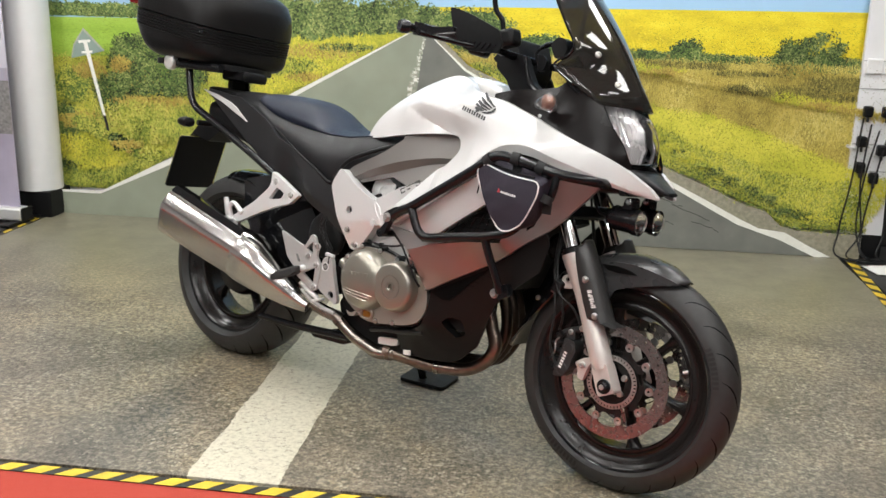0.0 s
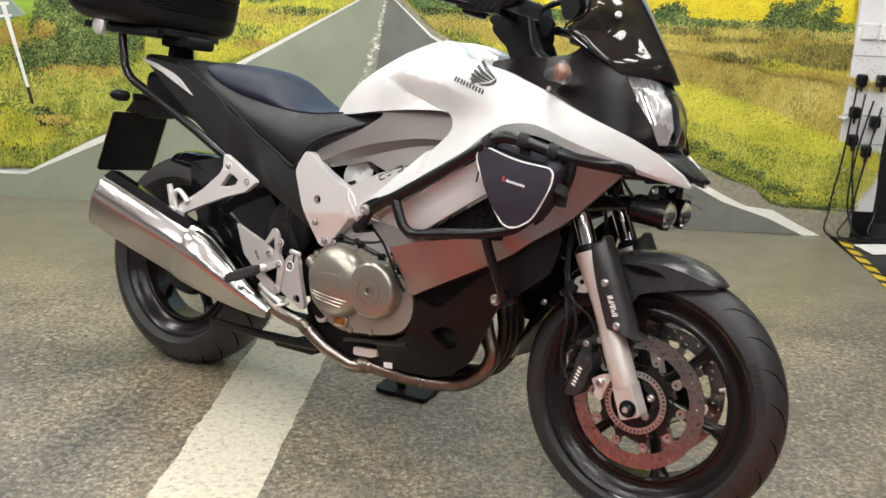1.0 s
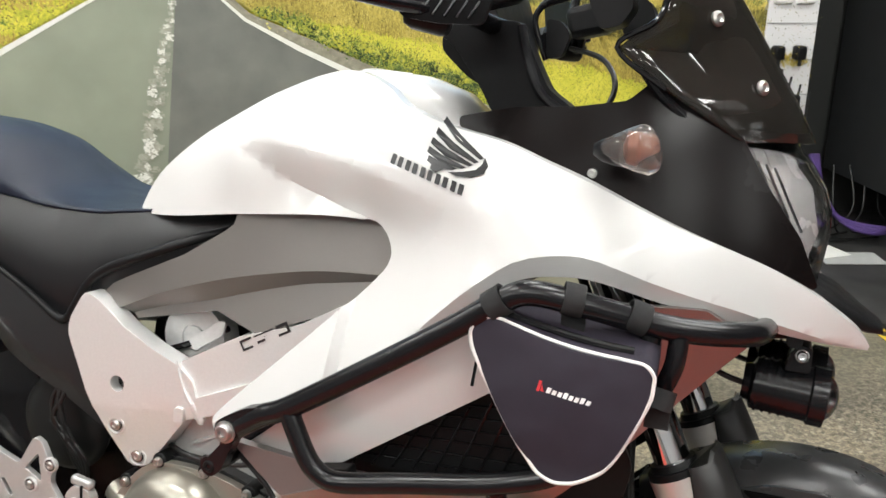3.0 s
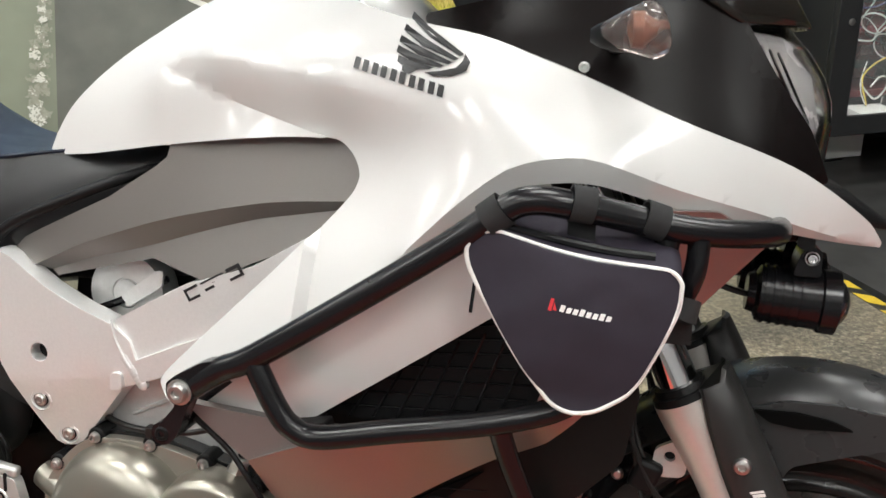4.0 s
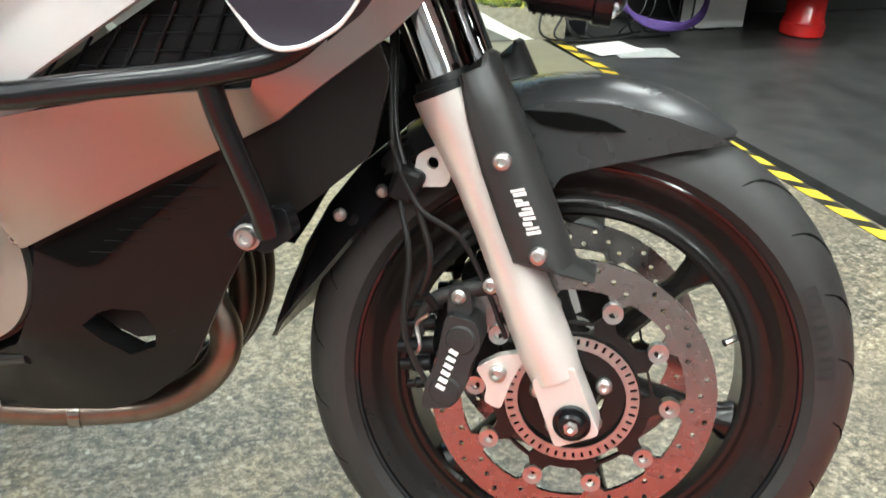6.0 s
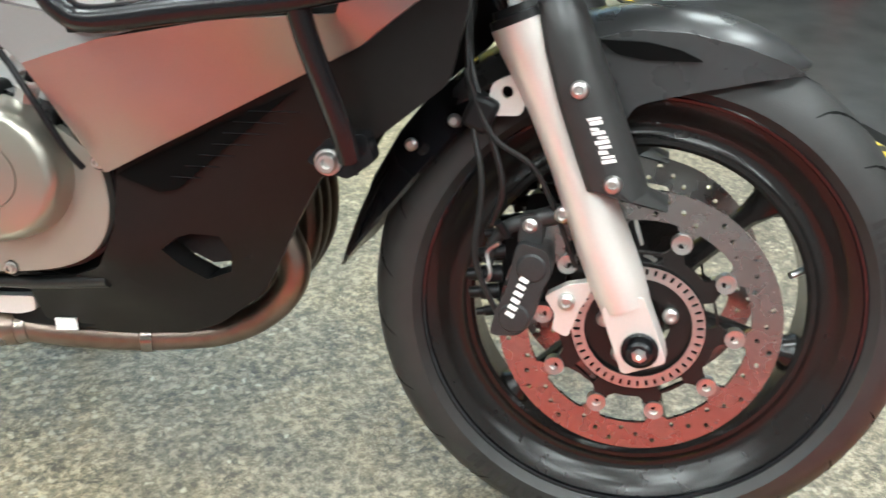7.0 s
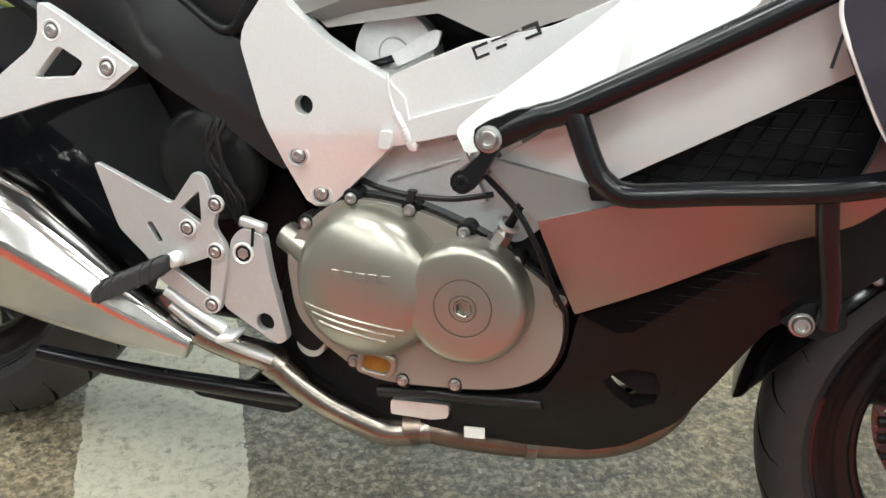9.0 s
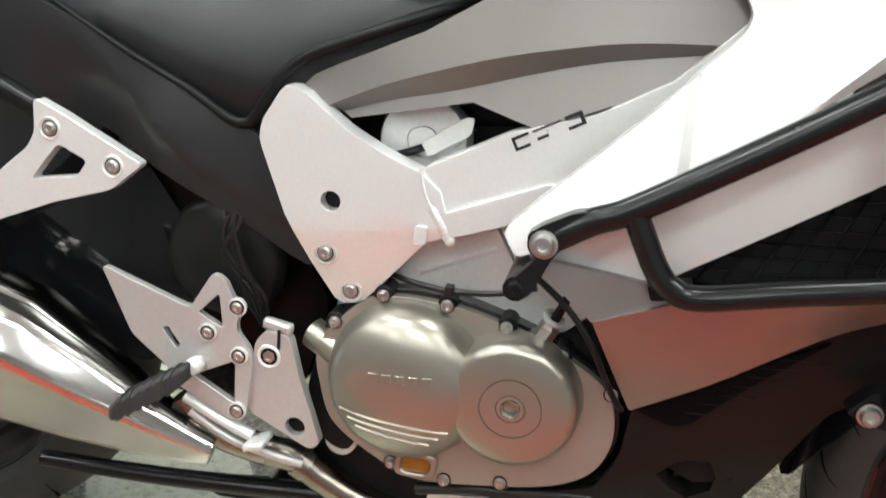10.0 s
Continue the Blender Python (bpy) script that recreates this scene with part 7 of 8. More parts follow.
# Black strip over the top of the silencer body.
P("crown_strip", loft([[MUF_A + (MUF_B - MUF_A) * u + MUF_OUT * a * k + MUF_UP * (b * k + lf) for a, b, lf in ((-.047, .050, .001), (-.030, .078, .002), (-.010, .0885, .0015), (.022, .0880, .0012), (.040, .0690, .0015), (.036, .0660, -.001), (.018, .0820, -.003), (-.020, .0800, -.003))] for u, k in ((.46, .935), (.6, .955), (.8, .985), (.94, 1.0), (.985, 1.014), (.998, 1.01))]), BLACKG, "gloss black strip along the silencer crown", 0, mu)
# Darkened piece over the cone's top, painted as a reflection of dark parts.
P("cone_crown", loft([[MUF_A + (MUF_B - MUF_A) * u + MUF_OUT * a * k * 1.05 + MUF_UP * (b * k + lf - dr) for a, b, lf in ((-.052, .030, .001), (-.040, .066, .002), (-.020, .0885, .0015), (.010, .0880, .0012), (.034, .0740, .0012), (.044, .0560, .0012), (.051, .0380, .0012), (.043, .0360, -.003), (.006, .0800, -.003), (-.030, .0700, -.003))] for u, k, dr in ((0.0, .32, .025), (0.08, .48, .022), (0.20, .72, .012), (0.33, .93, .001), (0.41, .97, 0))]), CROWNM, "dark strip for the reflection on the silencer crown", 0, mu)
P("shield_crease", tube([MUF_A + (MUF_B - MUF_A) * u + MUF_OUT * o + MUF_UP * h for u, o, h in ((0.385, .0600, .020), (0.20, .0448, .004), (0.05, .0270, -.012))], 0.0012, 6), STEEL, "", 0, mu)

# centre stand, side stand and foot plate
cs = P("centre_stand", tube([(.60, -.118, .206), (.50, -.124, .200), (.36, -.13, .192), (.215, -.136, .190)], [0.0135, 0.013, 0.012, 0.011], 12), BLACKM, "folded black centre stand")
P("stand_leg", tube([(.555, .12, .205), (.225, .135, .186)], 0.013, 10, smooth=False), BLACKM, "", 0, cs)
P("stand_cross", tube([(.53, -.12, .203), (.53, .12, .203)], 0.013, 10, smooth=False), BLACKM, "", 0, cs)
P("stand_tang", plate(rounded([(.43, .185), (.56, .205), (.60, .190), (.58, .178), (.45, .172)], 0.006), -0.118, -0.09), BLACKM, "", 0.003, cs)
P("side_stand", tube([(.62, .12, .26), (.65, .17, .14), (.665, .250, -.045)], 0.013, 12), BLACKM, "black side stand")
ob = part("stand_plate", plate(rounded([(-.085, -.06), (.085, -.06), (.085, .06), (-.085, .06)], 0.02), -0.006, 0.006), BLACKP, None, bevel=0.003)
ob.matrix_basis = pose(0.67, 0.185, 0.007, 0, 0, 8) @ pose(0, 0, 0, 90, 0, 0)
tagged(ob, "black rubber plate under the side stand", "stand plate")

# ---- rear: swingarm, brackets, foot pegs ----
P("swingarm", loft([ring_yz(x, y, z, hy, hz, 16, 3) for x, y, z, hy, hz in ((.62, .02, .37, .11, .05), (.50, .05, .36, .09, .055), (.30, .10, .35, .05, .06), (.10, .12, .33, .04, .06), (-.05, .12, .315, .035, .05))]), BLACKG, "gloss black swingarm")
P("hugger", loft([[(-0.014 + (0.318 + lf - th) * math.cos(math.radians(dg)), wd * u, 0.315 + (0.318 + lf - th - 0.03 * abs(u) ** 3) * math.sin(math.radians(dg))) for th, us in ((0, np.linspace(-1, 1, 11)), (0.004, np.linspace(1, -1, 11))) for u in us] for dg, wd, lf in ((20, 0.08, 0.03), (40, 0.095, 0.022), (60, 0.098, 0.018), (80, 0.098, 0.016), (95, 0.09, 0.016), (106, 0.06, 0.016))]), BLACKG, "gloss black rear hugger")
P("hugger_side", skin(rounded([(.02, .62), (.20, .66), (.33, .62), (.40, .52), (.41, .40), (.36, .34), (.25, .36), (.14, .41), (.05, .50)], 0.02), lambda x, z: -.098 - .020 * math.sin(max(0.0, min(1.0, (x - .06) / .34)) * math.pi) + .05 * (z - .5), 0.006, 0.025), BLACKG, "gloss black hugger side")
P("inner_guard", plate(rounded([(.20, .50), (.34, .60), (.50, .56), (.58, .45), (.55, .33), (.42, .30), (.30, .36)], 0.02), -0.09, -0.05), COWL, "black inner guard", 0.01)
P("shock_cover", lathe([(0, 0), (0.07, 0), (0.075, 0.01), (0.070, 0.020), (0.062, 0.027), (0.040, 0.032), (0, 0.034)], (.46, -0.11, .50), 32), PANR, "black round cover")
for i in range(5):
    P("brake_line", tube([(.485 + .008 * i, -.16, .60), (.49 + .01 * math.sin(i), -.172, .56), (.485 + .012 * math.cos(i * 2), -.17, .52), (.50 + .006 * i, -.16, .47), (.52, -.15, .43)], 0.0030, 8), CABLEK, "black hose")
P("reservoir", tube([(.47, -.135, .60), (.485, -.14, .56)], 0.018, 14, smooth=False), BLACKP, "black fluid reservoir")
pb = P("pillion_bracket", plate(rounded([(.268, .674), (.298, .662), (.396, .615), (.358, .582), (.29, .560), (.206, .524), (.10, .472), (.085, .482), (.105, .505), (.20, .568), (.258, .618), (.268, .636)], 0.008), -0.199, -0.183, [rounded([(.262, .583), (.318, .593), (.330, .611), (.296, .626), (.284, .612)], 0.006)]), ALU, "cast silver pillion footrest bracket", 0.004)
for x, z in ((0.361, 0.609), (0.287, 0.642)):
    P("boss", lathe([(0.0130, -0.002), (0.0130, 0.001), (0.0120, 0.0015), (0.0108, 0.0)], (x, -0.199, z), 20), ALU, "", 0, pb)
    bolt(pb, x, -0.1985, z, 0.0066, BOLT, 0.004)
P("pillion_link", tube([(.150, -.203, .522), (.122, -.206, .545), (.108, -.209, .548), (.098, -.209, .530), (.104, -.204, .496)], [0.009, 0.007, 0.007, 0.007, 0.009], 10), ALU, "", 0, pb)
P("pillion_peg", tube([(.098, -.20, .488), (.088, -.205, .52), (.078, -.213, .562)], [0.012, 0.011, 0.007], 12), ALU, "folded pillion footrest", 0, pb)
P("peg_pivot", block(.105, -.20, .483, 0.04, 0.045, 0.03, (0, 25, 0)), ALU, "", 0.006, pb)

heel = P("heel_guard", plate(rounded([(.352, .500), (.458, .466), (.484, .510), (.498, .505), (.516, .470), (.512, .448), (.530, .426), (.532, .405), (.526, .345), (.508, .338), (.440, .372), (.430, .392), (.388, .424)], 0.008), -0.212, -0.203,
                              [rounded([(.468, .462), (.492, .488), (.497, .448)], 0.004), rounded([(.425, .437), (.432, .440), (.448, .418), (.441, .415)], 0.003), rounded([(.462, .386), (.512, .412), (.512, .360)], 0.005)]), ALU3, "cast silver footrest and heel guard plate", 0.0045)
for x, z in ((0.514, 0.476), (0.480, 0.441), (0.517, 0.419), (0.516, 0.352)):
    P("boss", lathe([(0.0105, -0.002), (0.0105, 0.003), (0.0088, 0.0035)], (x, -0.212, z), 18), ALU, "", 0, heel)
    bolt(heel, x, -0.2145, z, 0.0054, BOLT, 0.003)


def peg_ring(u, w_, h_):
    return [(.468 - .066 * u, -.232 - .045 * u + a, .400 - .036 * u + b) for a, b in ((-w_, -h_), (-w_, h_ * .6), (-w_ * .6, h_), (w_ * .6, h_), (w_, h_ * .6), (w_, -h_))]


P("foot_peg", loft([peg_ring(*q) for q in ((0, .010, .009), (.1, .015, .012), (.5, .017, .013), (.92, .016, .011), (1, .010, .007))]), RUB2, "black rubber foot peg", 0.002, heel)
for i in range(6):
    u = 0.16 + 0.13 * i
    P("peg_rib", loft([peg_ring(u, .0172, .0138), peg_ring(u + .05, .0172, .0138)]), RUB2, "", 0, heel)
P("peg_clevis", block(.468, -.220, .402, 0.020, 0.020, 0.018, (0, -25, 0)), ALU, "", 0.006, heel)
P("brake_pedal_link", tube([(.448, -.20, .352), (.49, -.204, .335), (.532, -.206, .320)], 0.0075, 10), ALU, "silver brake pedal arm", 0, heel)
P("pedal_pad", block(.541, -.212, .318, 0.026, 0.034, 0.008, (0, -20, 0)), ALU, "silver brake pedal pad", 0.003, heel)
P("pedal_arm", tube([(.452, -.196, .332), (.50, -.198, .308), (.545, -.196, .296), (.585, -.185, .284)], 0.006, 10), ALU3, "", 0, heel)
P("switch", tube([(.420, -.19, .405), (.440, -.195, .420)], 0.013, 12, smooth=False), BLACKP, "", 0, heel)
P("spring_link", tube([(.425, -.20, .390), (.435, -.20, .415)], 0.004, 8, smooth=False), BOLT, "", 0, heel)
pv = P("pivot_bracket", plate(rounded([(.532, .436), (.545, .452), (.572, .448), (.585, .400), (.612, .325), (.600, .316), (.527, .350)], 0.008), -0.206, -0.192, [circle(.582, .341, 0.0115, 18)]), ALU3, "cast silver pivot bracket", 0.004)
P("pivot_rim", lathe([(0.0135, -0.004), (0.0135, 0.001), (0.0125, 0.002), (0.0100, 0.001), (0.0095, -0.008)], (.549, -0.206, .421), 24), ALU, "", 0, pv)
# Dark disc at the face, in place of a hole's shaded depth.
P("pivot_socket_shade", lathe([(0.0100, -0.004), (0.0100, 0.0005), (0, 0.0005)], (.549, -0.206, .421), 20), DARK, "", 0, pv)
P("pivot_nut", lathe([(0.0072, -0.002), (0.0072, 0.0015), (0.0045, 0.002), (0.004, 0.001), (0, 0.001)], (.549, -0.206, .421), 6), BOLT, "", 0, pv)
P("pivot_hole", lathe([(0.0115, -0.011), (0, -0.011)], (.582, -0.206, .341), 18), DARK, "", 0, pv)
P("clamp_ear", block(.556, -.199, .456, 0.034, 0.013, 0.013, (0, 8, 0)), ALU3, "", 0.004, pv)
# Dark strip on the face, in place of the shade in a slot.
P("clamp_slot_shade", block(.560, -0.2065, .443, 0.003, 0.003, 0.022), DARK, "", 0, pv)

# ---- seat, tail ----
SEAT = [(.748, .806, .838, .085, .060, .832), (.738, .796, .843, .118, .090, .838), (.71, .782, .842, .132, .102, .838), (.68, .768, .836, .138, .110, .834), (.62, .733, .824, .152, .122, .827), (.56, .690, .818, .163, .128, .819), (.52, .645, .817, .167, .128, .813),
        (.46, .648, .819, .167, .127, .811), (.41, .668, .830, .164, .126, .812), (.375, .684, .855, .161, .124, .815), (.34, .702, .882, .157, .122, .817), (.30, .726, .902, .152, .121, .822), (.245, .760, .912, .146, .119, .830),
        (.16, .800, .916, .136, .116, .850), (.10, .828, .916, .126, .112, .874), (.07, .840, .915, .120, .104, .890), (-.04, .868, .916, .104, .088, .906), (-.08, .884, .912, .090, .070, .905)]


def seat_top(zc, ye, ze, lift=0.0):
    """The seat's upper skin at one station, from the near edge to the far one."""
    half = [(-ye, ze + lift), (-.93 * ye, ze + .28 * (zc - ze) + lift), (-.80 * ye, ze + .60 * (zc - ze) + lift), (-.58 * ye, ze + .85 * (zc - ze) + lift), (-.30 * ye, ze + .97 * (zc - ze) + lift), (0, zc + lift)]
    return half + [(-y, z) for y, z in half[-2::-1]]


rings = []
for x, zb, zc, hy, ye, ze in SEAT:
    up = seat_top(zc, ye, ze)
    mid = zb + .55 * (ze - zb)
    down = [(hy * .995, mid), (hy, zb + .2 * (ze - zb)), (hy * .9, zb), (hy * .4, zb - .004)]
    ring = up + [((ye + hy) / 2 * 1.01, (ze + mid) / 2 + .004)] + down + [(-y, z) for y, z in down[::-1]] + [(-(ye + hy) / 2 * 1.01, (ze + mid) / 2 + .004)]
    rings.append([(x, y, z) for y, z in ring])
fine = [[tuple(p) for p in curve_through(col, 3)] for col in zip(*rings)]
seat = P("seat", loft([list(r) for r in zip(*fine)]), VINYL, "black vinyl rider and pillion seat")
pad = [[(x, y, z) for y, z in seat_top(zc, ye + .0025, ze - .001, 0.003)] for x, zb, zc, hy, ye, ze in SEAT if .06 < x < .63]
pad = [[tuple(p) for p in curve_through(col, 3)] for col in zip(*pad)]
sp = P("seat_top_panel", loft([list(r) for r in zip(*pad)], closed=False), SEATTOP, "blue-black grained seat top", 0, seat)
sp.modifiers.new("shell", "SOLIDIFY").thickness = 0.004
P("seat_trim", tube([(.742, -.100, .818), (.70, -.150, .803), (.638, -.172, .777), (.574, -.177, .749), (.544, -.178, .725), (.523, -.178, .693), (.508, -.177, .672), (.485, -.176, .672), (.436, -.172, .698), (.361, -.166, .730), (.290, -.156, .763), (.20, -.143, .806)], [0.0065, 0.0065, 0.0065, 0.0065, 0.0065, 0.0065, 0.006, 0.005, 0.004, 0.003, 0.002], 10), BLACKP, "black rubber seat edging", 0, seat)
TY = spline_y([(.556, .56, -.178), (.515, .665, -.176), (.43, .705, -.172), (.30, .78, -.160), (.15, .84, -.142), (0, .88, -.125), (-.22, .905, -.085), (-.05, .83, -.115), (.06, .79, -.130), (.2, .705, -.150), (.31, .652, -.165), (.5, .549, -.182), (.40, .66, -.182), (.25, .75, -.165)])
RIDGE = [(.245, .774), (.290, .746), (.321, .724), (.364, .692), (.395, .656), (.438, .622), (.500, .593), (.560, .562)]


def TR(x, z):
    """The tail panel: it turns in below a bent ridge."""
    y = TY(x, z)
    if x > .245:
        zr = float(np.interp(x, [q[0] for q in RIDGE], [q[1] for q in RIDGE]))
        y += 0.32 * max(0.0, zr - z) * min(1.0, (x - .245) / .10)
    return y


tail_up = RIDGE[::-1] + [(.252, .776), (.299, .757), (.361, .728), (.436, .696), (.506, .664), (.517, .660), (.541, .606)]
tail_low = RIDGE + [(.569, .544), (.583, .522), (.574, .519), (.553, .529), (.496, .562), (.449, .582), (.385, .608), (.330, .636), (.250, .664), (.18, .684), (.06, .744), (-.05, .804), (-.225, .896), (-.22, .908), (0, .888), (.15, .830)]
for s in (-1, 1):
    P("tail_panel", skin([tail_up, tail_low], TR, 0.01, 0.02, s), TAILM, "satin black tail side panel", 0.0)
    P("tail_insert", skin(rounded([(-.250, .904), (-.152, .890), (-.057, .869), (-.018, .854), (.050, .812), (.018, .823), (-.112, .866), (-.211, .890)], 0.003), lambda x, z: TY(x, z) - 0.006, 0.006, 0.02, s), WHITE, "white painted tail insert", 0.001)
P("inner_fender", plate(rounded([(.02, .80), (.20, .67), (.38, .585), (.55, .53), (.56, .66), (.40, .72), (.20, .80)], 0.02), -0.112, -0.10), BLACKG, "glossy black inner fender")
P("tail_deck", loft([ring_yz(x, 0, z, hy, 0.014, 16, 3) for x, z, hy in ((.02, .890, .10), (-.10, .898, .09), (-.24, .905, .07))]), BLACKP, "black tail deck")
P("undertail", loft([ring_yz(x, 0, z, hy, hz, 16, 3) for x, z, hy, hz in ((.40, .66, .10, .05), (.15, .74, .10, .05), (-.10, .80, .08, .05), (-.24, .83, .06, .04))]), BLACKP, "black undertail")
for s in (-1, 1):
    P("grab_rail", tube([(.27, s * .158, .645), (.175, s * .152, .683), (.10, s * .145, .712), (.026, s * .140, .740), (-.07, s * .135, .777), (-.169, s * .132, .814), (-.225, s * .131, .838), (-.255, s * .130, .868), (-.268, s * .130, .905), (-.280, s * .130, .955), (-.285, s * .130, .985)], 0.0125, 12), BLACKM, "black steel rack tube")
rk = P("rack_plate", plate(rounded([(-.46, -.15), (-.16, -.15), (-.11, -.06), (-.11, .06), (-.16, .15), (-.46, .15)], 0.03), -0.010, 0.010), BLACKP, "black carrier plate", 0.004)
rk.matrix_basis = pose(0, 0, 0.985) @ pose(0, 0, 0, 90, 0, 0)
P("rack_arm", tube([(-.35, -.146, .982), (-.26, -.150, .978), (-.10, -.140, .976)], 0.015, 10), BLACKM)
P("rack_cap", lathe([(0.027, -0.012), (0.027, 0.006), (0.022, 0.010), (0, 0.011)], (-.345, -.166, .982), 24), ALU, "round silver rack cap")
P("rack_foot", loft([ring_yz(x, 0, .962, hy, hz, 16, 5) for x, hy, hz in ((-.20, .04, .012), (-.195, .055, .018), (-.085, .055, .018), (-.08, .04, .012))]), BLACKP, "black rack foot")
P("rack_stem", loft([ring_yz(x, 0, .925, .03, .030, 12, 4) for x in (-.19, -.165)]), BLACKP, "black rack stem")
# number plate carrier, indicators
P("plate_carrier", plate(rounded([(-.20, .79), (-.14, .80), (-.24, .72), (-.33, .74), (-.36, .715), (-.30, .78)], 0.01), -0.05, 0.05), BLACKP, "black plate carrier", 0.006)
pl = P("number_plate", plate(rounded([(-.108, -.10), (.108, -.10), (.108, .10), (-.108, .10)], 0.012), -0.002, 0.002), mat("yellow_plate", (0.72, 0.62, 0.16), 0.4), "blank number plate in a black holder", 0.0)
pl.matrix_basis = pose(-.358, 0, .635, 0, 18, 0) @ pose(0, 0, 0, 0, 0, -90)
part("plate_holder", plate(rounded([(-.098, -.10), (.111, -.10), (.111, .10), (-.098, .10)], 0.012), 0.002, 0.010), BLACKP, pl, bevel=0.003)
for s in (-1, 1):
    ind = P("rear_indicator", loft([ring_yz(-.245 + dx, s * (.125 + dy), .782, h1, h2, 16, 2.2) for dx, dy, h1, h2 in ((-.03, .03, .006, .006), (-.02, .03, .018, .014), (0, .028, .024, .018), (.02, .025, .022, .016), (.03, .02, .008, .006))]), BLACKP, "black rear indicator")
    P("indicator_stalk", tube([(-.22, s * .05, .785), (-.235, s * .11, .783)], 0.010, 10, smooth=False), BLACKP, "", 0, ind)
P("tail_light", loft([ring_yz(x, 0, .875, hy, hz, 16, 2.6) for x, hy, hz in ((-.19, .05, .016), (-.222, .045, .014), (-.232, .03, .008))]), REDL, "red tail light")

# ---- top box ----
box = thing("top_box", "large black ribbed plastic top box with red reflector", "top box", BIKE)


def box_ring(z, k, n=44, hx=0.215, hy=0.235, p=4.2):
    out = []
    for i in range(n):
        t = 2 * math.pi * i / n
        c, s_ = math.cos(t), math.sin(t)
        f = min(1.0, (z - .998) / .097)      # the seam slopes more than the foot
        x = -.335 + 0.030 * (1 - f) + 0.048 * (z - 1.0) + hx * k * math.copysign(abs(c) ** (2 / p), c)
        out.append((x, hy * k * math.copysign(abs(s_) ** (2 / p), s_), z - .014 * f - (.05 + .10 * f) * (x + .335)))
    return out


part("base_shell", loft([box_ring(z, k) for z, k in ((.998, .64), (1.0, .74), (1.010, .83), (1.030, .905), (1.06, .955), (1.095, .985))]), CASE, box)
ribs = []
for i in range(6):
    z = 1.095 + 0.009 * i
    ribs += [(z, .985 + .002 * i), (z + .002, 1.0 + .002 * i), (z + .006, 1.0 + .002 * i), (z + .008, .985 + .002 * i)]
part("ribbed_band", loft([box_ring(z, k) for z, k in ribs]), CASE, box, "ribbed black band")
part("lid", loft([box_ring(z, k) for z, k in ((1.150, .99), (1.154, 1.01), (1.20, 1.01), (1.24, .985), (1.275, .92), (1.295, .80), (1.305, .6), (1.308, .3))]), CASE, box)
part("latch", block(-.105, -.235, 1.085, 0.012, 0.012, 0.012), BLACKG, box, bevel=0.003)
part("reflector", loft([ring_yz(-.552 + dx, -.125, 1.205, hy, hz, 20, 3.4) for dx, hy, hz in ((-.014, .07, .02), (-.010, .084, .032), (-.004, .090, .036), (.05, .090, .036))]), REDL, box, "red rear reflector")
part("mount_plate", block(-.30, 0, .997, 0.30, 0.24, 0.014), BLACKP, box, bevel=0.004)

BULB = mat("dull_amber_bulb", (0.34, 0.13, 0.07), 0.3, var=0.3, scale=120)

# ---- cockpit: nose cowl, headlight, screen ----
CY = spline_y([(1.04, .985, -.150), (1.17, 1.003, -.145), (1.22, 1.012, -.145), (1.335, .985, -.126), (1.409, .886, -.112), (1.431, .834, -.098), (1.413, .85, -.118), (1.363, .868, -.146), (1.287, .892, -.168), (1.207, .924, -.176), (1.1, .96, -.178), (1.25, .96, -.16)])
for s in (-1, 1):
    P("nose_cowl", skin(rounded([(1.035, .985), (1.10, 1.0), (1.167, 1.006), (1.221, 1.016), (1.25, 1.045), (1.30, 1.02), (1.343, .985), (1.375, .935), (1.412, .886), (1.436, .834), (1.425, .832), (1.40, .845), (1.363, .862), (1.287, .886), (1.207, .918), (1.1, .954), (1.04, .972)], 0.006), CY, 0.008, 0.018, s), COWL, "gloss black nose cowl", 0.002)
P("cowl_deck", loft([ring_yz(x, 0, z, hy, 0.012, 16, 3) for x, z, hy in ((1.04, .972, .145), (1.12, .99, .145), (1.22, 1.0, .14), (1.31, .985, .12))]), BLACKP, "black cockpit deck")
bolt(bike, 1.197, CY(1.197, .938) - 0.001, .938, 0.0042, BOLT, 0.003, "cowl_bolt")
Z = [.835, .86, .886, .91, .935, .96, .985]
XE = [1.429, 1.415, 1.401, 1.381, 1.361, 1.341, 1.323]
XC = [1.438, 1.442, 1.445, 1.443, 1.434, 1.417, 1.394]
YE = [.094, .104, .111, .117, .121, .125, .127]


def lens_grid(off, n=17, sc=1.0):
    return [[(xc + (xe - xc) * abs(u) ** 2.1 - off, ye * u * sc, z) for u in np.linspace(-1, 1, n)] for z, xe, xc, ye in zip(Z, XE, XC, YE)]


hl = P("headlight", loft(lens_grid(0.0), closed=False), LENS, "clear headlight lens")
hl.modifiers.new("shell", "SOLIDIFY").thickness = 0.003


def fluted(off, amp, u0, u1, n, sc):
    """A facetted reflector behind the lens, from u0 to u1 across."""
    return [[(xc + (xe - xc) * abs(u) ** 2.1 - off - amp * (i % 2) - 0.004 * (j % 2), ye * u * sc, z) for i, u in enumerate(np.linspace(u0, u1, n))] for j, (z, xe, xc, ye) in enumerate(zip(Z, XE, XC, YE))]


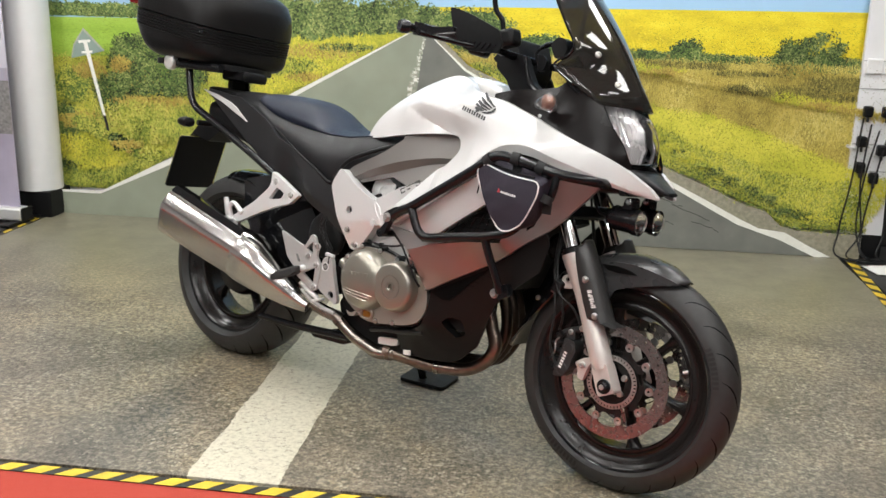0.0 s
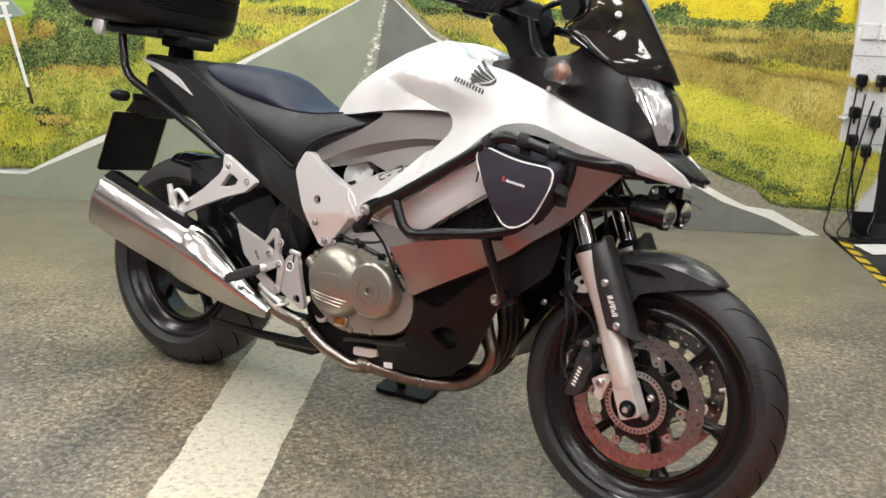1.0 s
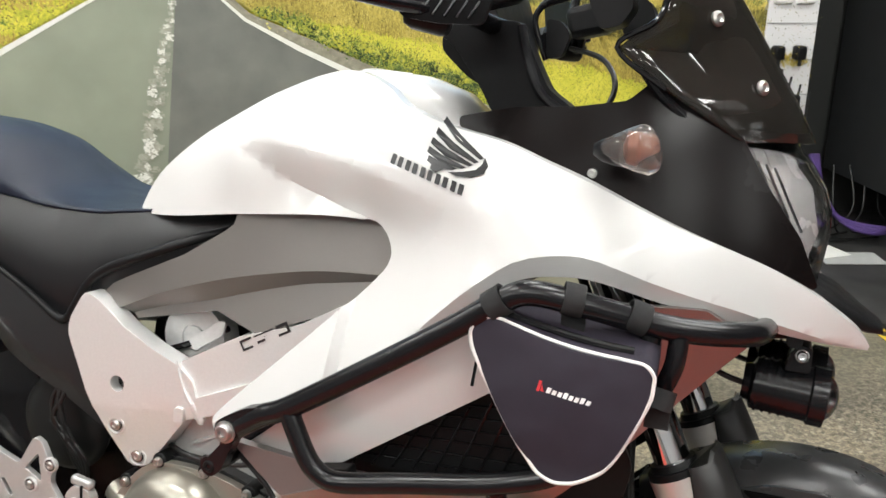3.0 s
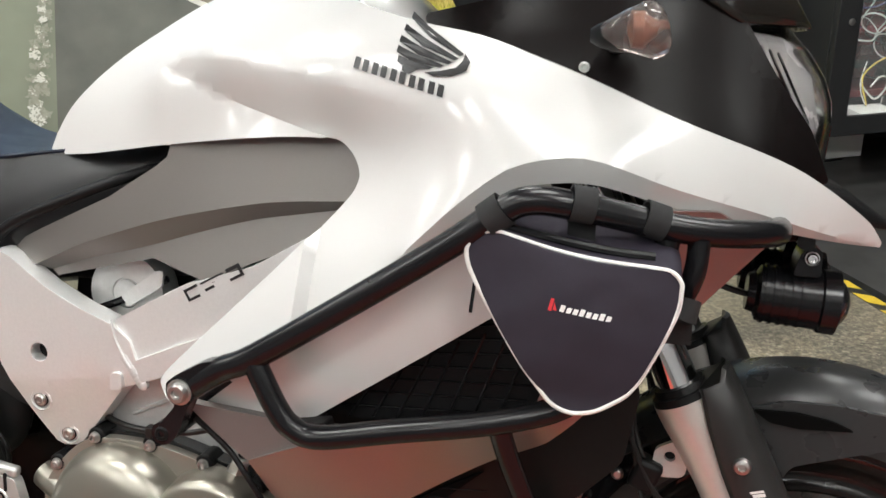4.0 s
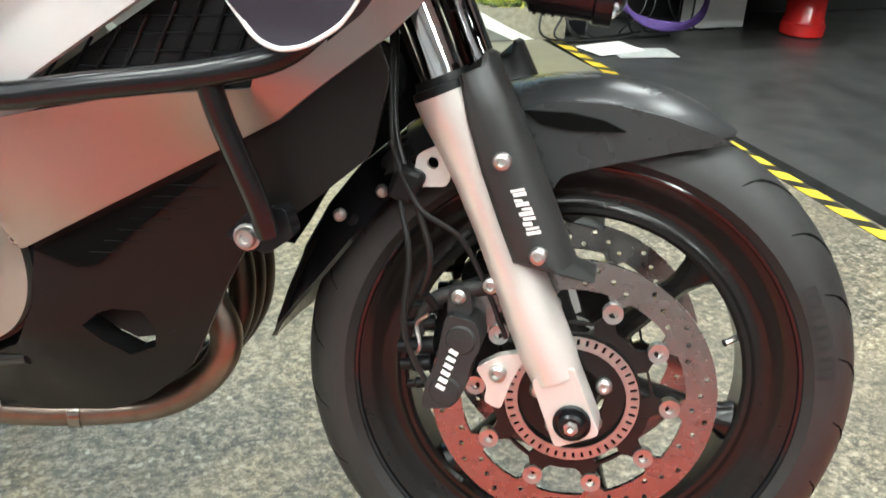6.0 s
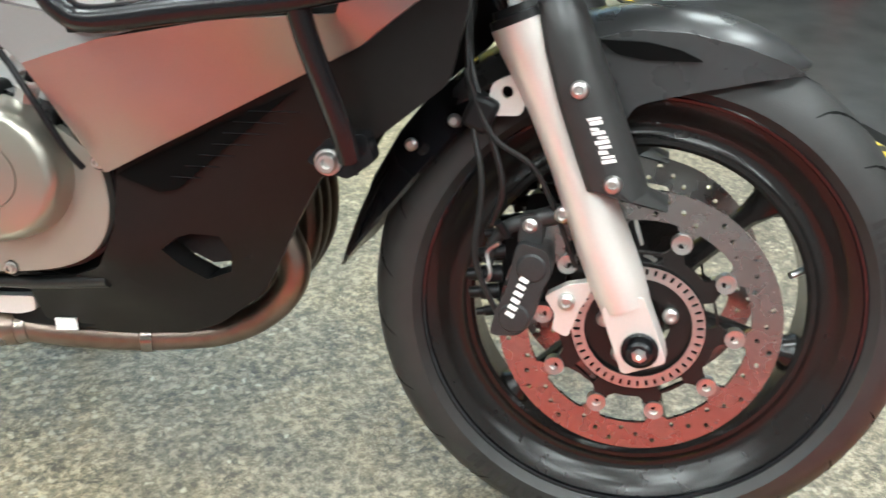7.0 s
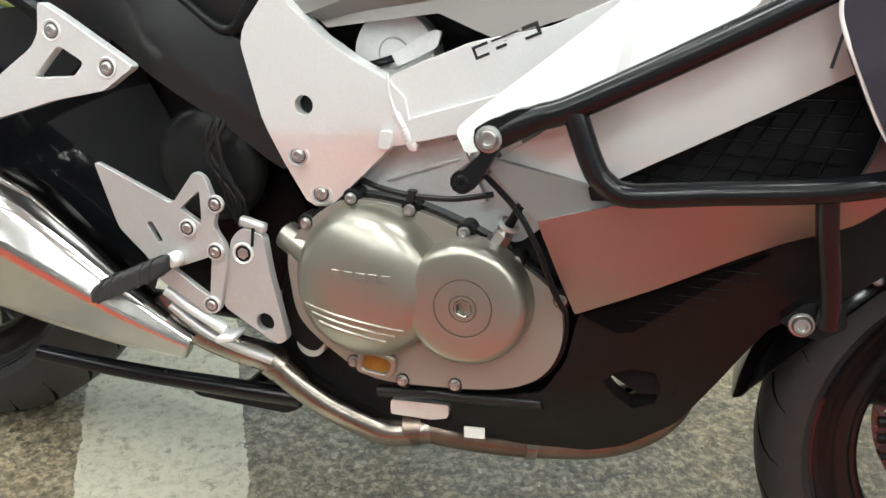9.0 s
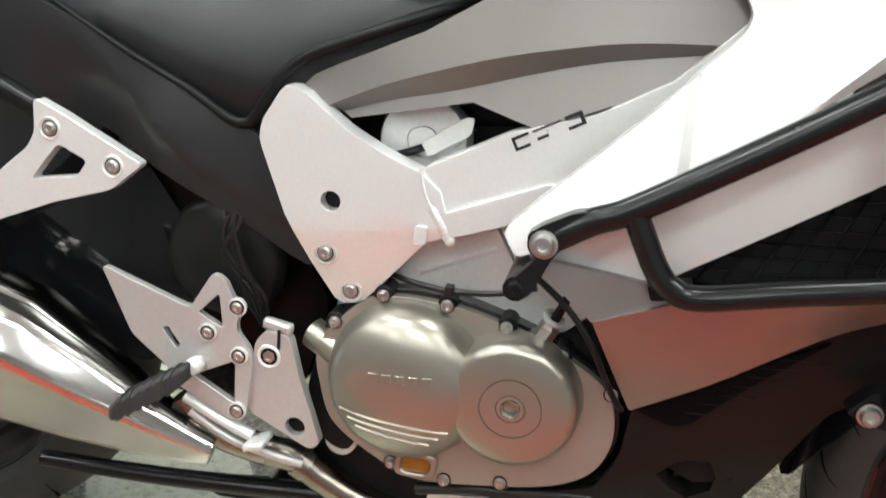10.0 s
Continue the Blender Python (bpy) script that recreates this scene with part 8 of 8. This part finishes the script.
P("headlight_bowl", loft(fluted(0.034, 0.006, -1, 1, 27, 0.95), closed=False), REFLD, "dark silvered headlight reflector", 0, hl)
for s in (-1, 1):
    P("side_reflector", loft(fluted(0.013, 0.005, s * 1.0, s * 0.22, 15, 0.97), closed=False), REFLEC, "bright fluted reflector", 0, hl)
for s in (-1, 1):
    for i in range(6):
        P("lens_flute", tube([(1.330 + .009 * i, s * (.120 - .0055 * i), .972 - .003 * i), (1.368 + .0085 * i, s * (.114 - .0065 * i), .905 - .003 * i)], 0.0016, 6, smooth=False), CHROME, "", 0, hl)
    P("side_marker", block(1.418, s * .094, .850, 0.010, 0.004, 0.016, (0, -24, s * 20)), ORANGE, "orange side marker", 0.002, hl)
SZ = [.985, 1.03, 1.07, 1.10, 1.13, 1.17, 1.235, 1.30, 1.345]
SC = [1.416, 1.390, 1.364, 1.344, 1.324, 1.296, 1.245, 1.188, 1.145]
SE = [1.338, 1.262, 1.208, 1.246, 1.252, 1.225, 1.182, 1.140, 1.115]
SY = [.128, .150, .156, .153, .152, .150, .145, .125, .080]
sc = P("windscreen", loft([[(xc + (xe - xc) * abs(u) ** 2, ye * u, z) for u in np.linspace(-1, 1, 21)] for z, xe, xc, ye in zip(SZ, SE, SC, SY)], closed=False), SMOKE, "dark smoked windscreen")
sc.modifiers.new("shell", "SOLIDIFY").thickness = 0.004
P("screen_edge", tube([(SE[i] - .002, -SY[i], SZ[i]) for i in range(1, 9)], 0.003, 8), BLACKG, "", 0, sc)
for z, u in ((1.108, .68), (1.040, .50)):
    xc, xe, ye = np.interp(z, SZ, SC), np.interp(z, SZ, SE), np.interp(z, SZ, SY)
    for s in (-1, 1):
        P("screen_screw", lathe([(0.0085, 0), (0.0085, 0.003), (0.005, 0.005), (0.003, 0.003), (0, 0.003)], (xc + (xe - xc) * u * u + .002, s * ye * u, z), 14, axis=(0.75, s * 0.6, 0.25)), BOLT, "", 0, sc)
P("instrument_pod", loft([ring_yz(x, 0, z, hy, hz, 20, 3.4) for x, z, hy, hz in ((1.225, 1.045, .05, .02), (1.235, 1.05, .065, .032), (1.28, 1.045, .065, .032), (1.31, 1.03, .04, .02))]), BLACKP, "black instrument pod")
for s in (-1, 1):
    P("screen_adjuster", plate(rounded([(1.158, 1.128), (1.178, 1.148), (1.200, 1.143), (1.212, 1.118), (1.199, 1.096), (1.176, 1.090)], 0.008), s * .09 - 0.018, s * .09 + 0.018), BLACKP, "black screen adjuster block", 0.005, seg=3)
P("adjuster_arm", tube([(1.165, -.085, 1.136), (1.138, -.068, 1.133), (1.118, -.062, 1.129), (1.095, -.06, 1.116), (1.09, -.06, 1.096), (1.106, -.06, 1.056)], [0.006, 0.007, 0.008, 0.004, 0.0035, 0.0035], 10), BLACKM, "black screen adjuster arm")
P("adjuster_plate", plate(rounded([(1.108, 1.102), (1.126, 1.100), (1.138, 1.086), (1.130, 1.060), (1.112, 1.056)], 0.006), -.081, -.069), BLACKP, "black cockpit bracket plate", 0.003)
for s in (-1, 1):
    P("screen_arm", tube([(1.215, s * .135, 1.075), (1.25, s * .14, 1.03), (1.29, s * .13, .995)], 0.006, 8), BLACKM, "black screen bracket arm")
for s in (-1, 1):
    shape = []
    for i in range(14):
        u = 0.02 + 0.97 * i / 13
        k = min(1.0, (u / 0.72) ** 0.62) * math.sqrt(max(0.0, 1 - max(0.0, (u - 0.72) / 0.285) ** 2.4))
        shape.append(ring_yz(1.212 + 0.062 * u, s * (.226 + .012 * u), .968 + .004 * u, .003 + .021 * k, .003 + .0215 * k, 24, 2.2, -0.25 * u))
    sg_ = P("front_indicator", loft(shape), FROST, "clear front indicator lens")
    P("indicator_body", loft([ring_yz(x, s * y, z, hy, hz, 18, 2.3) for x, y, z, hy, hz in ((1.205, .216, .966, .006, .006), (1.214, .220, .966, .013, .011), (1.226, .222, .967, .018, .015), (1.236, .222, .967, .016, .016))]), BLACKP, "", 0, sg_)
    P("indicator_bulb", loft([ring_yz(x, s * .234, .971, r_, r_, 12, 2) for x, r_ in ((1.240, .003), (1.244, .012), (1.254, .012), (1.262, .004))]), BULB, "", 0, sg_)
    P("indicator_stem", tube([(1.225, s * .15, .958), (1.225, s * .215, .965)], 0.009, 10, smooth=False), BLACKP, "", 0, sg_)
# beak under the lights
P("chin_beak", loft([ring_yz(x, 0, z, hy, hz, 18, 3) for x, z, hy, hz in ((1.36, .815, .13, .022), (1.42, .818, .10, .022), (1.46, .806, .070, .018), (1.495, .790, .048, .010), (1.512, .784, .03, .005))]), BLACKP, "black beak under the headlight")
P("nose_underside", loft([ring_yz(x, 0, z, hy, hz, 18, 4) for x, z, hy, hz in ((1.30, .775, .14, .014), (1.38, .782, .11, .014), (1.46, .782, .075, .010))]), BLACKP, "")
# auxiliary lamps
for s in (-1, 1):
    lx, ly, lz = 1.432, s * 0.052 - 0.0, 0.706
    au = P("auxiliary_lamp", lathe([(0, -0.060), (0.020, -0.060), (0.022, -0.052), (0.030, -0.048), (0.031, 0.012), (0.034, 0.014), (0.034, 0.0305), (0.0332, 0.0305), (0.0285, 0.020), (0.028, 0.002), (0, 0.0)], (lx, ly, lz), 28, axis=(1, 0, -0.06)), BLACKM, "round black auxiliary lamp with yellow ring")
    P("lamp_ring", lathe([(0.0322, 0.0195), (0.0328, 0.0205), (0.0326, 0.0222), (0.0312, 0.0226), (0.0294, 0.0215)], (lx, ly, lz), 28, axis=(1, 0, -0.06)), YELLOWR, "yellow ring", 0, au)
    P("lamp_lens", lathe([(0, 0.0225), (0.0280, 0.0225), (0.0280, 0.0275), (0.0262, 0.0315), (0.0215, 0.0370), (0.0150, 0.0410), (0.008, 0.0432), (0, 0.044)], (lx, ly, lz), 24, axis=(1, 0, -0.06)), LENS, "", 0, au)
    P("lamp_reflector", lathe([(0.0282, 0.0215), (0.025, 0.014), (0.018, 0.008), (0.010, 0.0055), (0.010, 0.014), (0.0075, 0.019), (0, 0.021)], (lx, ly, lz), 24, axis=(1, 0, -0.06)), REFLEC, "", 0, au)
    for i in range(5):
        P("cooling_fin", lathe([(0.0305, 0), (0.0322, 0), (0.0322, 0.003), (0.0305, 0.003)], (lx - .044 + .009 * i, ly, lz + 0.003 - .0005 * i), 24, axis=(1, 0, -0.06)), BLACKM, "", 0, au)
    P("lamp_bracket", plate(rounded([(lx - .018, lz + .028), (lx + .010, lz + .028), (lx + .009, lz + .056), (lx - .004, lz + .060), (lx - .012, lz + .052)], 0.005), ly - 0.022, ly + 0.022), BLACKM, "", 0.003, au)
    bolt(au, lx - .001, ly - 0.023, lz + .048, 0.0060, CHROME, 0.006, "lamp_bolt")
    P("lamp_lead", tube([(lx - .058, ly, lz), (lx - .09, ly, lz + .01), (lx - .11, ly * .8, lz + .035), (lx - .13, ly * .5, lz + .07)], 0.0035, 8), CABLEK, "", 0, au)
P("lamp_bar", tube([(1.42, -.10, .775), (1.42, .10, .775)], 0.009, 10, smooth=False), BLACKM, "black lamp bar")

# ---- handlebars ----
hb = F("handlebar", tube([(1.07, -.05, 1.085), (1.06, -.14, 1.09), (1.03, -.24, 1.105), (.985, -.33, 1.112), (.945, -.42, 1.112)], 0.011, 12), BLACKM, "black handlebar")
F("handlebar_left", tube([(1.07, .05, 1.085), (1.06, .14, 1.09), (1.03, .24, 1.105), (.985, .33, 1.112), (.945, .42, 1.112)], 0.011, 12), BLACKM, parent=hb)
for s in (-1, 1):
    F("grip", tube([(1.00, s * .30, 1.110), (.95, s * .41, 1.112)], 0.0165, 14, smooth=False), RUB2, "black rubber grip", parent=hb)
    F("bar_end", lathe([(0.011, 0), (0.016, 0.004), (0.018, 0.02), (0.014, 0.03), (0.006, 0.03), (0, 0.024)], (.944, s * .422, 1.112), 16, axis=(-0.4, s * 0.9, 0)), BLACKM, parent=hb)
    F("lever", tube([(1.055, s * .20, 1.095), (1.05, s * .30, 1.09), (1.01, s * .38, 1.095), (.985, s * .43, 1.10)], [0.008, 0.008, 0.006, 0.009], 10), BLACKM, parent=hb)
    F("switch_cube", block(1.035, s * .245, 1.095, 0.05, 0.055, 0.05, (0, 10, -s * 20)), BLACKP, "", 0.01, hb)
    F("fluid_reservoir", block(1.085, s * .20, 1.125, 0.06, 0.05, 0.045, (0, -14, 0)), BLACKP, "", 0.01, hb)
    gpts = [(.991, 1.177), (1.010, 1.174), (1.037, 1.163), (1.081, 1.139), (1.090, 1.110), (1.083, 1.080), (1.051, 1.077), (1.023, 1.079), (1.004, 1.114)]
    hg = P("hand_guard", skin(rounded(gpts, 0.006), lambda x, z: -.40 + 1.1 * (x - .936) + 0.9 * (z - 1.12) ** 2, 0.007, 0.012, s), BLACKP, "black perforated hand guard", 0.002, hb)
    for i in range(7):
        gx, gz = 1.018 + .009 * i, 1.084
        P("guard_rib", tube([(gx, s * (.40 - 1.1 * (gx - .936) + .001), gz), (gx + .008, s * (.40 - 1.1 * (gx + .008 - .936) + .001), gz + .018)], 0.0018, 6, smooth=False), BLACKG, "", 0, hg)
    P("bar_end_bracket", plate(rounded([(.935, 1.128), (.962, 1.124), (1.0, 1.116), (1.06, 1.120), (1.06, 1.106), (1.0, 1.100), (.955, 1.092), (.935, 1.106)], 0.004), s * .395 - .006, s * .395 + .006), BLACKM, "", 0.002, hb)
    F("mirror_stalk", tube([(1.06, s * .19, 1.12), (1.06, s * .20, 1.17), (1.04, s * .215, 1.21), (1.035, s * .24, 1.35)], 0.007, 10), BLACKM, "black mirror stalk", parent=hb)
    F("mirror_head", loft([ring_yz(1.03 + dx, s * .30, 1.38, hy, hz, 18, 2.6) for dx, hy, hz in ((-.012, .075, .045), (0, .085, .052), (.02, .07, .04), (.035, .03, .02))]), BLACKP, "black mirror head", parent=hb)
    F("mirror_glass", loft([ring_yz(1.03 + dx, s * .30, 1.38, .070, .042, 18, 2.6) for dx in (-.014, -.012)]), CHROME, "mirror glass", parent=hb)
F("clutch_cable", tube([(1.06, .20, 1.085), (1.12, .16, 1.07), (1.15, .12, 1.03), (1.13, .10, .97), (1.12, .08, .9)], 0.004, 8), CABLEK, "black control cable", parent=hb)
P("bar_riser", plate(rounded([(.985, 1.06), (.990, 1.130), (1.036, 1.144), (1.055, 1.095), (1.060, 1.06), (1.04, 1.02), (1.02, 1.03)], 0.010), -0.09, 0.085), BLACKP, "black handlebar riser block", 0.008)
P("inner_trim", plate(rounded([(.988, 1.079), (1.005, 1.096), (1.088, 1.095), (1.106, 1.059), (1.127, 1.022), (1.158, 1.002), (1.150, .978), (1.075, .972), (1.042, 1.025), (1.012, 1.062)], 0.008), -.116, -.088), BLACKP, "black inner fairing trim", 0.006, seg=3)
P("trim_rib", tube([(1.088, -.112, 1.090), (1.100, -.116, 1.055), (1.118, -.117, 1.018), (1.145, -.116, .998)], 0.006, 8), BLACKM, "")
P("inner_trim", plate(rounded([(.97, 1.075), (1.0, 1.10), (1.045, 1.055), (1.075, 1.0), (1.06, .965), (1.02, .985)], 0.01), .102, .114), BLACKP, "black inner fairing trim", 0.003)
